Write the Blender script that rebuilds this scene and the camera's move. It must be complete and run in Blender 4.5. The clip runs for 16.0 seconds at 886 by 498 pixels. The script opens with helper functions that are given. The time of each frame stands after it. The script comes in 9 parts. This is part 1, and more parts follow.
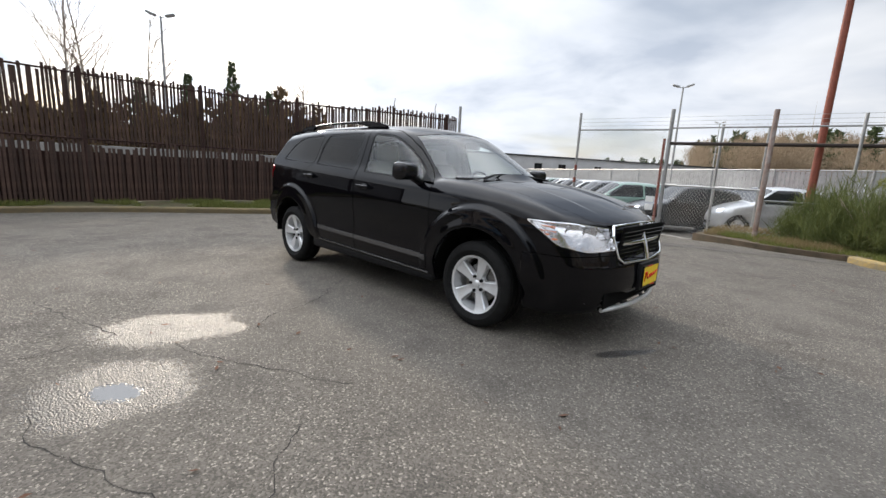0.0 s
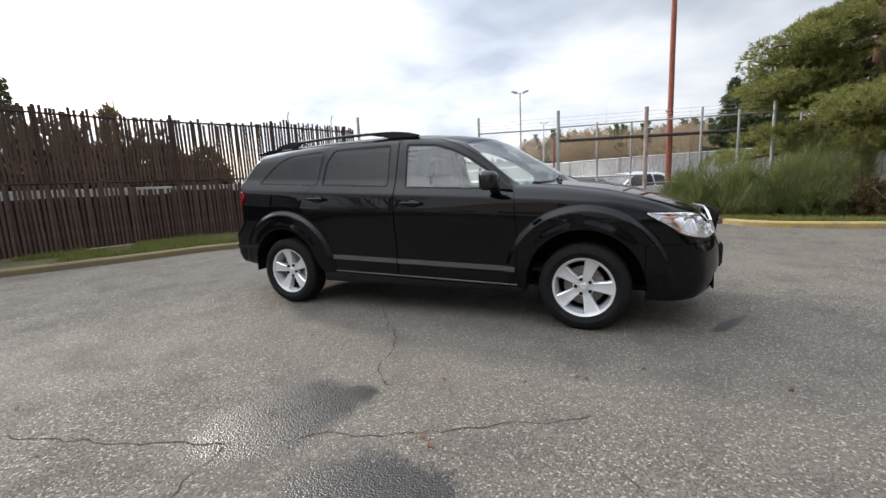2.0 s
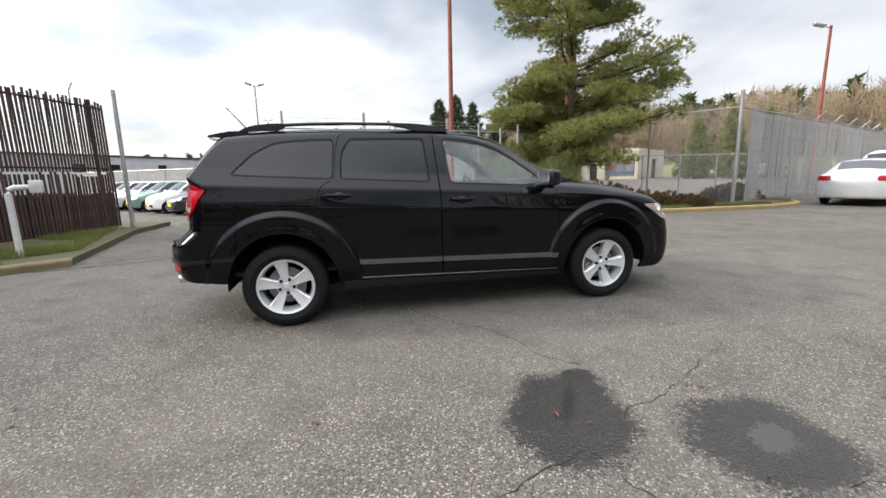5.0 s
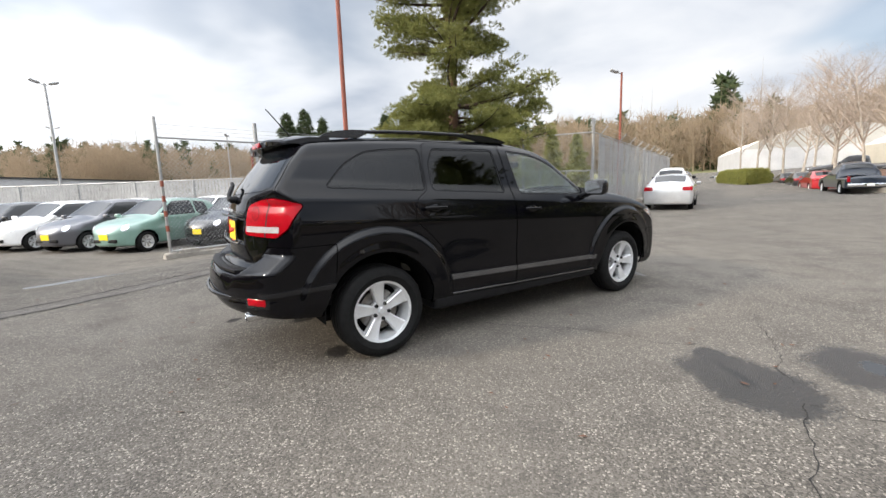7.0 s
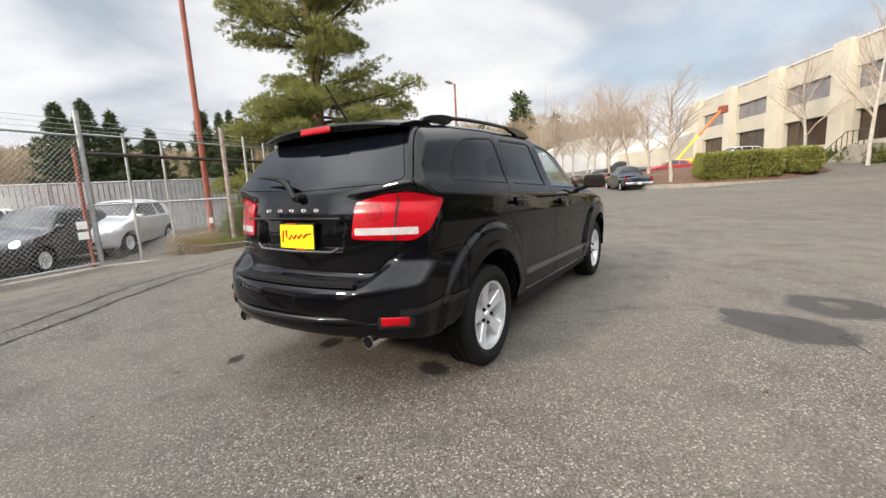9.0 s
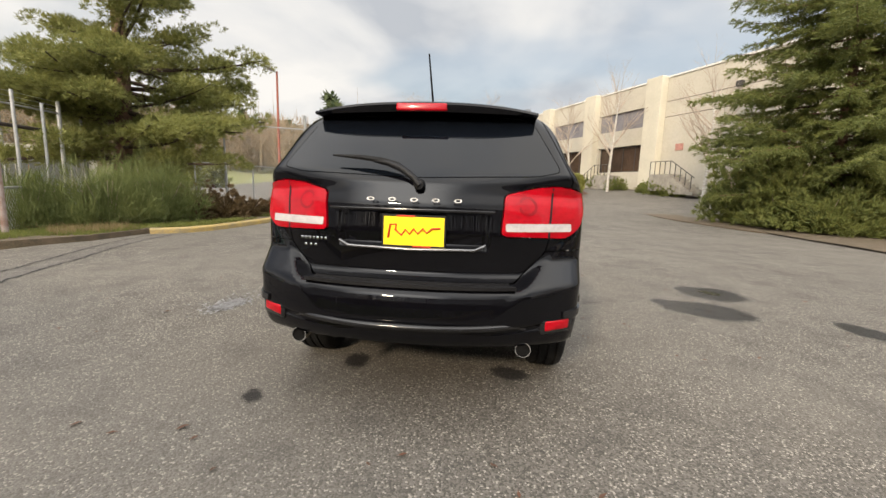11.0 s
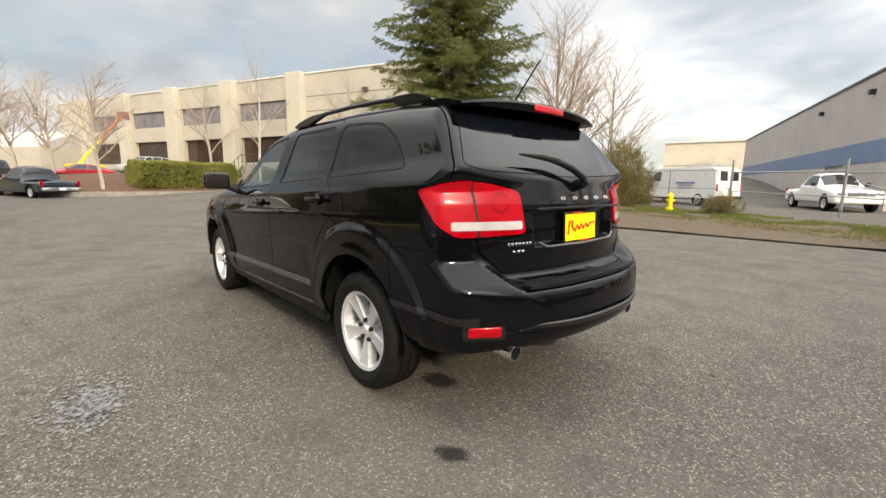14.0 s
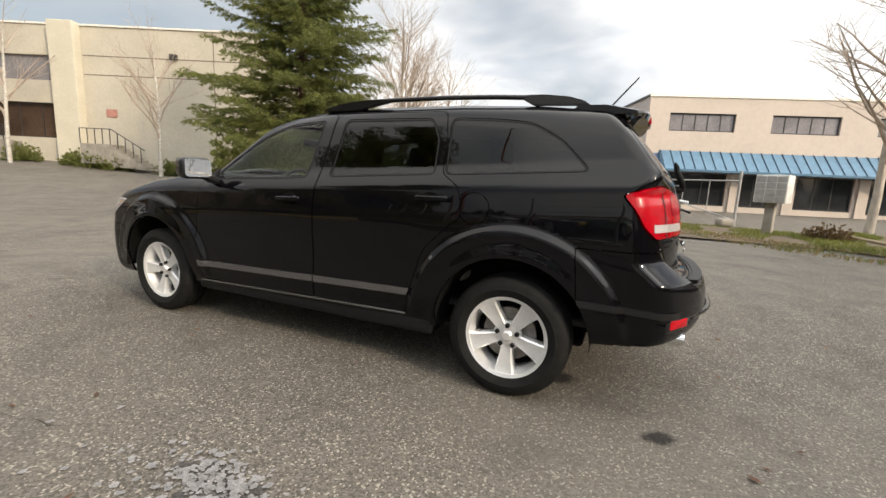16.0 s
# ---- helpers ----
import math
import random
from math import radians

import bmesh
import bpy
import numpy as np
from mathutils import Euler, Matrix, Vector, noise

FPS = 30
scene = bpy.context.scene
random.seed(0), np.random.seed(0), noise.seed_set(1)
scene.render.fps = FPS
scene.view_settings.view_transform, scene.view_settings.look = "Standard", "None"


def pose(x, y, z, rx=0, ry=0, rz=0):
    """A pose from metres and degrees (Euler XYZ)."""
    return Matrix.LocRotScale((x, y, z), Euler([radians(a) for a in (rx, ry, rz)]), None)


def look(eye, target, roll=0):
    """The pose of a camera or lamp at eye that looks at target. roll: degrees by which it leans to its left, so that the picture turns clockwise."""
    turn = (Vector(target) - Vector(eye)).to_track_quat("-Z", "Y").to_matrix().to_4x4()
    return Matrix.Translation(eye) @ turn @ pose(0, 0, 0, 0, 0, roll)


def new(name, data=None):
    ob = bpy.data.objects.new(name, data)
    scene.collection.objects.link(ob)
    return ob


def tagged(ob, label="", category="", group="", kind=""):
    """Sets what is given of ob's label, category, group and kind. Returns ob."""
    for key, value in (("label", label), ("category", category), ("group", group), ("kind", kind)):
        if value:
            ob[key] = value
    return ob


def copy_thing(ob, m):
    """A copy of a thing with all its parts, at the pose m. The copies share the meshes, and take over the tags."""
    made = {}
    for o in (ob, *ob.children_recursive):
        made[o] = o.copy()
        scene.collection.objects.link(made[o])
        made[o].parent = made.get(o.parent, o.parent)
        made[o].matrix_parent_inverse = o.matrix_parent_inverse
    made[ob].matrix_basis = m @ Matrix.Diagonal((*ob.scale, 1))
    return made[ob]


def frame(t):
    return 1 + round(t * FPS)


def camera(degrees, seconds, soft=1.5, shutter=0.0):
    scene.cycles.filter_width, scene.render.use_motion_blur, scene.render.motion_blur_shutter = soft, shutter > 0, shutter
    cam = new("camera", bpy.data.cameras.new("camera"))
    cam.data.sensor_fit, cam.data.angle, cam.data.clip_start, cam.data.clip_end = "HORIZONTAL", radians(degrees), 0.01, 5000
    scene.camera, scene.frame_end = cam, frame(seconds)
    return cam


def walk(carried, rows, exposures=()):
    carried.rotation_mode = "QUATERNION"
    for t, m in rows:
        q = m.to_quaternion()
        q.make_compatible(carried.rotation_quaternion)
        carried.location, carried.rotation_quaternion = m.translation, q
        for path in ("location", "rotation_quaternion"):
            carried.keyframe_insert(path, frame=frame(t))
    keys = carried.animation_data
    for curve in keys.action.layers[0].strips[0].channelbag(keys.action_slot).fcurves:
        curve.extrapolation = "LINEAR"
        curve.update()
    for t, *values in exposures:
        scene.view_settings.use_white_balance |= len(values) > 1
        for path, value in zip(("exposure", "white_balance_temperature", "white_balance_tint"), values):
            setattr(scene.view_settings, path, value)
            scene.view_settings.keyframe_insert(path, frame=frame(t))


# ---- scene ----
cam = camera(93.3, 16.0, soft=1.5)
PATH = [
    (0, (3.403, -3.276, 1.174), (2.048, -1.85, 0.811), 2.9),
    (0.5, (3.025, -3.535, 1.168), (1.814, -1.978, 0.84), 3.6),
    (1, (2.619, -3.727, 1.151), (1.552, -2.079, 0.767), -3.9),
    (1.5, (2.195, -3.876, 1.162), (1.219, -2.159, 0.848), -2.3),
    (2, (1.765, -4.056, 1.168), (0.946, -2.259, 0.852), -2.7),
    (2.5, (1.314, -4.156, 1.161), (0.618, -2.31, 0.834), -1.7),
    (3, (0.893, -4.28, 1.159), (0.45, -2.348, 0.89), -1.1),
    (3.5, (0.452, -4.355, 1.154), (0.27, -2.384, 0.866), -0.9),
    (4, (0.003, -4.407, 1.166), (0.06, -2.427, 0.891), -0.3),
    (4.2, (-0.181, -4.433, 1.178), (-0.022, -2.464, 0.866), -0.9),
    (6.3, (-2.117, -3.91, 1.238), (-1.252, -2.136, 0.913), -0.4),
    (6.5, (-2.302, -3.819, 1.23), (-1.329, -2.099, 0.924), -1.1),
    (7, (-2.704, -3.533, 1.221), (-1.604, -1.889, 0.924), -1.9),
    (7.5, (-3.061, -3.193, 1.222), (-1.822, -1.649, 0.94), -0.6),
    (8, (-3.401, -2.842, 1.22), (-1.963, -1.479, 0.951), -1.4),
    (8.2, (-3.509, -2.681, 1.205), (-2.02, -1.373, 0.934), -2.1),
    (10.3, (-4.224, -1.002, 1.228), (-2.32, -0.48, 0.908), -1.0),
    (10.5, (-4.256, -0.817, 1.185), (-2.324, -0.401, 0.879), -0.8),
    (11, (-4.245, -0.376, 1.174), (-2.281, -0.159, 0.871), 1.7),
    (11.5, (-4.245, 0.076, 1.165), (-2.276, -0.027, 0.834), 1.8),
    (12, (-4.128, 0.498, 1.144), (-2.181, 0.198, 0.794), 1.3),
    (12.5, (-4.02, 0.911, 1.141), (-2.135, 0.323, 0.823), 0.4),
    (13, (-3.856, 1.306, 1.157), (-2.086, 0.442, 0.809), 0.1),
    (13.5, (-3.644, 1.657, 1.16), (-1.995, 0.577, 0.821), 1.5),
    (14, (-3.438, 2.018, 1.173), (-1.964, 0.704, 0.857), 0.6),
    (14.5, (-3.119, 2.308, 1.159), (-1.777, 0.853, 0.865), 1.7),
    (15, (-2.786, 2.587, 1.167), (-1.652, 0.972, 0.845), 0.3),
    (15.5, (-2.404, 2.812, 1.157), (-1.444, 1.09, 0.824), 0.7),
    (16, (-1.986, 2.973, 1.16), (-1.191, 1.167, 0.837), 2.7),
]
walk(cam, [(t, look(eye, aim, roll)) for t, eye, aim, roll in PATH],
     [(0, 0.02, 6600, 10), (2.5, 0.30, 6600, 10), (4.2, 0.42, 6650, 10), (8.2, 0.52, 6850, 10), (10.3, 0.45, 7350, 10), (12.5, 0.40, 7450, 10), (16, 0.35, 7500, 10)])

# ---------------------------------------------------------------- light
SUN_AZ = (-0.955, 0.297)        # where the sun stands, seen from the car
SUN_EL = radians(25)
sun_dir = Vector((SUN_AZ[0] * math.cos(SUN_EL), SUN_AZ[1] * math.cos(SUN_EL), math.sin(SUN_EL)))

world = bpy.data.worlds.new("sky")
scene.world = world
world.use_nodes = True
wt = world.node_tree
wt.nodes.clear()


def wnode(kind, **kw):
    n = wt.nodes.new(kind)
    for k, v in kw.items():
        n.inputs[k].default_value = v
    return n


w_out = wnode("ShaderNodeOutputWorld")
w_bg = wnode("ShaderNodeBackground", Strength=0.1)
w_sky = wnode("ShaderNodeTexSky")
w_sky.sky_type = "NISHITA"
w_sky.sun_disc = False
w_sky.sun_elevation = SUN_EL
w_sky.sun_rotation = math.atan2(sun_dir.x, sun_dir.y)
w_sky.air_density, w_sky.dust_density, w_sky.ozone_density = 1.0, 2.0, 1.0
w_geo = wnode("ShaderNodeTexCoord")
# flat cloud deck: the direction is divided by its height
w_sep = wnode("ShaderNodeSeparateXYZ")
wt.links.new(w_geo.outputs["Generated"], w_sep.inputs[0])
w_h = wt.nodes.new("ShaderNodeMath"); w_h.operation = "MAXIMUM"; w_h.inputs[1].default_value = 0.0
w_h2 = wt.nodes.new("ShaderNodeMath"); w_h2.operation = "ADD"; w_h2.inputs[1].default_value = 0.22
wt.links.new(w_sep.outputs[2], w_h.inputs[0]); wt.links.new(w_h.outputs[0], w_h2.inputs[0])
w_div = wt.nodes.new("ShaderNodeVectorMath"); w_div.operation = "DIVIDE"
wt.links.new(w_geo.outputs["Generated"], w_div.inputs[0]); wt.links.new(w_h2.outputs[0], w_div.inputs[1])
w_n1 = wnode("ShaderNodeTexNoise", Scale=1.35, Detail=7.0, Roughness=0.5, Distortion=0.3)
w_n2 = wnode("ShaderNodeTexNoise", Scale=0.8, Detail=4.0, Roughness=0.5)
for n in (w_n1, w_n2):
    wt.links.new(w_div.outputs[0], n.inputs["Vector"])
# how near to the hidden sun
w_dot = wt.nodes.new("ShaderNodeVectorMath"); w_dot.operation = "DOT_PRODUCT"
w_dot.inputs[1].default_value = sun_dir
wt.links.new(w_geo.outputs["Generated"], w_dot.inputs[0])
w_glow = wt.nodes.new("ShaderNodeMapRange")
w_glow.interpolation_type = "SMOOTHERSTEP"
for k, v in zip(("From Min", "From Max", "To Min", "To Max"), (-0.2, 1.0, 0.0, 1.0)):
    w_glow.inputs[k].default_value = v
wt.links.new(w_dot.outputs["Value"], w_glow.inputs["Value"])
w_ramp = wt.nodes.new("ShaderNodeValToRGB")
e = w_ramp.color_ramp.elements
e[0].position, e[0].color = 0.36, (7.5, 7.8, 8.3, 1)
e[1].position, e[1].color = 0.68, (4.2, 4.75, 5.7, 1)
m_ = e.new(0.52); m_.color = (6.2, 6.65, 7.4, 1)
wt.links.new(w_n1.outputs["Fac"], w_ramp.inputs["Fac"])
w_boost = wt.nodes.new("ShaderNodeMapRange")
for k, v in zip(("From Min", "From Max", "To Min", "To Max"), (0.0, 1.0, 0.92, 1.45)):
    w_boost.inputs[k].default_value = v
wt.links.new(w_glow.outputs[0], w_boost.inputs["Value"])
# the cloud is thinner to the south, and the veiled sun brightens it all round
w_near = wt.nodes.new("ShaderNodeMapRange")
w_near.interpolation_type = "SMOOTHERSTEP"
for k, v in zip(("From Min", "From Max", "To Min", "To Max"), (0.90, 1.0, 0.0, 3.0)):
    w_near.inputs[k].default_value = v
wt.links.new(w_dot.outputs["Value"], w_near.inputs["Value"])
w_dot2 = wt.nodes.new("ShaderNodeVectorMath"); w_dot2.operation = "DOT_PRODUCT"
w_dot2.inputs[1].default_value = Vector((-0.10, -0.95, 0.28)).normalized()
wt.links.new(w_geo.outputs["Generated"], w_dot2.inputs[0])
w_thin = wt.nodes.new("ShaderNodeMapRange")
w_thin.interpolation_type = "SMOOTHERSTEP"
for k, v in zip(("From Min", "From Max", "To Min", "To Max"), (0.45, 1.0, 0.0, 0.55)):
    w_thin.inputs[k].default_value = v
wt.links.new(w_dot2.outputs["Value"], w_thin.inputs["Value"])
w_add2 = wt.nodes.new("ShaderNodeMath"); w_add2.operation = "ADD"
wt.links.new(w_boost.outputs[0], w_add2.inputs[0]); wt.links.new(w_thin.outputs[0], w_add2.inputs[1])
w_sum = wt.nodes.new("ShaderNodeMath"); w_sum.operation = "ADD"
wt.links.new(w_add2.outputs[0], w_sum.inputs[0]); wt.links.new(w_near.outputs[0], w_sum.inputs[1])
# the cloud is thinner and brighter overhead than towards the horizon
w_top = wt.nodes.new("ShaderNodeMapRange")
w_top.interpolation_type = "SMOOTHSTEP"
for k, v in zip(("From Min", "From Max", "To Min", "To Max"), (0.36, 0.80, 1.0, 2.7)):
    w_top.inputs[k].default_value = v
wt.links.new(w_sep.outputs[2], w_top.inputs["Value"])
w_sum2 = wt.nodes.new("ShaderNodeMath"); w_sum2.operation = "MULTIPLY"
wt.links.new(w_sum.outputs[0], w_sum2.inputs[0]); wt.links.new(w_top.outputs[0], w_sum2.inputs[1])
w_cl = wt.nodes.new("ShaderNodeVectorMath"); w_cl.operation = "SCALE"
wt.links.new(w_ramp.outputs["Color"], w_cl.inputs[0]); wt.links.new(w_sum2.outputs[0], w_cl.inputs["Scale"])
# thin gaps in the cloud let the blue through
w_gap = wt.nodes.new("ShaderNodeMapRange")
w_gap.interpolation_type = "SMOOTHSTEP"
for k, v in zip(("From Min", "From Max", "To Min", "To Max"), (0.50, 0.68, 1.0, 0.45)):
    w_gap.inputs[k].default_value = v
wt.links.new(w_n2.outputs["Fac"], w_gap.inputs["Value"])
w_mix = wt.nodes.new("ShaderNodeMix"); w_mix.data_type = "RGBA"
wt.links.new(w_gap.outputs[0], w_mix.inputs["Factor"])
wt.links.new(w_sky.outputs["Color"], w_mix.inputs["A"])
wt.links.new(w_cl.outputs[0], w_mix.inputs["B"])
wt.links.new(w_mix.outputs["Result"], w_bg.inputs["Color"])
wt.links.new(w_bg.outputs[0], w_out.inputs["Surface"])

sun_lamp = bpy.data.lights.new("sun", "SUN")
sun_lamp.energy, sun_lamp.angle, sun_lamp.color = 2.45, radians(4), (1.0, 0.87, 0.70)
sun_ob = new("sun", sun_lamp)
sun_ob.matrix_world = look(sun_dir * 50, (0, 0, 0))


# ---------------------------------------------------------------- materials
def mat(name, color=(0.5, 0.5, 0.5), rough=0.6, metal=0.0, noise_scale=0.0, amount=0.15, color2=None, bump=0.0,
        bump_scale=60.0, coat=0.0, spec=0.5, per_object=0.0, stretch=(1, 1, 1), trans=0.0, world_space=False, rough_var=0.0, ior=1.45, coat_ior=1.45):
    """A procedural surface: two scales of colour variation, roughness variation and a fine bump."""
    m = bpy.data.materials.new(name)
    m.use_nodes = True
    nt = m.node_tree
    b = nt.nodes["Principled BSDF"]
    b.inputs["Base Color"].default_value = (*color, 1)
    b.inputs["Roughness"].default_value = rough
    b.inputs["Metallic"].default_value = metal
    b.inputs["Coat Weight"].default_value = coat
    b.inputs["Coat Roughness"].default_value = 0.02
    b.inputs["Coat IOR"].default_value = coat_ior
    b.inputs["Specular IOR Level"].default_value = spec
    b.inputs["Transmission Weight"].default_value = trans
    b.inputs["IOR"].default_value = ior
    tc = nt.nodes.new("ShaderNodeTexCoord")
    mp = nt.nodes.new("ShaderNodeMapping")
    mp.inputs["Scale"].default_value = stretch
    if world_space:
        g = nt.nodes.new("ShaderNodeNewGeometry")
        nt.links.new(g.outputs["Position"], mp.inputs["Vector"])
    else:
        nt.links.new(tc.outputs["Object"], mp.inputs["Vector"])
    fac = None
    if noise_scale:
        n1 = nt.nodes.new("ShaderNodeTexNoise"); n1.inputs["Scale"].default_value = noise_scale
        n1.inputs["Detail"].default_value = 6
        n2 = nt.nodes.new("ShaderNodeTexNoise"); n2.inputs["Scale"].default_value = noise_scale * 9
        n2.inputs["Detail"].default_value = 3
        for n in (n1, n2):
            nt.links.new(mp.outputs[0], n.inputs["Vector"])
        add = nt.nodes.new("ShaderNodeMix"); add.data_type = "FLOAT"; add.inputs["Factor"].default_value = 0.4
        nt.links.new(n1.outputs["Fac"], add.inputs["A"]); nt.links.new(n2.outputs["Fac"], add.inputs["B"])
        ramp = nt.nodes.new("ShaderNodeMapRange")
        ramp.inputs["From Min"].default_value, ramp.inputs["From Max"].default_value = 0.34, 0.66
        nt.links.new(add.outputs["Result"], ramp.inputs["Value"])
        fac = ramp.outputs[0]
        c2 = color2 or tuple(c * (1 - amount) for c in color)
        mix = nt.nodes.new("ShaderNodeMix"); mix.data_type = "RGBA"
        mix.inputs["A"].default_value = (*(color if color2 else tuple(min(1, c * (1 + amount)) for c in color)), 1)
        mix.inputs["B"].default_value = (*c2, 1)
        nt.links.new(fac, mix.inputs["Factor"])
        last = mix.outputs["Result"]
        if per_object:
            oi = nt.nodes.new("ShaderNodeObjectInfo")
            hs = nt.nodes.new("ShaderNodeHueSaturation")
            mr = nt.nodes.new("ShaderNodeMapRange")
            mr.inputs["To Min"].default_value, mr.inputs["To Max"].default_value = 1 - per_object, 1 + per_object
            nt.links.new(oi.outputs["Random"], mr.inputs["Value"])
            nt.links.new(mr.outputs[0], hs.inputs["Value"])
            nt.links.new(last, hs.inputs["Color"])
            last = hs.outputs["Color"]
        nt.links.new(last, b.inputs["Base Color"])
        if rough_var:
            rr = nt.nodes.new("ShaderNodeMapRange")
            rr.inputs["To Min"].default_value, rr.inputs["To Max"].default_value = max(0.02, rough - rough_var), min(1, rough + rough_var)
            nt.links.new(fac, rr.inputs["Value"]); nt.links.new(rr.outputs[0], b.inputs["Roughness"])
    if bump:
        nb = nt.nodes.new("ShaderNodeTexNoise"); nb.inputs["Scale"].default_value = bump_scale
        nb.inputs["Detail"].default_value = 4
        nt.links.new(mp.outputs[0], nb.inputs["Vector"])
        bp = nt.nodes.new("ShaderNodeBump"); bp.inputs["Strength"].default_value = bump
        bp.inputs["Distance"].default_value = 0.02
        nt.links.new(nb.outputs["Fac"], bp.inputs["Height"]); nt.links.new(bp.outputs[0], b.inputs["Normal"])
    return m


def leaf_mat(name, c1, c2, rough=0.6):
    """Foliage that varies from clump to clump."""
    m = bpy.data.materials.new(name)
    m.use_nodes = True
    nt = m.node_tree
    b = nt.nodes["Principled BSDF"]
    b.inputs["Roughness"].default_value = rough
    b.inputs["Specular IOR Level"].default_value = 0.3
    b.inputs["Subsurface Weight"].default_value = 0.0
    g = nt.nodes.new("ShaderNodeNewGeometry")
    n = nt.nodes.new("ShaderNodeTexNoise"); n.inputs["Scale"].default_value = 1.6
    nt.links.new(g.outputs["Position"], n.inputs["Vector"])
    av = nt.nodes.new("ShaderNodeMix"); av.data_type = "FLOAT"; av.inputs["Factor"].default_value = 0.5
    nt.links.new(g.outputs["Random Per Island"], av.inputs["A"]); nt.links.new(n.outputs["Fac"], av.inputs["B"])
    mix = nt.nodes.new("ShaderNodeMix"); mix.data_type = "RGBA"
    mix.inputs["A"].default_value, mix.inputs["B"].default_value = (*c1, 1), (*c2, 1)
    nt.links.new(av.outputs["Result"], mix.inputs["Factor"])
    nt.links.new(mix.outputs["Result"], b.inputs["Base Color"])
    # thin leaves let some light through
    tl = nt.nodes.new("ShaderNodeBsdfTranslucent")
    nt.links.new(mix.outputs["Result"], tl.inputs["Color"])
    mx = nt.nodes.new("ShaderNodeMixShader"); mx.inputs[0].default_value = 0.35
    nt.links.new(b.outputs[0], mx.inputs[1]); nt.links.new(tl.outputs[0], mx.inputs[2])
    nt.links.new(mx.outputs[0], nt.nodes["Material Output"].inputs["Surface"])
    return m


M_paint = mat("black_paint", (0.0025, 0.0025, 0.0035), 0.35, 0.0, 3.0, 0.2, coat=0.8, spec=0.0, rough_var=0.06, coat_ior=1.40)
M_plastic = mat("black_plastic", (0.007, 0.007, 0.008), 0.5, 0, 30, 0.3, bump=0.1, bump_scale=400, spec=0.25)
M_gloss = mat("gloss_black", (0.01, 0.01, 0.011), 0.14, 0, 6, 0.2)
M_trim = mat("satin_trim", (0.16, 0.16, 0.165), 0.2, 0.8, 8, 0.1)
M_chrome = mat("chrome", (0.78, 0.79, 0.8), 0.08, 1.0)
M_alloy = mat("alloy", (0.72, 0.73, 0.74), 0.32, 0.55, 12, 0.12, bump=0.03, bump_scale=200)
M_rubber = mat("rubber", (0.009, 0.009, 0.009), 0.7, 0, 25, 0.35, bump=0.25, bump_scale=160, spec=0.2)
M_dark = mat("dark_underbody", (0.006, 0.006, 0.006), 0.95, 0, 8, 0.3, spec=0.1)
M_disc = mat("brake_disc", (0.2, 0.19, 0.18), 0.4, 1.0, 30, 0.3)
M_red = mat("red_lens", (0.40, 0.002, 0.010), 0.2, 0, 2.2, 0.3, color2=(0.22, 0.001, 0.005), coat=0.4, spec=0.2, stretch=(1, 1, 2.0))
M_deepred = mat("deep_red_lens", (0.20, 0.002, 0.006), 0.2, 0, 2.2, 0.3, coat=0.4, spec=0.2)
M_white_lens = mat("clear_lens", (0.36, 0.34, 0.34), 0.15, 0.0, 12, 0.2, coat=0.6, bump=0.05, bump_scale=120)
M_amber = mat("amber_lens", (0.75, 0.22, 0.08), 0.12, 0, 60, 0.2, coat=1.0)
M_reflector = mat("lamp_reflector", (0.86, 0.86, 0.88), 0.16, 0.85, 14, 0.12, bump=0.35, bump_scale=14)
M_yellow = mat("yellow_plate", (0.85, 0.62, 0.012), 0.4, 0, 15, 0.08)
M_redink = mat("red_ink", (0.6, 0.03, 0.01), 0.45)
M_privacy = mat("privacy_glass", (0.003, 0.004, 0.006), 0.02, 0, 3, 0.2, spec=0.34)
M_badge = mat("bright_badge", (0.72, 0.72, 0.73), 0.3, 0.4, 20, 0.1)
M_beige = mat("grey_upholstery", (0.30, 0.29, 0.26), 0.85, 0, 20, 0.2, bump=0.2, bump_scale=300)
M_dash = mat("dark_dashboard", (0.03, 0.03, 0.032), 0.6, 0, 20, 0.2)


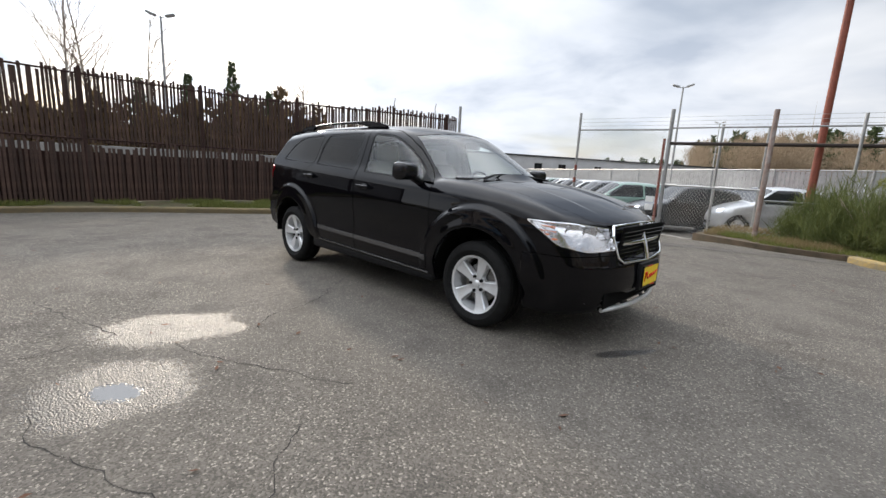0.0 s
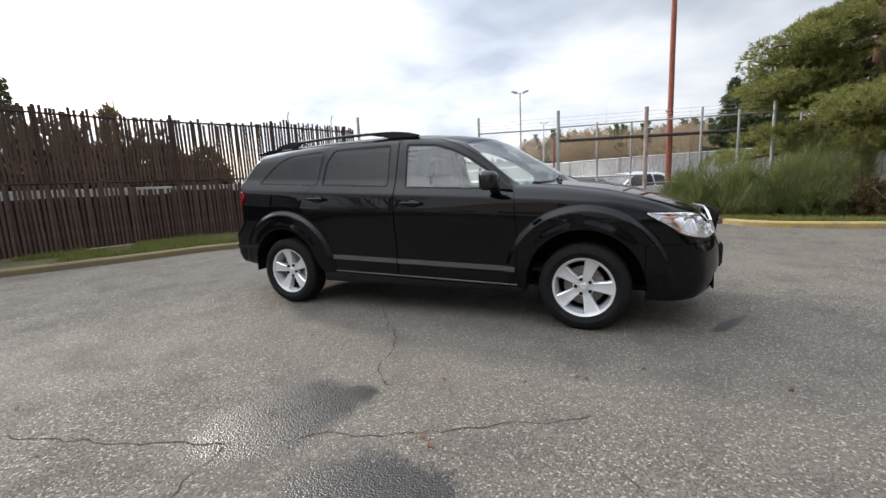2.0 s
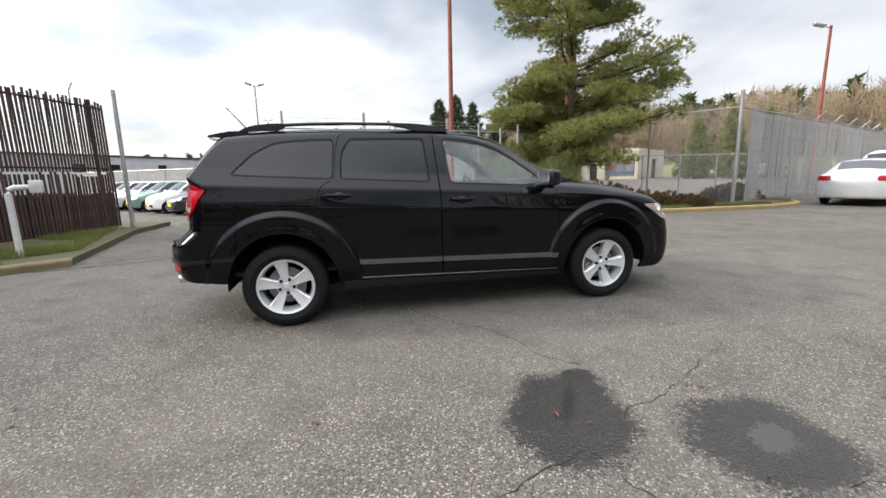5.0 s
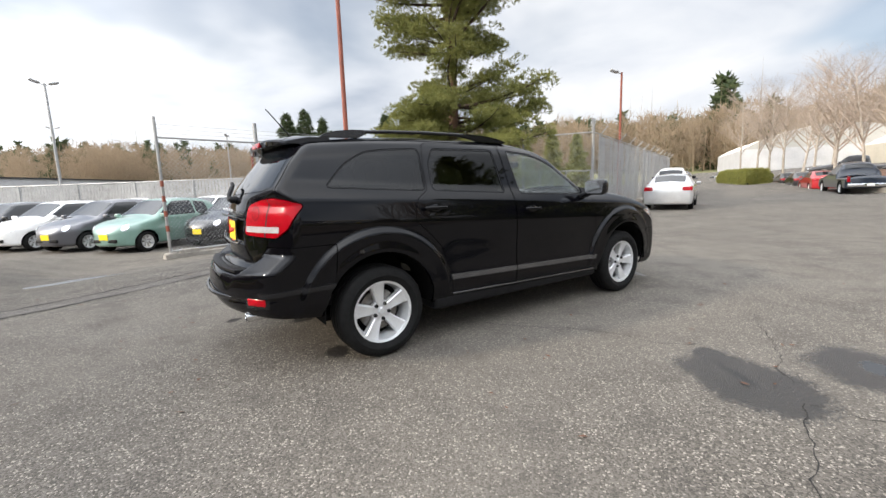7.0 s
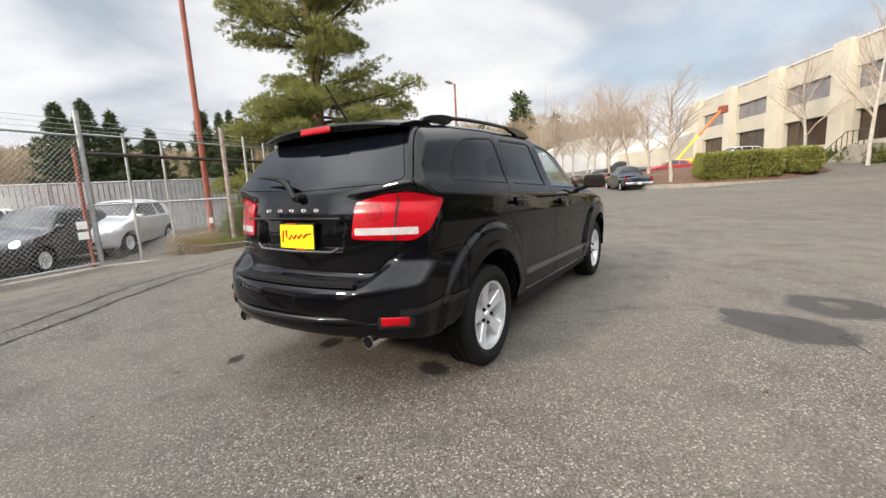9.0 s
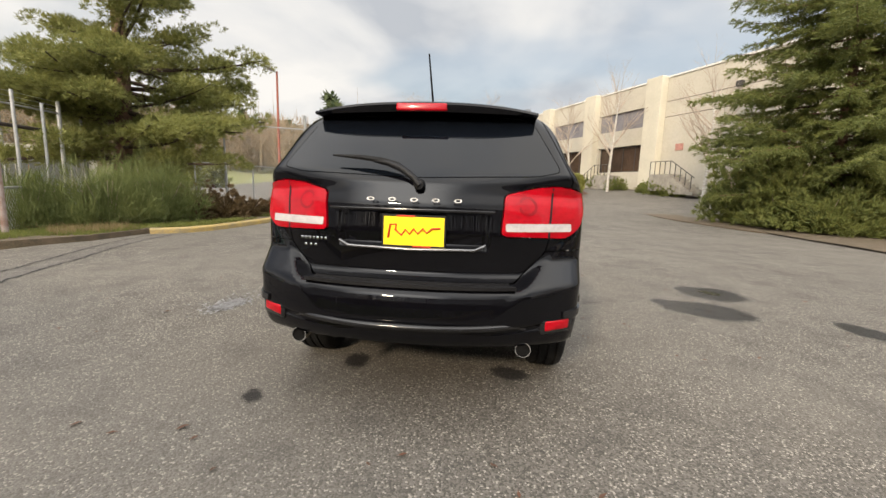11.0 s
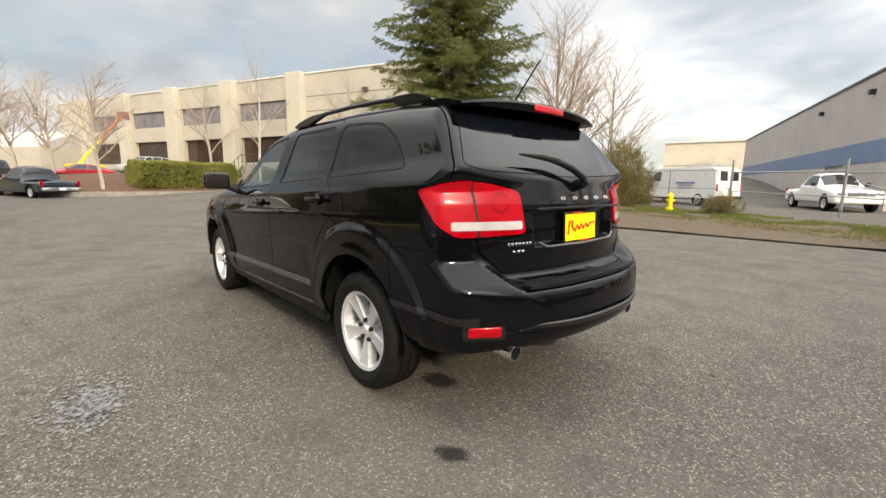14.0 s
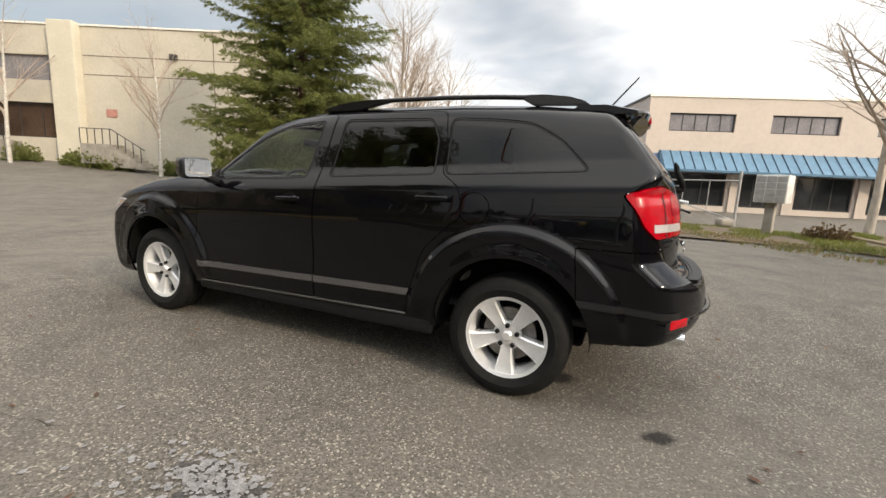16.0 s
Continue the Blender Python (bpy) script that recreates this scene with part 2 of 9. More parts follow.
def glass(name, tint, rough=0.0, ior=1.45, glare=0.0):
    """A thin pane: part see-through, part mirror by Fresnel."""
    m = bpy.data.materials.new(name)
    m.use_nodes = True
    nt = m.node_tree
    nt.nodes.clear()
    out = nt.nodes.new("ShaderNodeOutputMaterial")
    tr = nt.nodes.new("ShaderNodeBsdfTransparent"); tr.inputs["Color"].default_value = (*tint, 1)
    gl = nt.nodes.new("ShaderNodeBsdfGlossy"); gl.inputs["Roughness"].default_value = rough
    f0 = ((ior - 1) / (ior + 1)) ** 2
    lw = nt.nodes.new("ShaderNodeLayerWeight"); lw.inputs["Blend"].default_value = 0.5
    pw = nt.nodes.new("ShaderNodeMath"); pw.operation = "POWER"; pw.inputs[1].default_value = 5.0
    nt.links.new(lw.outputs["Facing"], pw.inputs[0])
    fr = nt.nodes.new("ShaderNodeMath"); fr.operation = "MULTIPLY_ADD"
    fr.inputs[1].default_value, fr.inputs[2].default_value = 1 - f0, f0
    nt.links.new(pw.outputs[0], fr.inputs[0])
    mx = nt.nodes.new("ShaderNodeMixShader")
    nt.links.new(fr.outputs[0], mx.inputs[0]); nt.links.new(tr.outputs[0], mx.inputs[1]); nt.links.new(gl.outputs[0], mx.inputs[2])
    last = mx
    if glare:
        # pale diffuse film mixed in to stand for sky glare on the pane
        df = nt.nodes.new("ShaderNodeBsdfDiffuse"); df.inputs["Color"].default_value = (0.80, 0.86, 0.86, 1)
        ns = nt.nodes.new("ShaderNodeTexNoise"); ns.inputs["Scale"].default_value = 3.0
        mr = nt.nodes.new("ShaderNodeMapRange")
        mr.inputs["To Min"].default_value, mr.inputs["To Max"].default_value = glare * 0.7, glare * 1.3
        nt.links.new(ns.outputs["Fac"], mr.inputs["Value"])
        last = nt.nodes.new("ShaderNodeMixShader")
        nt.links.new(mr.outputs[0], last.inputs[0]); nt.links.new(mx.outputs[0], last.inputs[1]); nt.links.new(df.outputs[0], last.inputs[2])
    nt.links.new(last.outputs[0], out.inputs["Surface"])
    return m


M_glare_glass = glass("glare_window", (0.84, 0.90, 0.88), 0.0, 1.7, 0.04)
M_glass = glass("window_glass", (0.88, 0.91, 0.88), 0.0, 1.34)
M_tint = glass("tinted_glass", (0.035, 0.04, 0.045), 0.0, 1.47)
M_screen_glass = glass("windscreen_glass", (0.70, 0.77, 0.75), 0.0, 2.0, 0.04)
M_lampglass = glass("lamp_cover", (0.92, 0.92, 0.92))


# ---------------------------------------------------------------- mesh helpers
def part(name, bm, material, parent=None, label="", smooth=None):
    """Links a bmesh, or (verts, faces), as one mesh object under a thing or under a part."""
    me = bpy.data.meshes.new(name)
    if isinstance(bm, bmesh.types.BMesh):
        bm.to_mesh(me)
        bm.free()
    else:
        me.from_pydata([tuple(v) for v in bm[0]], [], [tuple(f) for f in bm[1]])
    if material:
        me.materials.append(material)
    if smooth is not None:
        shade(me, smooth)
    ob = new(name, me)
    if parent:
        ob.parent = parent
    if label:
        ob["label"] = label
    return ob


def shade(me, angle):
    """Smooth shading with sharp edges above an angle in degrees."""
    bm = bmesh.new()
    bm.from_mesh(me)
    lim = radians(angle)
    for f in bm.faces:
        f.smooth = True
    for e_ in bm.edges:
        if len(e_.link_faces) == 2 and e_.calc_face_angle(0) > lim:
            e_.smooth = False
    bm.to_mesh(me)
    bm.free()


def empty(name, loc=(0, 0, 0), rz=0.0):
    ob = new(name)
    ob.matrix_basis = pose(*loc, 0, 0, rz)
    return ob


def share(src, name, parent, m):
    """One more object on the mesh of src."""
    ob = new(name, src.data)
    ob.parent = parent
    ob.matrix_basis = m
    return ob


def box(sx, sy, sz, bevel=0.0, seg=2, at=(0, 0, 0)):
    bm = bmesh.new()
    bmesh.ops.create_cube(bm, size=1)
    bmesh.ops.scale(bm, vec=(sx, sy, sz), verts=bm.verts)
    if bevel:
        bmesh.ops.bevel(bm, geom=list(bm.edges), offset=bevel, segments=seg, affect="EDGES", profile=0.5)
    bmesh.ops.translate(bm, vec=at, verts=bm.verts)
    return bm


def lathe(profile, n=32, axis="Y"):
    """Spins (radius, along) pairs round an axis."""
    vs, fs = [], []
    for i in range(n):
        a = 2 * math.pi * i / n
        for r, h in profile:
            c, s = r * math.cos(a), r * math.sin(a)
            vs.append({"Y": (c, h, s), "Z": (c, s, h), "X": (h, c, s)}[axis])
    k = len(profile)
    for i in range(n):
        j = (i + 1) % n
        for q in range(k - 1):
            fs.append((i * k + q, j * k + q, j * k + q + 1, i * k + q + 1))
    return vs, fs


def tube(points, radius, n=8, caps=True):
    """A tube along points; radius may be a list."""
    pts = [Vector(p) for p in points]
    rad = radius if isinstance(radius, (list, tuple)) else [radius] * len(pts)
    vs, fs = [], []
    up = Vector((0, 0, 1))
    for i, p in enumerate(pts):
        d = (pts[min(i + 1, len(pts) - 1)] - pts[max(i - 1, 0)]).normalized()
        a = d.cross(up if abs(d.z) < 0.95 else Vector((1, 0, 0))).normalized()
        b = a.cross(d)
        for q in range(n):
            t = 2 * math.pi * q / n
            vs.append(p + (a * math.cos(t) + b * math.sin(t)) * rad[i])
    for i in range(len(pts) - 1):
        for q in range(n):
            r = (q + 1) % n
            fs.append((i * n + q, i * n + r, (i + 1) * n + r, (i + 1) * n + q))
    if caps:
        fs.append(tuple(range(n))[::-1])
        fs.append(tuple(range((len(pts) - 1) * n, len(pts) * n)))
    return vs, fs


def merged(*pieces):
    vs, fs = [], []
    for v, f in pieces:
        o = len(vs)
        vs += [tuple(p) for p in v]
        fs += [tuple(i + o for i in q) for q in f]
    return vs, fs


def slab(outline, z0, z1):
    """A plate from a plan outline, from z0 up to z1."""
    n = len(outline)
    vs = [(x, y, z0) for x, y in outline] + [(x, y, z1) for x, y in outline]
    fs = [tuple(range(n))[::-1], tuple(range(n, 2 * n))] + [(i, (i + 1) % n, (i + 1) % n + n, i + n) for i in range(n)]
    return vs, fs


def ribbon(line, profile, closed=False):
    """Sweeps a (side, height) profile along a plan line; side is to the left of the way."""
    pts = [Vector((p[0], p[1])) for p in line]
    vs, fs = [], []
    k = len(profile)
    for i, p in enumerate(pts):
        d = (pts[min(i + 1, len(pts) - 1)] - pts[max(i - 1, 0)]).normalized()
        nrm = Vector((-d.y, d.x))
        for s, h in profile:
            q = p + nrm * s
            vs.append((q.x, q.y, h))
    for i in range(len(pts) - 1):
        for q in range(k - 1):
            fs.append((i * k + q, (i + 1) * k + q, (i + 1) * k + q + 1, i * k + q + 1))
    fs.append(tuple(range(k)))
    fs.append(tuple(range((len(pts) - 1) * k, len(pts) * k))[::-1])
    return vs, fs


def spline(points, step=0.3):
    """Catmull-Rom through plan points, evenly stepped."""
    p = [Vector(q) for q in points]
    p = [2 * p[0] - p[1]] + p + [2 * p[-1] - p[-2]]
    out = []
    for i in range(1, len(p) - 2):
        n = max(2, int((p[i + 1] - p[i]).length / step))
        for k in range(n):
            t = k / n
            out.append(0.5 * ((2 * p[i]) + (p[i + 1] - p[i - 1]) * t + (2 * p[i - 1] - 5 * p[i] + 4 * p[i + 1] - p[i + 2]) * t * t
                              + (3 * p[i] - p[i - 1] - 3 * p[i + 1] + p[i + 2]) * t ** 3))
    out.append(p[-2])
    return out


# ---------------------------------------------------------------- car bodies
def table(xs, vs, soft=0.03):
    """A smooth curve through (x, value) pairs."""
    g = np.arange(xs[0] - 0.6, xs[-1] + 0.6, 0.004)
    v = np.interp(g, xs, vs)
    # straight on past the ends
    v = np.where(g < xs[0], vs[0] + (g - xs[0]) * (vs[1] - vs[0]) / (xs[1] - xs[0]), v)
    v = np.where(g > xs[-1], vs[-1] + (g - xs[-1]) * (vs[-1] - vs[-2]) / (xs[-1] - xs[-2]), v)
    half = max(1, int(3 * soft / 0.004))
    k = np.arange(-half, half + 1) * 0.004
    w = np.exp(-(k / soft) ** 2 / 2)
    pad = len(w) // 2
    v = np.convolve(np.pad(v, pad, mode="edge"), w / w.sum(), mode="valid")
    return lambda x: np.interp(x, g, v)


def smax(a, b, k):
    h = np.maximum(k - np.abs(a - b), 0) / k
    return np.maximum(a, b) + h * h * k / 4


def smin(a, b, k):
    return -smax(-a, -b, k)


def step01(x, a, b):
    t = np.clip((x - a) / (b - a), 0, 1)
    return t * t * (3 - 2 * t)


def inside_poly(px, py, poly):
    """Signed distance to a polygon, negative inside."""
    d = np.full(px.shape, 1e9)
    s = np.ones(px.shape)
    n = len(poly)
    for i in range(n):
        ax, ay = poly[i]
        bx, by = poly[i - 1]
        ex, ey = bx - ax, by - ay
        wx, wy = px - ax, py - ay
        t = np.clip((wx * ex + wy * ey) / (ex * ex + ey * ey), 0, 1)
        d = np.minimum(d, (wx - ex * t) ** 2 + (wy - ey * t) ** 2)
        c1, c2, c3 = py >= ay, py < by, ex * wy > ey * wx
        s = np.where((c1 & c2 & c3) | (~c1 & ~c2 & ~c3), -s, s)
    return s * np.sqrt(d)


class Skin:
    """A triangle mesh with normals that can be cut along a signed value per vertex."""

    def __init__(self, v, n, t):
        self.v, self.n, self.t = v, n, t

    def cut(self, d, gap=0.0):
        """Two skins: where d < -gap, and where d > gap."""
        return self._half(d + gap), self._half(gap - d)

    def _half(self, d):
        v, n, t = [self.v], [self.n], []
        neg = d < 0
        cnt = neg[self.t].sum(1)
        keep = self.t[cnt == 3]
        extra_v, extra_n, made, tris = [], [], {}, []
        base = len(self.v)

        def mid(a, b):
            key = (a, b) if a < b else (b, a)
            if key not in made:
                s = d[a] / (d[a] - d[b])
                extra_v.append(self.v[a] + (self.v[b] - self.v[a]) * s)
                extra_n.append(self.n[a] + (self.n[b] - self.n[a]) * s)
                made[key] = base + len(extra_v) - 1
            return made[key]

        for tri in self.t[(cnt == 1) | (cnt == 2)].tolist():
            ins = [neg[i] for i in tri]
            if sum(ins) == 1:
                k = ins.index(True)
                a, b, c = tri[k], tri[(k + 1) % 3], tri[(k + 2) % 3]
                tris.append((a, mid(a, b), mid(a, c)))
            else:
                k = ins.index(False)
                a, b, c = tri[k], tri[(k + 1) % 3], tri[(k + 2) % 3]
                p, q = mid(a, b), mid(a, c)
                tris.append((p, b, c))
                tris.append((p, c, q))
        vv = np.vstack([self.v] + ([np.array(extra_v)] if extra_v else []))
        nn = np.vstack([self.n] + ([np.array(extra_n)] if extra_n else []))
        tt = np.vstack([keep] + ([np.array(tris)] if tris else []))
        used, inv = np.unique(tt, return_inverse=True)
        nn = nn[used]
        nn = nn / np.maximum(np.linalg.norm(nn, axis=1, keepdims=True), 1e-9)
        return Skin(vv[used], nn, inv.reshape(-1, 3))

    def moved(self, dist):
        return Skin(self.v + self.n * dist, self.n, self.t)

    def side(self, sign):
        """The half with y of that sign."""
        m = (self.v[self.t][:, :, 1].mean(1) * sign) > 0
        return self.pick(m)

    def pick(self, m):
        used, inv = np.unique(self.t[m], return_inverse=True)
        return Skin(self.v[used], self.n[used], inv.reshape(-1, 3))

    def put(self, name, material, parent, label="", rim=0.0):
        """Links the skin as a mesh; rim turns its edges inwards by that depth."""
        v, n, t = self.v, self.n, self.t
        if not len(t):
            return None
        faces = t.tolist()
        verts, norms = v, n
        if rim:
            e = np.vstack([t[:, [0, 1]], t[:, [1, 2]], t[:, [2, 0]]])
            key = np.sort(e, 1)
            _, idx, cnt = np.unique(key, axis=0, return_index=True, return_counts=True)
            be = e[idx[cnt == 1]]
            ids = np.unique(be)
            o1, o2 = len(v), len(v) + len(ids)
            pos = {int(k): i for i, k in enumerate(ids)}
            verts = np.vstack([v, v[ids], v[ids] - n[ids] * rim])
            # outward normals of the rim
            rn = np.zeros((len(ids), 3))
            for a, b in be.tolist():
                o = np.cross(v[b] - v[a], n[a])
                rn[pos[a]] += o
                rn[pos[b]] += o
                faces.append((o1 + pos[b], o1 + pos[a], o2 + pos[a], o2 + pos[b]))
            rn /= np.maximum(np.linalg.norm(rn, axis=1, keepdims=True), 1e-9)
            norms = np.vstack([n, rn, rn])
        me = bpy.data.meshes.new(name)
        me.from_pydata(verts.tolist(), [], faces)
        me.materials.append(material)
        me.polygons.foreach_set("use_smooth", [True] * len(me.polygons))
        me.normals_split_custom_set_from_vertices(norms.tolist())
        ob = new(name, me)
        ob.parent = parent
        if label:
            ob["label"] = label
        return ob


def hull(f, half, core, zc, step):
    """The zero surface of f, met by rays that fan out from a core box at height zc."""
    n = [max(2, int(round(2 * h / step))) for h in half]
    ids, lat, quads = {}, [], []

    def vid(i, j, k):
        if (i, j, k) not in ids:
            ids[(i, j, k)] = len(lat)
            lat.append((i, j, k))
        return ids[(i, j, k)]

    for ax in range(3):
        a, b = [(1, 2), (2, 0), (0, 1)][ax]
        for end in (0, n[ax]):
            for i in range(n[a]):
                for j in range(n[b]):
                    q = []
                    for di, dj in ((0, 0), (1, 0), (1, 1), (0, 1)):
                        c = [0, 0, 0]
                        c[ax], c[a], c[b] = end, i + di, j + dj
                        q.append(vid(*c))
                    quads.append(q if end else q[::-1])
    lat = np.array(lat, float) / np.array(n) * 2 - 1
    o = lat * np.array(half)
    c = np.clip(o, -np.array(core), np.array(core))
    d = o - c
    ln = np.linalg.norm(d, axis=1, keepdims=True)
    d = d / ln
    off = np.array((0, 0, zc))
    c = c + off
    lo, hi = np.zeros(len(c)), np.full(len(c), 2.2)
    for _ in range(26):
        mid = (lo + hi) / 2
        p = c + d * mid[:, None]
        ins = f(p[:, 0], p[:, 1], p[:, 2]) < 0
        lo, hi = np.where(ins, mid, lo), np.where(ins, hi, mid)
    v = c + d * lo[:, None]
    e = 0.004
    g = np.stack([f(v[:, 0] + e, v[:, 1], v[:, 2]) - f(v[:, 0] - e, v[:, 1], v[:, 2]),
                  f(v[:, 0], v[:, 1] + e, v[:, 2]) - f(v[:, 0], v[:, 1] - e, v[:, 2]),
                  f(v[:, 0], v[:, 1], v[:, 2] + e) - f(v[:, 0], v[:, 1], v[:, 2] - e)], 1)
    g /= np.maximum(np.linalg.norm(g, axis=1, keepdims=True), 1e-9)
    q = np.array(quads)
    # the shorter diagonal of each quad
    d1 = np.linalg.norm(v[q[:, 0]] - v[q[:, 2]], axis=1)
    d2 = np.linalg.norm(v[q[:, 1]] - v[q[:, 3]], axis=1)
    s = (d1 <= d2)[:, None]
    t = np.vstack([np.where(s, q[:, [0, 1, 2]], q[:, [0, 1, 3]]), np.where(s, q[:, [0, 2, 3]], q[:, [1, 2, 3]])])
    return Skin(v, g, t)


def rounded(poly, r=0.03, n=4):
    """Rounds a polygon's corners."""
    out = []
    m = len(poly)
    for i in range(m):
        p, a, b = Vector(poly[i]), Vector(poly[i - 1]), Vector(poly[(i + 1) % m])
        ra, rb = min(r, (a - p).length * 0.45), min(r, (b - p).length * 0.45)
        s, e_ = p + (a - p).normalized() * ra, p + (b - p).normalized() * rb
        for k in range(n + 1):
            t = k / n
            out.append(tuple((1 - t) ** 2 * s + 2 * t * (1 - t) * p + t * t * e_))
    return out


def alloy_wheel(parent, x, y, radius, rim_r, width, spokes=5, turn=0.0, rim_mat=None):
    """wheel > tyre, rim (> spoke, bolt), hub_cap, brake_disc; the outer face looks to the side of y."""
    rim_mat = rim_mat or M_alloy
    s = 1 if y > 0 else -1
    w = empty("wheel")
    w.parent = parent
    w.matrix_basis = pose(x, y, radius, 0, 0, 0 if s > 0 else 180)
    h = width / 2
    R, r = radius, rim_r
    tyre = [(r - 0.012, -h * 0.75), (r + 0.01, -h * 0.86), (r + 0.05, -h), (R - 0.05, -h), (R - 0.015, -h * 0.86), (R - 0.003, -h * 0.7)]
    for g in (-0.45, 0.0, 0.45):
        tyre += [(R, (g - 0.07) * h), (R - 0.009, (g - 0.05) * h), (R - 0.009, (g + 0.05) * h), (R, (g + 0.07) * h)]
    tyre += [(R - 0.003, h * 0.7), (R - 0.015, h * 0.86), (R - 0.05, h), (r + 0.055, h), (r + 0.045, h + 0.004), (r + 0.03, h - 0.002), (r + 0.004, h * 0.86), (r - 0.012, h * 0.75)]
    part("tyre", lathe(tyre, 56), M_rubber, w, smooth=40)
    rim = part("rim", lathe([(r - 0.015, -h * 0.75), (r - 0.03, -h * 0.3), (r - 0.03, h * 0.4), (r - 0.018, h * 0.62), (r - 0.016, h * 0.8), (r + 0.002, h * 0.86), (r + 0.004, h * 0.8)], 56), rim_mat, w, smooth=40)
    # one broad spoke, then copies
    sp_v, sp_f = [], []
    prof = [(0.035, 0.026, 0.50), (0.078, 0.032, 0.56), (0.12, 0.038, 0.60), (r - 0.045, 0.050, 0.68), (r - 0.014, 0.060, 0.76)]
    for rr, hw, yy in prof:
        hw = hw * (5 / spokes) ** 0.7
        for xx, dy in ((-hw, -0.45), (-hw, -0.04), (-hw * 0.8, 0.02), (0, -0.035), (hw * 0.8, 0.02), (hw, -0.04), (hw, -0.45)):
            sp_v.append((xx, (yy + dy) * h, rr))
    for i in range(len(prof) - 1):
        for q in range(6):
            sp_f.append((i * 7 + q, i * 7 + q + 1, (i + 1) * 7 + q + 1, (i + 1) * 7 + q))
    first = None
    for k in range(spokes):
        m = pose(0, 0, 0, 0, turn + 360 / spokes * k, 0)
        if first is None:
            first = part("spoke", (sp_v, sp_f), rim_mat, rim, smooth=35)
            first.matrix_basis = m
        else:
            share(first, "spoke", rim, m)
    part("hub_cap", lathe([(0.0, h * 0.66), (0.022, h * 0.66), (0.028, h * 0.62), (0.032, h * 0.53), (0.062, h * 0.53), (0.080, h * 0.49), (0.080, h * 0.2)], 32), rim_mat, w, smooth=35)
    bolt = None
    for k in range(5):
        a = radians(turn + 36 + 72 * k)
        m = pose(0.058 * math.sin(a), 0, 0.058 * math.cos(a))
        if bolt is None:
            bolt = part("bolt", lathe([(0.0, h * 0.66), (0.012, h * 0.66), (0.014, h * 0.58), (0.0145, h * 0.4)], 8), M_plastic, rim, "dark wheel bolt", smooth=30)
            bolt.matrix_basis = m
        else:
            share(bolt, "bolt", rim, m)
    part("brake_disc", lathe([(0.0, 0.01), (0.15, 0.01), (0.152, 0.0), (0.15, -0.012), (0.0, -0.012)], 32), M_disc, w, smooth=35)
    part("wheel_back", lathe([(0.0, -h * 0.5), (r - 0.02, -h * 0.5), (r - 0.02, -h * 0.6)], 24), M_dark, w)
    return w


# ---------------------------------------------------------------- the black crossover
AXLE, TYRE_R = 1.445, 0.337
p_roof = table((-2.4, -1.95, -1.5, -1.0, -0.5, 0.0, 0.3, 0.5, 0.65, 0.85, 1.08, 1.29, 1.5, 1.8),
               (1.50, 1.595, 1.632, 1.650, 1.650, 1.634, 1.60, 1.562, 1.512, 1.395, 1.255, 1.125, 0.99, 0.8), 0.035)
p_hood = table((0.4, 1.0, 1.3, 1.6, 1.9, 2.1, 2.25, 2.36, 2.45), (1.16, 1.15, 1.125, 1.082, 1.010, 0.945, 0.885, 0.825, 0.74), 0.04)
p_nose = table((0.15, 0.25, 0.34, 0.46, 0.6, 0.72, 0.86, 0.94, 1.02, 1.2), (2.20, 2.33, 2.385, 2.405, 2.395, 2.365, 2.315, 2.26, 2.14, 1.8), 0.02)
p_tail = table((0.2, 0.34, 0.42, 0.55, 0.64, 0.69, 0.715, 0.74, 0.95, 1.08, 1.19, 1.25, 1.4, 1.52, 1.66),
               (-2.26, -2.37, -2.415, -2.445, -2.435, -2.42, -2.315, -2.27, -2.275, -2.255, -2.215, -2.17, -2.045, -1.94, -1.82), 0.008)
p_side = table((-0.95, -0.85, -0.7, -0.55, -0.35, -0.2, -0.06, 0.0, 0.06, 0.2, 0.4, 0.55),
               (0.79, 0.848, 0.868, 0.874, 0.884, 0.885, 0.866, 0.832, 0.795, 0.740, 0.660, 0.588), 0.014)
p_shoulder = table((0.2, 0.34, 0.42, 0.55, 0.675, 0.815, 0.95, 1.08, 1.19, 1.25, 1.4, 1.52, 1.66),
                   (-2.26, -2.37, -2.415, -2.445, -2.437, -2.285, -2.275, -2.255, -2.215, -2.17, -2.045, -1.94, -1.82), 0.01)
p_bottom = table((-2.5, -2.2, -1.9, -1.0, 1.0, 2.0, 2.5), (0.415, 0.395, 0.35, 0.29, 0.27, 0.235, 0.24), 0.06)


def belt(x):
    return 1.10 + 0.05 * (0.55 - x)


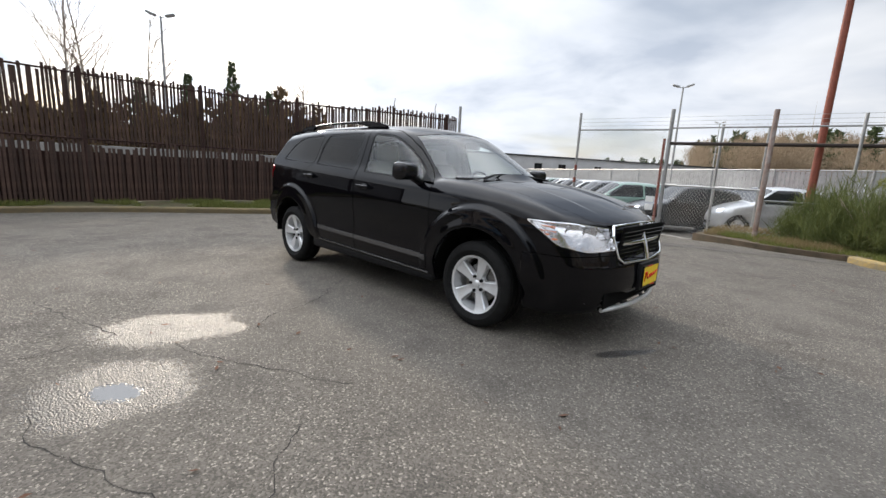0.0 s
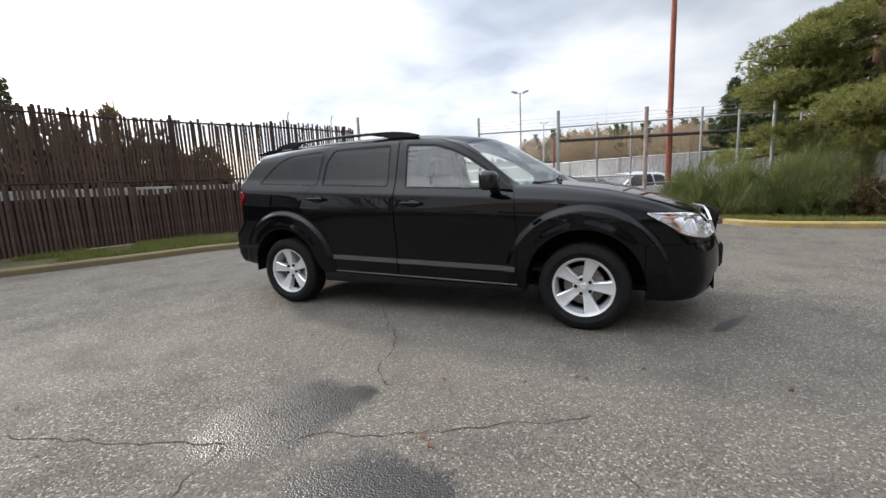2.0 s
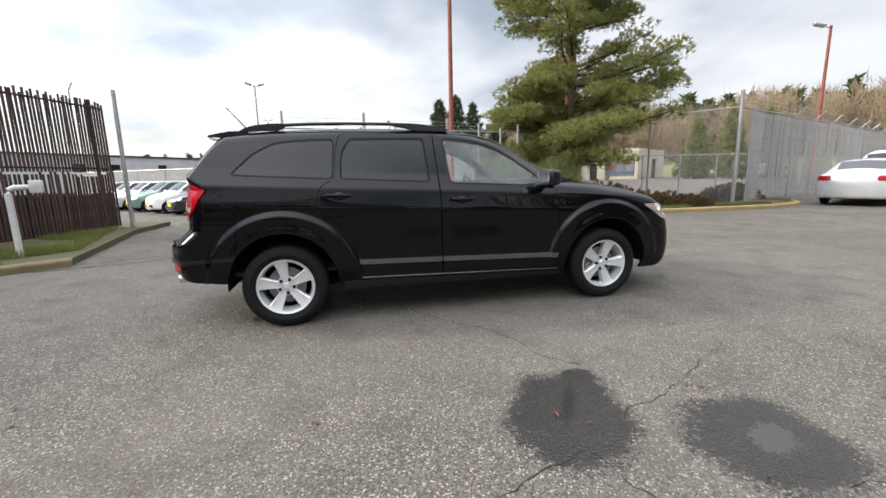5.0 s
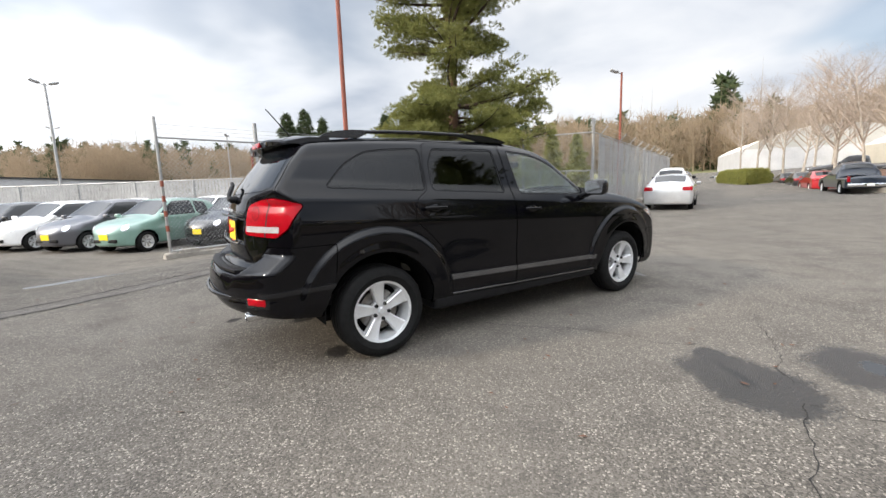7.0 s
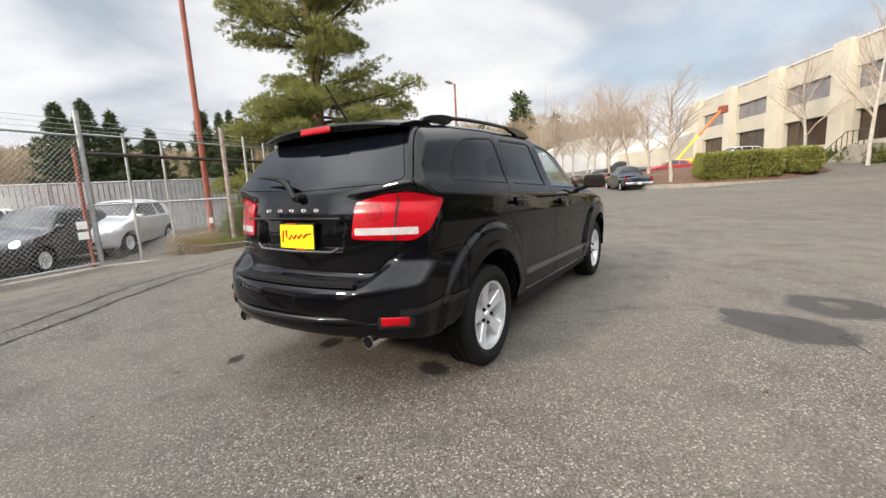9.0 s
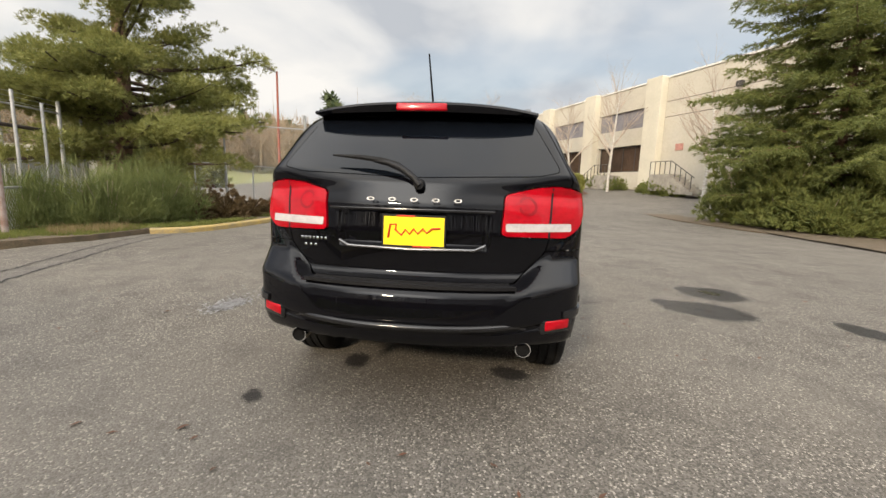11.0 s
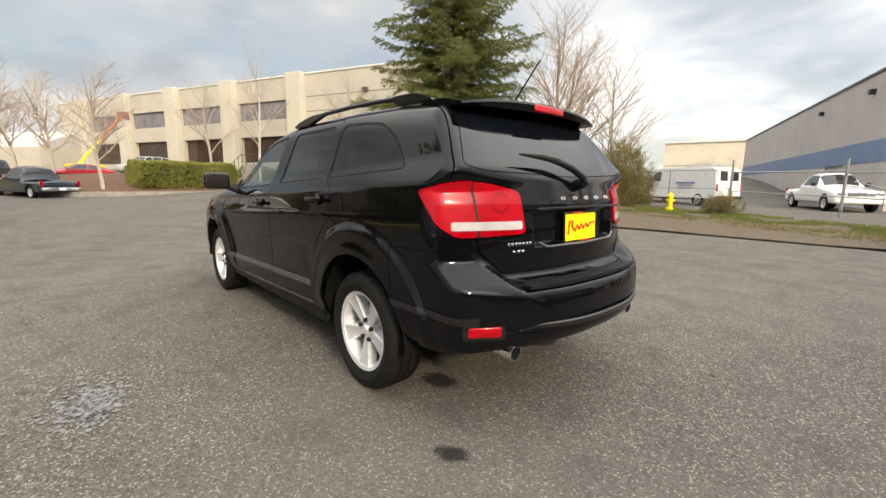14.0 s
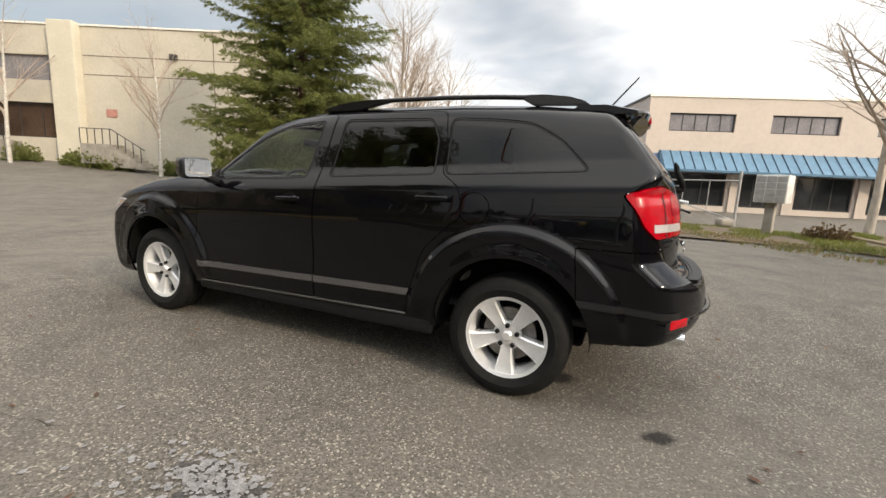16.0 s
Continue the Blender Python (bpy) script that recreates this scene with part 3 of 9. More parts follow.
def hero_shape(x, y, z):
    ay = np.abs(y)
    green = p_roof(x + 0.17 * (ay / 0.62) ** 2 * step01(x, -0.3, 0.7)) - 0.05 * (ay / 0.6) ** 2
    hood = p_hood(x) - 0.035 * (ay / 0.75) ** 2 + 0.012 * step01(ay, 0.30, 0.36) * step01(2.2 - x, 0, 0.5)
    top = z - smax(green, hood, 0.035)
    wide = p_side(z - belt(x))
    wide = wide - 0.085 * step01(x, 1.2, 2.5) ** 1.3 - 0.05 * step01(-x, 1.2, 2.6)
    wide = wide - 0.009 * np.exp(-((z - 0.66) / 0.13) ** 2) * step01(0.98 - np.abs(x), 0, 0.2)
    for hx in (-AXLE, AXLE):
        r = np.hypot((x - hx) * (1 - 0.03 * np.sign(z - 0.36)), z - 0.365)
        wide = wide + (0.028 * step01(0.595 - r, 0, 0.05) + 0.008 * step01(0.50 - r, 0, 0.08)) * step01(z, 0.32, 0.5)
    side = ay - wide
    front = x - (p_nose(z) - 0.145 * (ay / 0.7) ** 2.6)
    grille = step01(0.43 - ay, 0, 0.02) * step01(z, 0.615, 0.63) * step01(0.865 - z, 0, 0.015)
    intake = step01(0.55 - ay, 0, 0.03) * step01(z, 0.285, 0.31) * step01(0.42 - z, 0, 0.02)
    front = front + 0.05 * grille + 0.06 * intake
    low = step01(0.72 - z, 0, 0.06)
    # sloping bumper shoulders beside the tailgate
    sh = step01(ay - (0.485 + (z - 0.69) * 0.95), 0, 0.075)
    rear = (p_tail(z) * (1 - sh) + p_shoulder(z) * sh + (0.15 + 0.03 * low - 0.085 * step01(z, 1.12, 1.25)) * (ay / 0.72) ** 2.5) - x
    ph = 0.37 + (z - 0.87) * 0.05
    pocket = step01(ph - ay, 0, 0.02) * step01(z, 0.865, 0.885) * step01(1.045 - z, 0, 0.012)
    rear = rear + 0.035 * pocket
    groove = np.exp(-((z - 0.50 - 0.03 * (ay / 0.7) ** 2) / 0.012) ** 2)
    rear = rear + 0.012 * groove
    bottom = p_bottom(x) - z
    f = smax(side, top, 0.11)
    f = smax(f, front, 0.10)
    f = smax(f, rear, 0.06)
    return smax(f, bottom, 0.08)


WHEELS = [(-AXLE, -1), (AXLE, -1), (-AXLE, 1), (AXLE, 1)]
QGLASS = rounded([(-1.80, 1.235), (-1.63, 1.40), (-1.47, 1.485), (-1.30, 1.505), (-1.0, 1.52), (-1.025, 1.19)], 0.05)
RWIN = rounded([(-0.965, 1.19), (-0.95, 1.40), (-0.88, 1.52), (-0.25, 1.522), (-0.225, 1.148)], 0.035)
FWIN = rounded([(-0.085, 1.518), (0.20, 1.495), (0.36, 1.445), (0.52, 1.365), (0.70, 1.245), (0.80, 1.16), (0.83, 1.09), (-0.05, 1.135)], 0.03)
FDOOR = rounded([(-0.135, 0.345), (-0.145, 1.10), (-0.165, 1.565), (0.22, 1.545), (0.42, 1.47), (0.60, 1.365), (0.80, 1.21), (0.93, 1.07), (0.955, 0.62), (0.93, 0.345)], 0.05)
RDOOR = rounded([(-0.141, 0.345), (-0.151, 1.10), (-0.171, 1.565), (-0.96, 1.560), (-1.0, 1.38), (-1.01, 1.20), (-1.13, 1.13), (-1.165, 0.97), (-1.09, 0.92), (-0.93, 0.76), (-0.845, 0.50), (-0.82, 0.345)], 0.04)
FUEL = [(-1.23 + 0.085 * math.cos(a), 1.02 + 0.085 * math.sin(a)) for a in np.arange(0, 6.28, 0.4)]

HERO = empty("crossover_car")
tagged(HERO, "glossy black crossover car parked on wet worn asphalt", "car")
skin = hull(hero_shape, (2.5, 0.98, 0.78), (1.95, 0.52, 0.12), 0.72, 0.0165)


def vx(s):
    return s.v[:, 0], np.abs(s.v[:, 1]), s.v[:, 2]


def hub_r(s):
    x, ay, z = vx(s)
    r = np.minimum(np.hypot(x + AXLE, z - 0.355), np.hypot(x - AXLE, z - 0.355))
    return np.where(ay > 0.55, r, 9.0)


def rear_u(s):
    x, ay, z = vx(s)
    return np.where(x < -1.5, x * 0.6 + ay * 0.8, 9.0), z


def front_u(s):
    x, ay, z = vx(s)
    return np.where(x > 1.5, -x * 0.6 + ay * 0.8, 9.0), z


# underside off, wheel openings out
_, skin = skin.cut(np.where(np.abs(skin.n[:, 2] + 1) < 0.3, -1.0, 1.0) * 1.0)
_, skin = skin.cut(hub_r(skin) - 0.425)
# rear lamps
LAMP = rounded([(-0.490, 1.136), (-0.58, 1.166), (-0.70, 1.182), (-0.82, 1.172), (-0.965, 1.134), (-1.000, 0.936), (-0.66, 0.924), (-0.57, 0.980)], 0.03)
u, z_ = rear_u(skin)
lamp_r, skin = skin.cut(inside_poly(u, z_, LAMP), 0.003)
HEAD = rounded([(-0.425, 0.895), (-0.70, 0.885), (-1.03, 0.845), (-1.05, 0.705), (-0.80, 0.695), (-0.60, 0.735)], 0.03)
u, z_ = front_u(skin)
lamp_f, skin = skin.cut(inside_poly(u, z_, HEAD), 0.003)
x, ay, z_ = vx(skin)
# rear bumper, tailgate with its glass
hatch_out = rounded([(-0.30, 0.715), (-0.51, 0.715), (-0.655, 0.86), (-0.67, 0.93), (-0.78, 1.2), (-0.62, 1.55), (-0.55, 1.58), (0.55, 1.58), (0.62, 1.55), (0.78, 1.2), (0.67, 0.93), (0.655, 0.86), (0.51, 0.715)], 0.025)
hatch, skin = skin.cut(np.where(x < -1.75, inside_poly(skin.v[:, 1], z_, hatch_out), 9.0), 0.003)
RGLASS = rounded([(-0.715, 1.250), (-0.60, 1.225), (0.0, 1.205), (0.60, 1.225), (0.715, 1.250), (0.585, 1.50), (0.50, 1.535), (-0.50, 1.535), (-0.585, 1.50)], 0.03)
rglass, hatch = hatch.cut(inside_poly(hatch.v[:, 1], hatch.v[:, 2], RGLASS), 0.002)
x, ay, z_ = vx(skin)
rbump, skin = skin.cut(np.maximum(x + 1.80 - 0.10 * (z_ - 0.5), z_ - 0.865), 0.0025)
x, ay, z_ = vx(skin)
fbump, skin = skin.cut(np.maximum(1.86 - x, z_ - 0.685 + 0.02 * ay), 0.0025)
# bonnet
x, ay, z_ = vx(skin)
bonnet, skin = skin.cut(np.where(z_ > 0.84, inside_poly(x, ay, [(1.20, -0.2), (1.16, 0.66), (1.30, 0.70), (1.8, 0.66), (2.14, 0.56), (2.31, 0.40), (2.36, -0.2)]), 9.0), 0.0025)
# windscreen
x, ay, z_ = vx(skin)
edge = 0.585 + 0.16 * step01(x, 0.35, 1.1)
wind, skin = skin.cut(np.where((x > 0.1) & (z_ > 1.09), np.maximum(ay - edge, np.maximum(0.56 - 0.12 * (ay / 0.6) ** 2 - x, x - 1.20 + 0.14 * (ay / 0.7) ** 2)), 9.0), 0.002)
# doors and side windows
doors = {}
for key, poly in (("front", FDOOR), ("rear", RDOOR)):
    x, ay, z_ = vx(skin)
    doors[key], skin = skin.cut(np.where((ay > 0.52) & (np.abs(skin.n[:, 1]) > 0.3), inside_poly(x, z_, poly), 9.0), 0.0025)
x, ay, z_ = vx(skin)
qglass, skin = skin.cut(np.where(ay > 0.5, inside_poly(x, z_, QGLASS), 9.0), 0.002)
x, ay, z_ = vx(skin)
fuel, skin = skin.cut(np.where(skin.v[:, 1] > 0.5, inside_poly(x, z_, FUEL), 9.0), 0.0035)
x, ay, z_ = vx(skin)

body = skin.put("body", M_paint, HERO, "glossy black body shell", rim=0.018)
x, ay, z_ = vx(rbump)
ledge, rbump = rbump.cut(np.where((ay > 0.5) & (x > -2.25), np.maximum(np.abs(z_ - 0.590 - 0.05 * (x + 1.9)) - 0.016, -9.0), 9.0))
bumper = rbump.put("rear_bumper", M_paint, HERO, rim=0.015)
for sgn in (-1, 1):
    ledge.side(sgn).moved(0.010).put("bumper_moulding", M_gloss, bumper, "glossy black bumper ridge", rim=0.011)
fbump.put("front_bumper", M_paint, HERO, rim=0.015)
bonnet.put("bonnet", M_paint, HERO, rim=0.018)
gate = hatch.put("tailgate", M_paint, HERO, rim=0.018)
rglass.moved(0.001).put("rear_window", M_privacy, gate, "dark tinted rear window", rim=0.006)
wind.moved(-0.003).put("windscreen", M_screen_glass, HERO, "clear windscreen", rim=0.004)
fuel.put("fuel_flap", M_paint, HERO, rim=0.012)
for sgn in (-1, 1):
    for key, poly in (("front", FWIN), ("rear", RWIN)):
        d = doors[key].side(sgn)
        x, ay, z_ = vx(d)
        pane, d = d.cut(inside_poly(x, z_, poly), 0.002)
        x, ay, z_ = vx(d)
        band, d = d.cut(np.maximum(np.abs(z_ - (0.487 - 0.025 * x)) - 0.021, -9.0), 0.0)
        dob = d.put("door", M_paint, HERO, rim=0.02)
        band.moved(0.010).put("side_moulding", M_trim, dob, "satin grey side moulding", rim=0.011)
        x, ay, z_ = vx(pane)
        seal, clear = pane.cut(-(inside_poly(x, z_, poly) + 0.012))
        seal.moved(-0.002).put("window_seal", M_plastic, dob, "black rubber window seal", rim=0.008)
        clear.moved(-0.006).put("window", (M_glass if sgn > 0 else M_glare_glass) if key == "front" else M_tint, dob,
                                ("clear side window" if sgn > 0 else "side window with a faint pale glare film") if key == "front" else "dark tinted side window")
        # handle: a cup and a bar
        hx, hz = (0.035, 1.0) if key == "front" else (-0.99, 1.062)
        hy = float(0.890)
        hb = box(0.20, 0.022, 0.026, 0.009, 3)
        part("handle", hb, M_paint, dob, "body-coloured pull handle", smooth=40).matrix_basis = pose(hx, sgn * (hy + 0.018), hz, 0, 1.5, 0)
        cup = lathe([(0.0, -0.002), (0.038, 0.0), (0.046, 0.004), (0.048, -0.004)], 20)
        cob = part("handle_cup", cup, M_gloss, dob, "dark handle recess", smooth=50)
        cob.matrix_basis = pose(hx + 0.01, sgn * hy, hz) @ Matrix.Diagonal((1.3, 1, 0.7, 1))
    q = qglass.side(sgn)
    x, ay, z_ = vx(q)
    seal, clear = q.cut(-(inside_poly(x, z_, QGLASS) + 0.010))
    seal.moved(-0.001).put("quarter_seal", M_plastic, HERO, rim=0.006)
    clear.moved(-0.004).put("quarter_window", M_tint, HERO, "dark tinted quarter window")

# rear lamps: red lens, clear band, dark surround
for sgn in (-1, 1):
    s = lamp_r.side(sgn)
    u, z_ = rear_u(s)
    band, red = s.cut(np.maximum(np.abs(z_ - 0.978) - 0.019, np.maximum(u + 0.635, -0.975 - u)))
    lamp = red.moved(0.010).put("tail_lamp", M_red, HERO, "large red wraparound tail lamp", rim=0.02)
    band.moved(0.012).put("clear_band", M_white_lens, lamp, "clear reversing lamp band", rim=0.012)
    # divider between the fixed and the moving half
    x, ay, z_ = vx(red)
    div, _ = red.cut(np.maximum(np.abs(ay - (0.665 + 0.05 * (z_ - 1.0))) - 0.005, -9))
    div.moved(0.0115).put("lamp_joint", M_plastic, lamp)
    # round inner lamp behind the moving half of the lens
    u, z_ = rear_u(red)
    ring, _ = red.cut(np.abs(np.hypot(u + 0.865, z_ - 1.080) - 0.040) - 0.007)
    ring.moved(0.0112).put("lamp_ring", M_deepred, lamp, "darker red ring in the lens")
    s = lamp_f.side(sgn)
    u, z_ = front_u(s)
    rim_s, inner = s.cut(-(inside_poly(u, z_, HEAD) + 0.008))
    head = rim_s.moved(0.003).put("headlamp", M_reflector, HERO, "clear headlamp with chrome reflectors", rim=0.03)
    inner.moved(0.004).put("lamp_cover", M_lampglass, head)
    inner.moved(-0.030).put("reflector", M_reflector, head, "chromed lamp bowl")
    u, z_ = front_u(inner)
    for k in range(4):
        st, _ = inner.cut(np.maximum(np.abs(u + 0.555 + 0.12 * (0.8 - z_)) - 0.045, np.abs(z_ - 0.775 - 0.028 * k) - 0.0055))
        st.moved(-0.012).put("side_marker", M_amber, head, "amber side marker strip", rim=0.01)
    for (lx, ly, lz, rr) in ((2.205, 0.60, 0.785, 0.060), (2.125, 0.715, 0.80, 0.048)):
        cup = lathe([(0.0, -0.06), (rr * 0.35, -0.05), (rr * 0.8, -0.02), (rr, 0.0), (rr * 1.08, 0.0), (rr * 1.08, -0.02)], 28, "X")
        part("lamp_bowl", cup, M_chrome, head, "round chrome lamp bowl", smooth=40).matrix_basis = pose(lx, sgn * ly, lz, 0, 0, sgn * 25)
        bulb = lathe([(0.0, 0.0), (rr * 0.3, -0.005), (rr * 0.32, -0.05)], 16, "X")
        part("bulb_cap", bulb, M_white_lens, head, smooth=40).matrix_basis = pose(lx, sgn * ly, lz, 0, 0, sgn * 25)

# wheels, arch liners, underbody
for (hx, s) in WHEELS:
    alloy_wheel(HERO, hx, s * 0.758, TYRE_R, 0.225, 0.230, 5, {(-1, -1): 8, (1, -1): -18, (-1, 1): 36, (1, 1): 20}[(int(math.copysign(1, hx)), s)])
    arc = [(hx + 0.428 * math.cos(a), 0.355 + 0.428 * math.sin(a)) for a in np.linspace(-0.06, math.pi + 0.06, 28)]
    vs = [(p, s * 0.868, q) for p, q in arc] + [(p, s * 0.50, q) for p, q in arc]
    fs = [(i, i + 1, i + 29, i + 28) for i in range(27)] + [tuple(range(28, 56))]
    part("arch_liner", (vs, fs), M_dark, HERO, "dark plastic wheel arch liner", smooth=60)
pan = box(3.75, 1.25, 0.05, 0.02, 2, (0.05, 0, 0.30))
part("underbody", pan, M_dark, HERO, "dark underbody")
for sgn in (-1, 1):
    part("sill", box(2.0, 0.22, 0.12, 0.03, 3, (0, sgn * 0.74, 0.315)), M_plastic, HERO, "black plastic sill", smooth=40)
    part("sill_strip", box(1.78, 0.012, 0.014, 0.004, 2, (0.05, sgn * 0.862, 0.352)), M_trim, HERO, smooth=40).matrix_basis = pose(0, 0, 0, 0, 1.3, 0)

# roof rails: a slim bar with a wedge foot at the rear and a tapering one at the front
for sgn in (-1, 1):
    pts = [(-1.45, 1.634), (-1.2, 1.645), (-0.9, 1.650), (-0.55, 1.648), (-0.32, 1.640)]
    line = [(px, sgn * (0.580 - 0.012 * abs(px + 0.75)), pz) for px, pz in pts]
    rail = part("roof_rail", tube(line, 0.014, 10), M_gloss, HERO, "black roof rail", smooth=50)
    for foot in ([(-1.74, 1.585), (-1.70, 1.612), (-1.62, 1.634), (-1.50, 1.647), (-1.40, 1.649), (-1.38, 1.622), (-1.44, 1.590)],
                 [(-0.40, 1.612), (-0.52, 1.634), (-0.50, 1.656), (-0.34, 1.654), (-0.22, 1.645), (-0.10, 1.628), (0.0, 1.600), (-0.02, 1.585), (-0.30, 1.590)]):
        n_ = len(foot)
        vs = [(px, sgn * (0.580 - 0.012 * abs(px + 0.75)) + o, pz) for o in (-0.019, 0.019) for px, pz in foot]
        fs = [tuple(range(n_)), tuple(range(2 * n_ - 1, n_ - 1, -1))] + [(k, k + n_, (k + 1) % n_ + n_, (k + 1) % n_) for k in range(n_)]
        bm = bmesh.new()
        bv_ = [bm.verts.new(v) for v in vs]
        for f in fs:
            bm.faces.new([bv_[k] for k in f])
        bmesh.ops.recalc_face_normals(bm, faces=list(bm.faces))
        bmesh.ops.bevel(bm, geom=list(bm.edges), offset=0.006, segments=2, affect="EDGES")
        part("rail_foot", bm, M_gloss, rail, smooth=40)

# mirrors
for sgn in (-1, 1):
    mb = box(0.13, 0.22, 0.155, 0.045, 4)
    for v in mb.verts:
        v.co.y *= 1 - 0.22 * (v.co.x / 0.13 + 0.5) * 0.6
        v.co.z *= 1 - 0.18 * (v.co.x / 0.13 + 0.5)
    mir = part("door_mirror", mb, M_gloss, HERO, "black door mirror", smooth=40)
    mir.matrix_basis = pose(0.785, sgn * 1.005, 1.165, 0, 0, -sgn * 8)
    part("mirror_arm", box(0.075, 0.14, 0.05, 0.018, 3), M_plastic, mir, smooth=40).matrix_basis = pose(0.015, -sgn * 0.115, -0.065, sgn * 22, 0, 0)
    gl = rounded([(-0.088, -0.058), (-0.088, 0.058), (0.088, 0.058), (0.088, -0.058)], 0.03)
    vs = [(-0.0665, p, q) for p, q in gl]
    part("mirror_glass", (vs, [tuple(range(len(vs)))]), M_chrome, mir, "silvered mirror glass")
    # black corner between window and mirror
    cv = [(0.80, sgn * 0.832, 1.095), (0.92, sgn * 0.836, 1.088), (0.80, sgn * 0.792, 1.17)]
    part("mirror_base", (cv + [(p, q - sgn * 0.02, r) for p, q, r in cv], [(0, 1, 2), (5, 4, 3), (0, 3, 4, 1), (1, 4, 5, 2), (2, 5, 3, 0)]), M_plastic, mir).matrix_basis = mir.matrix_basis.inverted()

# rear spoiler with the high stop lamp
vs, fs = [], []
N = 21
for i in range(N):
    t = -1 + 2 * i / (N - 1)
    yy, a = 0.600 * t, abs(t)
    xr, zr = -2.035 + 0.07 * a ** 3, 1.592 - 0.040 * a ** 2.4
    xf, zf = -1.66, 1.636 - 0.058 * a ** 2
    xm, zm = (xr + xf) / 2, (zr + zf) / 2 + 0.018
    th = 0.048 - 0.034 * a ** 3
    vs += [(xf, yy, zf - 0.012), (xf - 0.02, yy, zf + 0.006), (xm, yy, zm), (xr, yy, zr), (xr - 0.006, yy, zr - 0.012), (xr + 0.004, yy, zr - th), (xr + 0.10, yy, zr - th - 0.002)]
for i in range(N - 1):
    for q in range(6):
        fs.append((i * 7 + q, (i + 1) * 7 + q, (i + 1) * 7 + q + 1, i * 7 + q + 1))
fs += [tuple(range(7))[::-1], tuple(range((N - 1) * 7, N * 7))]
spo = part("spoiler", (vs, fs), M_paint, gate, "black roof spoiler", smooth=35)
stop = box(0.02, 0.265, 0.040, 0.008, 3)
part("stop_lamp", stop, M_red, spo, "red high stop lamp", smooth=40).matrix_basis = pose(-2.036, 0, 1.566, 0, 8, 0)

# rear wiper
wip = part("rear_wiper", tube([(-2.268, -0.035, 1.168), (-2.262, -0.005, 1.205), (-2.235, 0.06, 1.248), (-2.215, 0.13, 1.272), (-2.205, 0.20, 1.284)], [0.015, 0.017, 0.018, 0.015, 0.011], 8), M_plastic, gate, "black rear wiper", smooth=50)
part("blade", tube([(-2.218, 0.07, 1.268), (-2.208, 0.16, 1.284), (-2.196, 0.27, 1.297), (-2.178, 0.42, 1.306)], [0.008, 0.015, 0.014, 0.005], 6), M_rubber, wip, smooth=50)
part("wiper_boss", lathe([(0.0, -0.035), (0.024, -0.03), (0.028, 0.0), (0.028, 0.02)], 16, "X"), M_plastic, wip, smooth=40).matrix_basis = pose(-2.235, -0.03, 1.172)

# five letter-sized chrome shapes and the model marks
for k in range(5):
    ring = lathe([(0.014, 0.0), (0.021, 0.0), (0.0205, -0.006), (0.0145, -0.006), (0.014, 0.0)], 8, "X")
    part("badge_letter", ring, M_badge, gate, "small chrome badge shape").matrix_basis = pose(-2.2795, 0.196 - 0.105 * k, 1.10, 0, 5, 0) @ Matrix.Diagonal((1, 0.92, 0.44, 1))
for k in range(7):
    part("model_mark", box(0.005, 0.012, 0.014, 0.002, 1), M_chrome, gate, "small chrome model mark").matrix_basis = pose(-2.268 + 0.0035 * k, 0.43 + 0.0215 * k, 0.895, 0, 0, -10)
for k in range(3):
    part("model_mark", box(0.005, 0.013, 0.012, 0.002, 1), M_chrome, gate, "small chrome model mark").matrix_basis = pose(-2.266 + 0.004 * k, 0.48 + 0.027 * k, 0.862, 0, 0, -10)
# chrome lip under the plate pocket
part("pocket_lip", tube([(-2.262, 0.36, 0.892), (-2.275, 0.31, 0.868), (-2.288, 0.0, 0.862), (-2.275, -0.31, 0.868), (-2.262, -0.36, 0.892)], 0.008, 8), M_trim, gate, smooth=50)
part("pocket_trim", box(0.012, 0.80, 0.014, 0.005, 2), M_gloss, gate, smooth=40).matrix_basis = pose(-2.277, 0, 1.052)


def dealer_plate(parent, m):
    """A yellow plate in a frame, with a red script drawn as a plain stroke and bars."""
    p = part("plate", box(0.006, 0.302, 0.150, 0.002, 1), M_yellow, parent, "yellow dealer plate")
    p.matrix_basis = m
    part("plate_frame", merged(*[(lambda b: ([tuple(v.co) for v in b.verts], [tuple(v.index for v in f.verts) for f in b.faces]))(idx(box(0.010, *s, 0.002, 1, (0.001, *c))))
                                 for s, c in (((0.314, 0.012), (0, 0.074)), ((0.314, 0.012), (0, -0.074)), ((0.010, 0.14), (0.152, 0)), ((0.010, 0.14), (-0.152, 0)))]), M_plastic, p)
    pts = [(-0.006, 0.125, -0.035), (-0.006, 0.115, 0.03), (-0.006, 0.085, 0.032), (-0.006, 0.09, 0.005), (-0.006, 0.06, -0.02), (-0.006, 0.04, 0.008), (-0.006, 0.02, -0.014),
           (-0.006, 0.0, 0.012), (-0.006, -0.02, -0.01), (-0.006, -0.045, 0.014), (-0.006, -0.065, -0.006), (-0.006, -0.09, 0.016), (-0.006, -0.13, 0.018)]
    part("script_mark", tube(pts, 0.0052, 6), M_redink, p, "red slanting script mark", smooth=60)
    for k in (-1, 1):
        part("frame_bar", box(0.005, 0.09, 0.007, 0.001, 1), M_redink, p, "small bar of print").matrix_basis = pose(-0.006, 0.04 * k, 0.073 * k)
    return p


def idx(b):
    b.verts.index_update()
    return b


dealer_plate(gate, pose(-2.262, -0.012, 0.948, 0, 3, 0))
# black step pad with ridges on the bumper
def sill_line(o, half=0.50):
    return [(-2.36 + o + 0.15 * (abs(half * t) / 0.72) ** 2.5, half * t) for t in np.linspace(-1, 1, 17)]


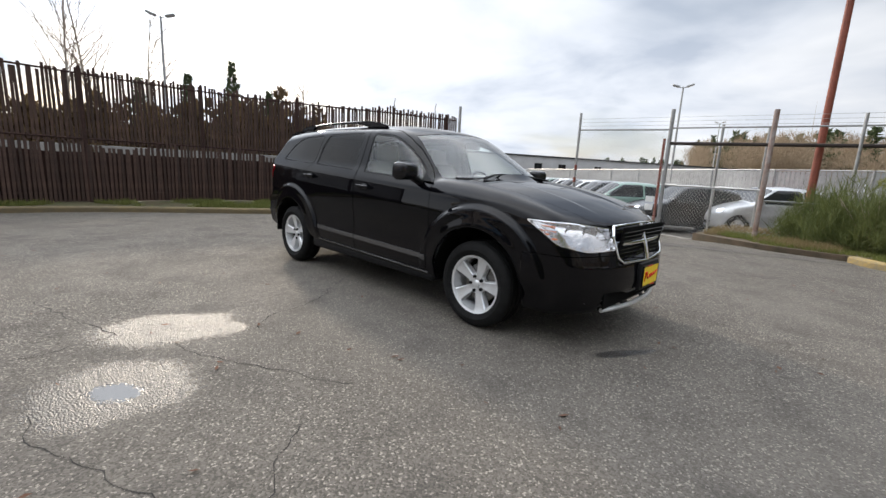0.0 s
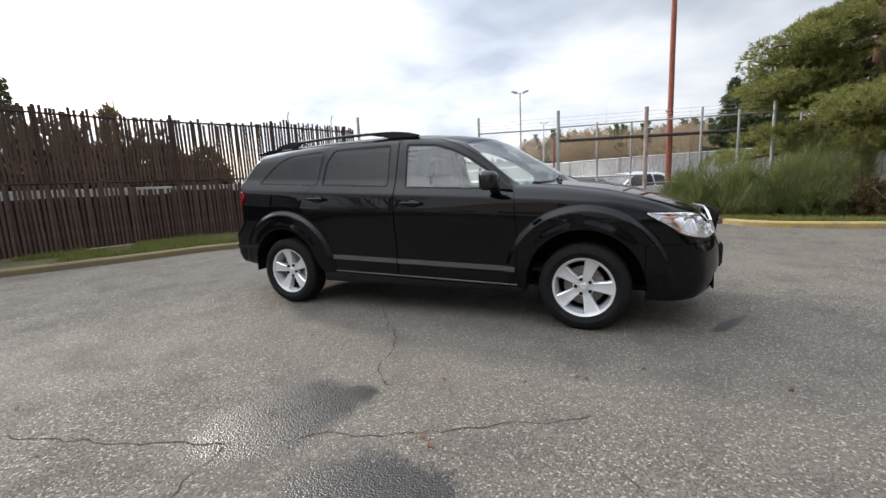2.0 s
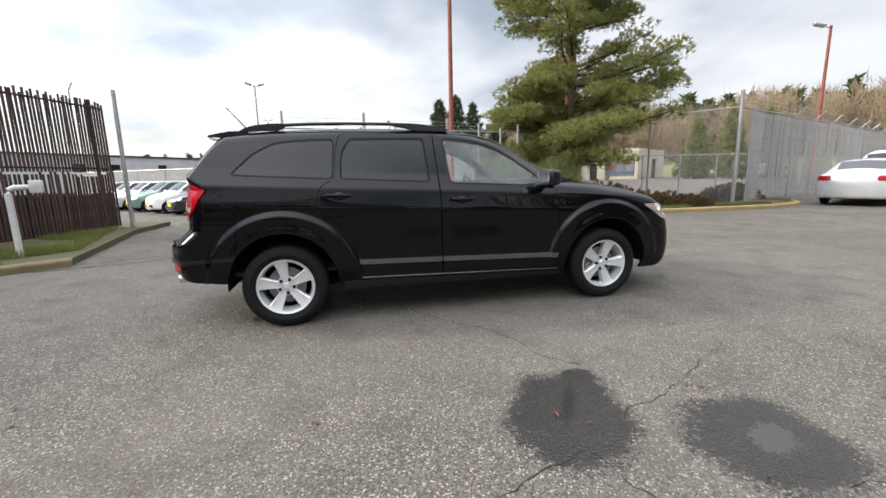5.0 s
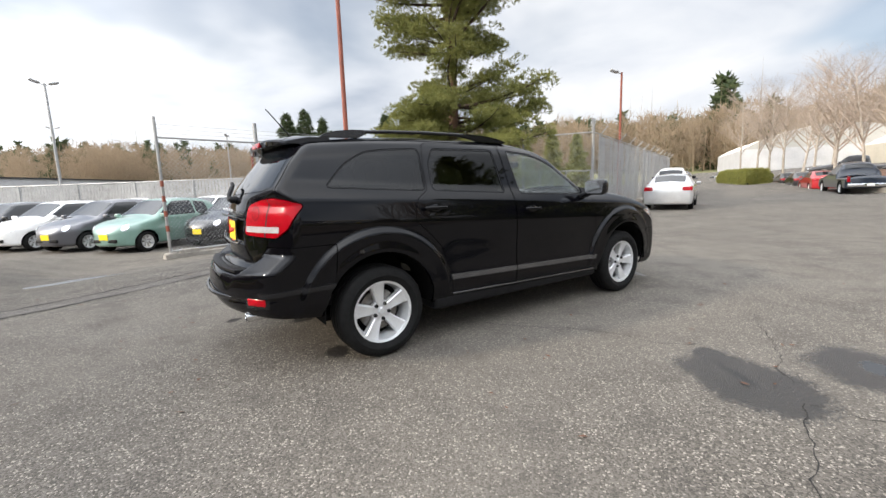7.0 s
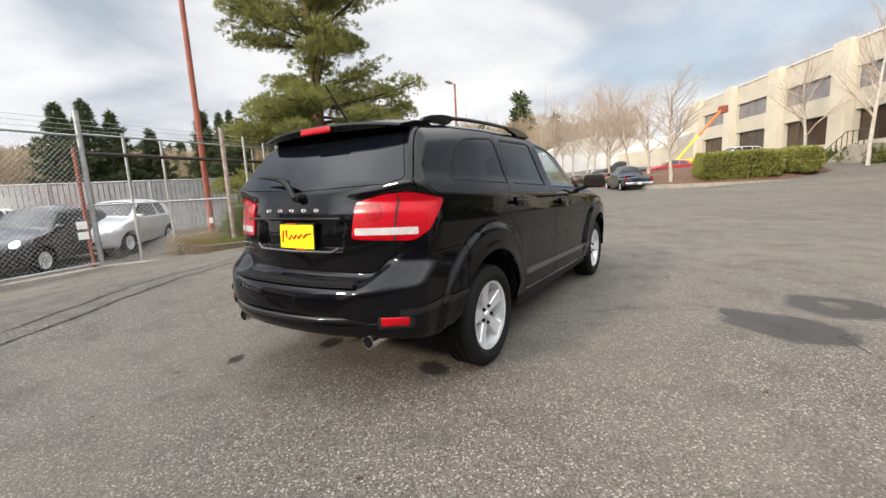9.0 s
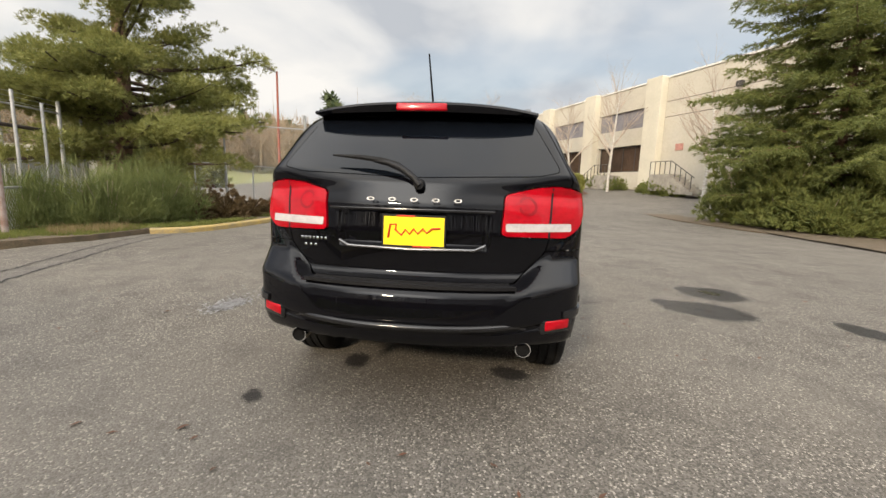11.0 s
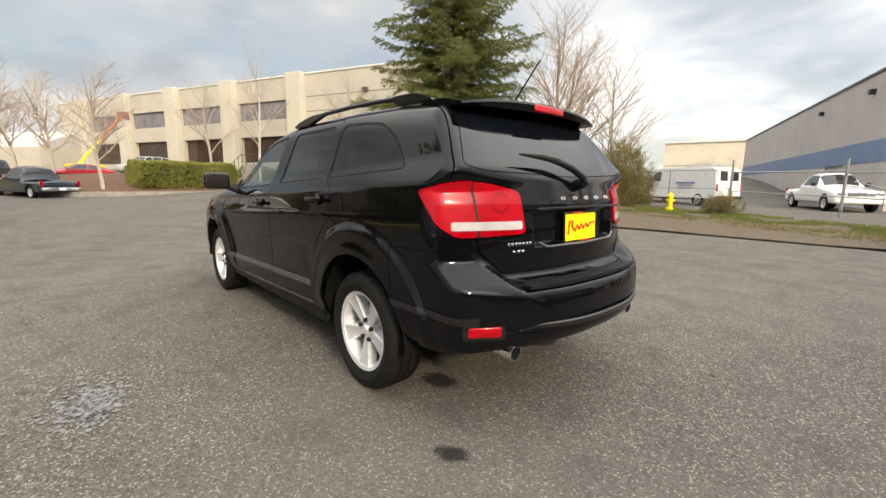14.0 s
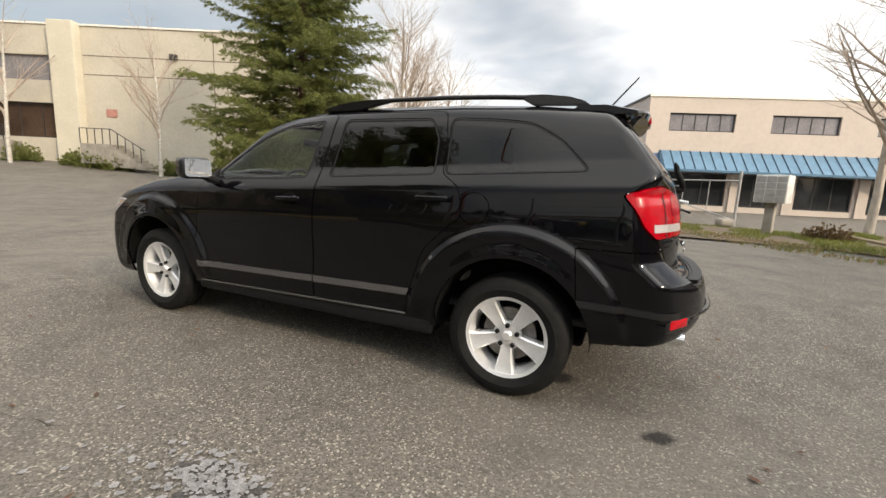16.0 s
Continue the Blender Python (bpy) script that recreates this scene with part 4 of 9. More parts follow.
pad = part("step_pad", ribbon(sill_line(0.0), [(-0.045, 0.694), (-0.045, 0.704), (0.045, 0.716), (0.045, 0.70)]), M_plastic, HERO, "ridged black step pad", smooth=40)
for k in range(5):
    part("ridge", tube([(p, q, 0.709 + 0.0022 * (k - 2)) for p, q in sill_line(-0.034 + 0.017 * k, 0.48)], 0.0045, 5), M_plastic, pad, smooth=60)
# lower bumper: bright line, reflectors, tail pipes
part("bumper_line", tube([(-2.462 + 0.19 * abs(t) ** 2.6, 0.62 * t, 0.505 + (0.028 if abs(t) < 0.86 else 0.0)) for t in np.linspace(-1, 1, 25)], 0.015, 8), M_gloss, HERO, smooth=50)
for sgn in (-1, 1):
    rf = part("reflector", box(0.03, 0.155, 0.054, 0.012, 3), M_red, HERO, "red bumper reflector", smooth=40)
    rf.matrix_basis = pose(-2.252, sgn * 0.712, 0.525, 0, 0, -sgn * 34)
    part("reflector_bezel", box(0.028, 0.20, 0.084, 0.018, 3), M_gloss, HERO, smooth=40).matrix_basis = pose(-2.248, sgn * 0.712, 0.522, 0, 0, -sgn * 34)
    part("tail_pipe", lathe([(0.0, 0.16), (0.031, 0.14), (0.032, 0.02), (0.034, 0.0), (0.038, 0.0), (0.039, 0.03), (0.037, 0.22), (0.0, 0.22)], 24, "X"), M_chrome, HERO, "chrome tail pipe", smooth=40).matrix_basis = pose(-2.31, sgn * 0.560, 0.405)
    # dark disc just inside the pipe, standing for its shaded hollow
    part("pipe_shade_disc", lathe([(0.0, 0.012), (0.0325, 0.012), (0.0325, 0.03), (0.0, 0.03)], 20, "X"), M_dark, HERO, "dark disc for the shade inside the pipe", smooth=30).matrix_basis = pose(-2.31, sgn * 0.560, 0.405)

# antenna
part("antenna", tube([(-1.74, -0.02, 1.61), (-1.77, -0.02, 1.64), (-1.95, -0.02, 1.85)], [0.02, 0.006, 0.004], 8), M_plastic, HERO, "thin roof antenna", smooth=50)

# front: grille with a chrome cross, plate, chin strip, fog lamps, wipers
gr = part("grille", box(0.01, 0.84, 0.25, 0.004, 1), M_dark, HERO, "dark grille with a chrome cross")
gr.matrix_basis = pose(2.335, 0, 0.742, 0, 8, 0)
for zz in (-0.09, -0.06, -0.03, 0.03, 0.06, 0.09):
    part("grille_slat", box(0.012, 0.82, 0.006, 0.002, 1), M_gloss, gr).matrix_basis = pose(0.012, 0, zz)


def nose_x(yy, zz):
    return float(p_nose(np.array([zz]))[0] - 0.145 * (abs(yy) / 0.7) ** 2.6)


part("grille_surround", tube([(nose_x(q, r) + 0.004, q, r) for q, r in [(-0.44, 0.80), (-0.43, 0.655), (-0.38, 0.62), (0.0, 0.605), (0.38, 0.62), (0.43, 0.655), (0.44, 0.80), (0.41, 0.862), (0.0, 0.872), (-0.41, 0.862), (-0.44, 0.80)]], 0.010, 8, caps=False), M_chrome, gr, "chrome grille surround", smooth=50).matrix_basis = gr.matrix_basis.inverted()
part("grille_bar", tube([(nose_x(q, 0.745) - 0.004, q, 0.745) for q in np.linspace(-0.43, 0.43, 13)], 0.017, 8), M_chrome, gr, "chrome cross bar", smooth=50).matrix_basis = gr.matrix_basis.inverted()
part("grille_bar", tube([(nose_x(0, r) - 0.002, 0, r) for r in np.linspace(0.61, 0.865, 7)], 0.02, 8), M_chrome, gr, "chrome cross bar", smooth=50).matrix_basis = gr.matrix_basis.inverted()
fpl = dealer_plate(HERO, pose(2.43, 0, 0.50, 0, 0, 180))
part("plate_mount", box(0.03, 0.36, 0.20, 0.01, 2), M_plastic, HERO, smooth=40).matrix_basis = pose(2.408, 0, 0.50)
part("chin_strip", tube([(2.362 - 0.15 * (abs(t) * 0.50 / 0.7) ** 2.4, 0.50 * t, 0.285) for t in np.linspace(-1, 1, 19)], 0.016, 8), M_alloy, HERO, "silver chin strip", smooth=50)
part("intake_mesh", box(0.01, 1.08, 0.11, 0.003, 1), M_dark, HERO, "dark lower air intake").matrix_basis = pose(2.32, 0, 0.36)
for sgn in (-1, 1):
    part("fog_lamp", lathe([(0.0, 0.0), (0.035, 0.0), (0.042, -0.02), (0.045, 0.006), (0.05, 0.0)], 20, "X"), M_white_lens, HERO, "round fog lamp", smooth=40).matrix_basis = pose(2.255, sgn * 0.66, 0.40, 0, 0, sgn * 22)
    part("front_wiper", tube([(1.24, sgn * 0.5 - 0.05, 1.135), (1.185, sgn * 0.25 - 0.1, 1.168), (1.17, sgn * 0.05 - 0.1, 1.178)], [0.012, 0.009, 0.006], 6), M_plastic, HERO, "black windscreen wiper", smooth=50)
cow = [(1.215 - 0.14 * (t) ** 2, 0.70 * t) for t in np.linspace(-1, 1, 15)]
part("cowl", ribbon(cow, [(-0.03, 1.12), (-0.02, 1.137), (0.03, 1.137), (0.05, 1.11)]), M_plastic, HERO, "black plastic cowl", smooth=40)

# cabin
def seat(px, py, wide):
    s = empty("seat")
    s.parent = HERO
    s.matrix_basis = pose(px, py, 0.62)
    part("cushion", box(0.5, wide, 0.16, 0.05, 3), M_beige, s, smooth=40)
    part("backrest", box(0.14, wide, 0.62, 0.06, 3), M_beige, s, smooth=40).matrix_basis = pose(-0.26, 0, 0.33, 0, -14, 0)
    for hy in ((0.0,) if wide < 0.7 else (-wide * 0.28, wide * 0.28)):
        part("headrest", box(0.10, 0.26, 0.18, 0.045, 3), M_beige, s, smooth=40).matrix_basis = pose(-0.36, hy, 0.72, 0, -10, 0)


seat(0.12, -0.38, 0.50)
seat(0.12, 0.38, 0.50)
seat(-0.85, 0.0, 1.25)
part("dashboard", box(0.50, 1.36, 0.30, 0.08, 3), M_dash, HERO, "dark dashboard", smooth=40).matrix_basis = pose(0.86, 0, 0.94, 0, 8, 0)
part("cabin_floor", box(3.2, 1.3, 0.04, 0.01, 1), M_dash, HERO, "dark cabin floor").matrix_basis = pose(-0.5, 0, 0.42)
part("headliner", box(1.9, 1.02, 0.012, 0.004, 1), M_beige, HERO, "grey roof lining").matrix_basis = pose(-0.8, 0, 1.565)
ring = []
for i in range(24):
    a = 2 * math.pi * i / 24
    ring.append((0, 0.185 * math.cos(a), 0.185 * math.sin(a)))
sw = part("steering_wheel", tube(ring + [ring[0]], 0.015, 8, caps=False), M_dash, HERO, "dark steering wheel", smooth=50)
sw.matrix_basis = pose(0.50, 0.37, 1.02, 0, -24, 0)
part("wheel_boss", box(0.04, 0.14, 0.10, 0.03, 3), M_dash, sw, smooth=40)
for a in (0, 120, 240):
    part("wheel_spoke", box(0.02, 0.035, 0.16, 0.008, 2), M_dash, sw, smooth=40).matrix_basis = pose(0, 0, 0, a, 0, 0) @ pose(0, 0, -0.10)
part("inside_mirror", box(0.03, 0.22, 0.06, 0.015, 2), M_dash, HERO, smooth=40).matrix_basis = pose(0.62, 0, 1.43)


# ---------------------------------------------------------------- ground
def asphalt_mat(name="worn_asphalt", wet=0.0, damp=(), pools=(), oily=()):
    m = bpy.data.materials.new(name)
    m.use_nodes = True
    nt = m.node_tree
    b = nt.nodes["Principled BSDF"]
    g = nt.nodes.new("ShaderNodeNewGeometry")

    def noise_node(scale, detail=4.0, rough=0.5):
        n = nt.nodes.new("ShaderNodeTexNoise")
        n.inputs["Scale"].default_value, n.inputs["Detail"].default_value, n.inputs["Roughness"].default_value = scale, detail, rough
        nt.links.new(g.outputs["Position"], n.inputs["Vector"])
        return n.outputs["Fac"]

    def ramp(src, a, b_, lo=0.0, hi=1.0):
        r = nt.nodes.new("ShaderNodeMapRange")
        r.interpolation_type = "SMOOTHSTEP"
        for k, v in zip(("From Min", "From Max", "To Min", "To Max"), (a, b_, lo, hi)):
            r.inputs[k].default_value = v
        nt.links.new(src, r.inputs["Value"])
        return r.outputs[0]

    def mixc(f, c1, c2):
        x = nt.nodes.new("ShaderNodeMix"); x.data_type = "RGBA"
        for s, c in (("A", c1), ("B", c2)):
            if isinstance(c, tuple):
                x.inputs[s].default_value = (*c, 1)
            else:
                nt.links.new(c, x.inputs[s])
        nt.links.new(f, x.inputs["Factor"])
        return x.outputs["Result"]

    def math2(op, a, b_):
        x = nt.nodes.new("ShaderNodeMath"); x.operation = op
        for i, v in enumerate((a, b_)):
            if isinstance(v, (int, float)):
                x.inputs[i].default_value = v
            else:
                nt.links.new(v, x.inputs[i])
        return x.outputs[0]

    # stones in the binder
    vo = nt.nodes.new("ShaderNodeTexVoronoi"); vo.inputs["Scale"].default_value = 120
    nt.links.new(g.outputs["Position"], vo.inputs["Vector"])
    wn = nt.nodes.new("ShaderNodeSeparateColor")
    nt.links.new(vo.outputs["Color"], wn.inputs[0])
    stone = ramp(wn.outputs[0], 0.0, 1.0)
    base = mixc(stone, (0.053, 0.048, 0.042), (0.140, 0.127, 0.110))
    pale = ramp(wn.outputs[1], 0.90, 0.95)
    base = mixc(pale, base, (0.30, 0.27, 0.235))
    big = ramp(noise_node(0.35, 5), 0.35, 0.68)
    base = mixc(math2("MULTIPLY", big, 0.45), base, (0.148, 0.134, 0.116))
    worn = ramp(noise_node(2.6, 5), 0.45, 0.75)
    base = mixc(math2("MULTIPLY", worn, 0.35), base, (0.050, 0.046, 0.043))
    if wet:
        dk = nt.nodes.new("ShaderNodeMix"); dk.data_type = "RGBA"; dk.blend_type = "MULTIPLY"
        dk.inputs["Factor"].default_value = 1.0
        k = 1 - 0.62 * wet
        dk.inputs["B"].default_value = (k, k, k * 1.02, 1)
        nt.links.new(base, dk.inputs["A"])
        base = dk.outputs["Result"]
    # soaked, flooded and oily places with ragged edges
    edge = math2("ADD", math2("MULTIPLY", math2("SUBTRACT", noise_node(3.5, 4), 0.5), 1.1),
                 math2("ADD", math2("MULTIPLY", math2("SUBTRACT", noise_node(28, 3), 0.5), 0.7), math2("MULTIPLY", math2("SUBTRACT", wn.outputs[2], 0.5), 0.35)))

    def spread(places, soft, ragged):
        total = None
        for cx, cy, rx, ry, turn in places:
            mp = nt.nodes.new("ShaderNodeMapping"); mp.vector_type = "TEXTURE"
            mp.inputs["Location"].default_value = (cx, cy, 0)
            mp.inputs["Rotation"].default_value = (0, 0, radians(turn))
            mp.inputs["Scale"].default_value = (rx, ry, 1)
            nt.links.new(g.outputs["Position"], mp.inputs["Vector"])
            ln = nt.nodes.new("ShaderNodeVectorMath"); ln.operation = "LENGTH"
            nt.links.new(mp.outputs[0], ln.inputs[0])
            k = ramp(math2("ADD", ln.outputs["Value"], math2("MULTIPLY", edge, ragged)), 1 - soft, 1 + soft, 1.0, 0.0)
            total = k if total is None else math2("MAXIMUM", total, k)
        return total

    soaked, pool, oil = spread(damp, 0.10, 0.75) if damp else None, spread(pools, 0.16, 0.95) if pools else None, spread(oily, 0.30, 0.8) if oily else None
    if oil is not None:
        base = mixc(math2("MULTIPLY", oil, 0.88), base, (0.012, 0.011, 0.011))
    if soaked is not None:
        dk = nt.nodes.new("ShaderNodeMix"); dk.data_type = "RGBA"; dk.blend_type = "MULTIPLY"
        nt.links.new(soaked, dk.inputs["Factor"])
        dk.inputs["B"].default_value = (0.15, 0.14, 0.135, 1)
        nt.links.new(base, dk.inputs["A"])
        base = dk.outputs["Result"]
    if pool is not None:
        base = mixc(math2("MULTIPLY", pool, 0.8), base, (0.03, 0.029, 0.027))
    nt.links.new(base, b.inputs["Base Color"])
    b.inputs["Specular IOR Level"].default_value = 0.14 + 0.36 * wet
    rg = ramp(noise_node(1.3, 4), 0.3, 0.7, 0.74 - 0.52 * wet, 0.92 - 0.49 * wet)
    if soaked is not None:
        rg = math2("MULTIPLY", rg, math2("SUBTRACT", 1.0, math2("MULTIPLY", soaked, 0.55)))
        sp = math2("ADD", 0.14, math2("MULTIPLY", soaked, 0.36))
        nt.links.new(sp, b.inputs["Specular IOR Level"])
    if pool is not None:
        rg = math2("MULTIPLY", rg, math2("SUBTRACT", 1.0, math2("MULTIPLY", pool, 0.78)))
    nt.links.new(rg, b.inputs["Roughness"])
    hgt = math2("ADD", math2("MULTIPLY", vo.outputs["Distance"], -0.9), math2("MULTIPLY", noise_node(55, 4), 0.5))
    bp = nt.nodes.new("ShaderNodeBump")
    bp.inputs["Strength"].default_value, bp.inputs["Distance"].default_value = 0.55, 0.006
    if pool is not None:
        nt.links.new(math2("SUBTRACT", 0.55, math2("MULTIPLY", pool, 0.52)), bp.inputs["Strength"])
    nt.links.new(hgt, bp.inputs["Height"]); nt.links.new(bp.outputs[0], b.inputs["Normal"])
    return m


M_asphalt = asphalt_mat(
    damp=[(0.13, -2.57, 0.46, 0.31, 62), (0.33, -2.27, 0.16, 0.11, 45), (0.88, -2.99, 0.37, 0.33, 20), (-0.30, -3.72, 0.26, 0.15, 5), (2.45, -0.42, 0.24, 0.05, 60), (-6.2, -8.9, 2.4, 0.55, -30), (-2.6, -12.0, 2.2, 0.35, -28)],
    pools=[(0.90, -3.00, 0.13, 0.085, 30)],
    oily=[(-2.225, 0.875, 0.075, 0.05, 30), (-1.67, 0.465, 0.12, 0.075, 10), (-1.70, -0.55, 0.13, 0.085, 70), (0.16, -2.50, 0.16, 0.03, 60)])
M_kerb = mat("kerb_concrete", (0.25, 0.23, 0.20), 0.85, 0, 3, 0.3, bump=0.5, bump_scale=60, world_space=True)
M_kerbyellow = mat("worn_yellow_kerb", (0.40, 0.27, 0.075), 0.85, 0, 2.5, 0.3, color2=(0.20, 0.17, 0.11), bump=0.5, bump_scale=50, world_space=True)
M_soil = mat("soil_and_leaf_litter", (0.12, 0.085, 0.055), 0.95, 0, 5, 0.3, color2=(0.055, 0.045, 0.028), bump=0.8, bump_scale=30, world_space=True)
M_turf = mat("turf", (0.065, 0.075, 0.028), 0.95, 0, 3, 0.3, color2=(0.085, 0.06, 0.035), bump=0.8, bump_scale=40, world_space=True)
M_concrete = mat("apron_concrete", (0.26, 0.25, 0.235), 0.75, 0, 1.2, 0.25, bump=0.3, bump_scale=60, world_space=True)

M_wet = asphalt_mat("damp_asphalt", 1.0)
M_gutter = asphalt_mat("gutter_asphalt", 0.12)
M_mulch = mat("bark_mulch", (0.16, 0.085, 0.05), 0.95, 0, 6, 0.3, color2=(0.06, 0.035, 0.025), bump=0.9, bump_scale=40, world_space=True)
M_water = mat("standing_water", (0.03, 0.03, 0.03), 0.22, 0, 2, 0.2, spec=0.6, world_space=True)
M_crack = mat("crack_filler", (0.018, 0.017, 0.016), 0.95, 0, 8, 0.3, world_space=True)
M_chalk = mat("pale_spill", (0.27, 0.265, 0.27), 0.9, 0, 20, 0.3, color2=(0.13, 0.13, 0.13), bump=0.6, bump_scale=150, world_space=True)


# one sheet to the horizon, rising gently beyond the lane
def rise(px, py):
    """Height of the ground: level round the car, climbing beyond the lane."""
    a = max(0.0, (px - 20) * 0.80 - (py + 1) * 0.60)
    up = 2.2 * min(1.0, a / 26) ** 1.8
    # the yard behind the gate lies a little lower
    s = -0.45 * (px + 4.1) + 0.894 * (py - 2.62)
    t = min(1, max(0, (s - 0.7) / 4.6))
    t = t * t * (3 - 2 * t)
    deep = min(1, max(0, (py - 9.0) / 3.0))
    e1 = max(deep, min(1, max(0, (px + 5.3) / 0.9)))
    e2 = max(min(1, max(0, (py - 15) / 4)), min(1, max(0, (2.6 - px) / 1.4)))
    up -= 0.34 * t * e1 * e2 * min(1, max(0, (14 - px) / 4)) * min(1, max(0, (70 - py) / 20)) * min(1, max(0, (px + 40) / 10))
    far = math.hypot(px, py)
    return up * (1 if far < 150 else max(0, 1 - (far - 150) / 400))


gv, gf = [], []
rings = [0.01, 2, 3, 4, 5, 6, 6.7, 7.4, 8.1, 8.8, 9.5, 10.2, 11, 12, 13, 14, 15, 16, 18, 20, 22, 26, 30, 35, 40, 46, 54, 65, 80, 100, 130, 200, 400, 900, 2500]
NA = 180
for r in rings:
    for k in range(NA):
        a = 2 * math.pi * k / NA
        gv.append((r * math.cos(a), r * math.sin(a), rise(r * math.cos(a), r * math.sin(a))))
for i in range(len(rings) - 1):
    for k in range(NA):
        j = (k + 1) % NA
        gf.append((i * NA + k, (i + 1) * NA + k, (i + 1) * NA + j, i * NA + j))
gf.append(tuple(range(NA))[::-1])
ground = part("ground", (gv, gf), M_asphalt, smooth=60)
tagged(ground, "grey worn asphalt lot with pale stones and patches", "ground", kind="structure")

rnd = random.Random(7)


def blob(cx, cy, rx, ry, turn=0.0, z=0.003, n=60, rough=0.16, seed=1, name="wet_patch", material=None, label="", category="stain"):
    """A flat irregular patch on the ground, with an uneven edge."""
    q = random.Random(seed)
    ph = [q.uniform(0, 6.28) for _ in range(7)]
    vs = [(cx, cy, z)]
    for k in range(n):
        a = 2 * math.pi * k / n
        s = 1 + sum(rough / (1 + j * 0.55) * math.sin((j + 2) * a + ph[j]) for j in range(7)) + q.uniform(-0.03, 0.03)
        px, py = rx * s * math.cos(a), ry * s * math.sin(a)
        c, sn = math.cos(radians(turn)), math.sin(radians(turn))
        vs.append((cx + c * px - sn * py, cy + sn * px + c * py, z))
    fs = [(0, k + 1, (k + 1) % n + 1) for k in range(n)]
    ob = part(name, (vs, fs), material)
    return tagged(ob, label, category, kind="structure")


# long puddle on the driveway apron
blob(-4.0, 5.15, 0.75, 0.16, 22, 0.004, seed=12, rough=0.12, name="puddle", material=M_water, label="long puddle on the driveway apron", category="puddle").location.z = rise(-4.0, 5.15)

# pale crumbled spill: loose flakes
fv, ff = [], []
q = random.Random(31)
for _ in range(400):
    t = q.random()
    cx, cy = (-0.68 + q.gauss(0, 0.13), 2.02 + q.gauss(0, 0.07)) if t < 0.75 else (-0.60 + q.gauss(0, 0.25), 2.12 + q.gauss(0, 0.10))
    r = q.uniform(0.004, 0.020)
    o, a0 = len(fv), q.uniform(0, 6.28)
    h = q.uniform(0.003, 0.009)
    for k in range(5):
        a = a0 + k * 1.2566
        fv.append((cx + r * q.uniform(0.6, 1.2) * math.cos(a), cy + r * q.uniform(0.6, 1.2) * math.sin(a), h + q.uniform(-0.002, 0.002)))
    ff.append(tuple(range(o, o + 5)))
tagged(part("pale_spill", (fv, ff), M_chalk), "pale crumbled flakes spilled on the asphalt", "debris", kind="stuff")
blob(-0.70, 2.04, 0.20, 0.09, 10, 0.002, 40, 0.3, 33, "grey_stain", M_wet, "grey rubbed stain on the asphalt")


def crack(points, width=0.008, seed=1, name="crack"):
    """A jagged dark split along plan points."""
    q = random.Random(seed)
    line = spline(points, 0.05)
    off = 0.0
    vs, fs = [], []
    for i, p in enumerate(line):
        d = (line[min(i + 1, len(line) - 1)] - line[max(i - 1, 0)]).normalized()
        nr = Vector((-d.y, d.x))
        off = off * 0.75 + q.uniform(-0.022, 0.022)
        w = width * q.uniform(0.25, 1.0)
        c = p + nr * off
        for sgn in (-1, 1):
            vs.append((c.x + nr.x * w * sgn / 2, c.y + nr.y * w * sgn / 2, 0.0022))
    for i in range(len(line) - 1):
        fs.append((2 * i, 2 * i + 2, 2 * i + 3, 2 * i + 1))
    return tagged(part(name, (vs, fs), M_crack), "thin jagged crack in the asphalt", "crack", kind="structure")


crack([(-0.40, -0.7), (-0.25, -1.0), (0.10, -1.35), (0.25, -1.65), (0.33, -1.95), (0.52, -2.1)], 0.009, 41)
crack([(0.30, -2.75), (0.45, -2.63), (0.87, -2.47), (1.2, -2.3), (1.60, -2.04)], 0.008, 42)
crack([(0.06, -2.88), (-0.5, -3.05), (-1.1, -3.2)], 0.009, 43)
crack([(0.06, -2.88), (0.16, -3.25), (0.10, -3.6)], 0.010, 44)
crack([(1.75, -2.45), (2.3, -2.9), (2.9, -3.0), (3.6, -3.4)], 0.006, 46)
crack([(0.9, -3.3), (1.3, -3.25), (1.9, -3.0)], 0.006, 47)
crack([(0.1, 2.0), (1.2, 2.4), (2.6, 2.5), (4.0, 3.2)], 0.005, 48)

# the seam of the driveway apron: two split joints with a gutter between
seam = spline([(-5.2, 2.35), (-4.1, 2.62), (-3.2, 3.05), (-1.75, 4.05), (-0.9, 4.62), (0.6, 5.2), (2.3, 5.83), (3.7, 6.1)], 0.2)
tagged(part("gutter", ribbon([(p.x, p.y) for p in seam], [(0.02, 0.003), (0.33, 0.003)]), M_gutter, smooth=40), "worn sunken gutter strip across the driveway", "gutter", kind="structure")
for sd, o in ((61, 0.0), (62, 0.36)):
    ln = []
    for i, p in enumerate(seam):
        d = (seam[min(i + 1, len(seam) - 1)] - seam[max(i - 1, 0)]).normalized()
        ln.append((p.x - d.y * o, p.y + d.x * o))
    crack(ln, 0.05, sd, "seam").location.z = 0.003

# kerbs and verges
KERB_W = [(-7.9, -14), (-8.0, -8), (-7.95, -3.4), (-7.4, -1.3), (-6.55, 0.4), (-6.05, 1.55), (-5.5, 2.2), (-4.85, 2.62)]
KERB_E = [(3.55, 6.55), (3.85, 6.15), (4.5, 5.85), (5.6, 5.75), (7.2, 5.70), (8.8, 5.62), (10.9, 5.58), (12.2, 5.75), (13.2, 6.2), (13.8, 7.0)]
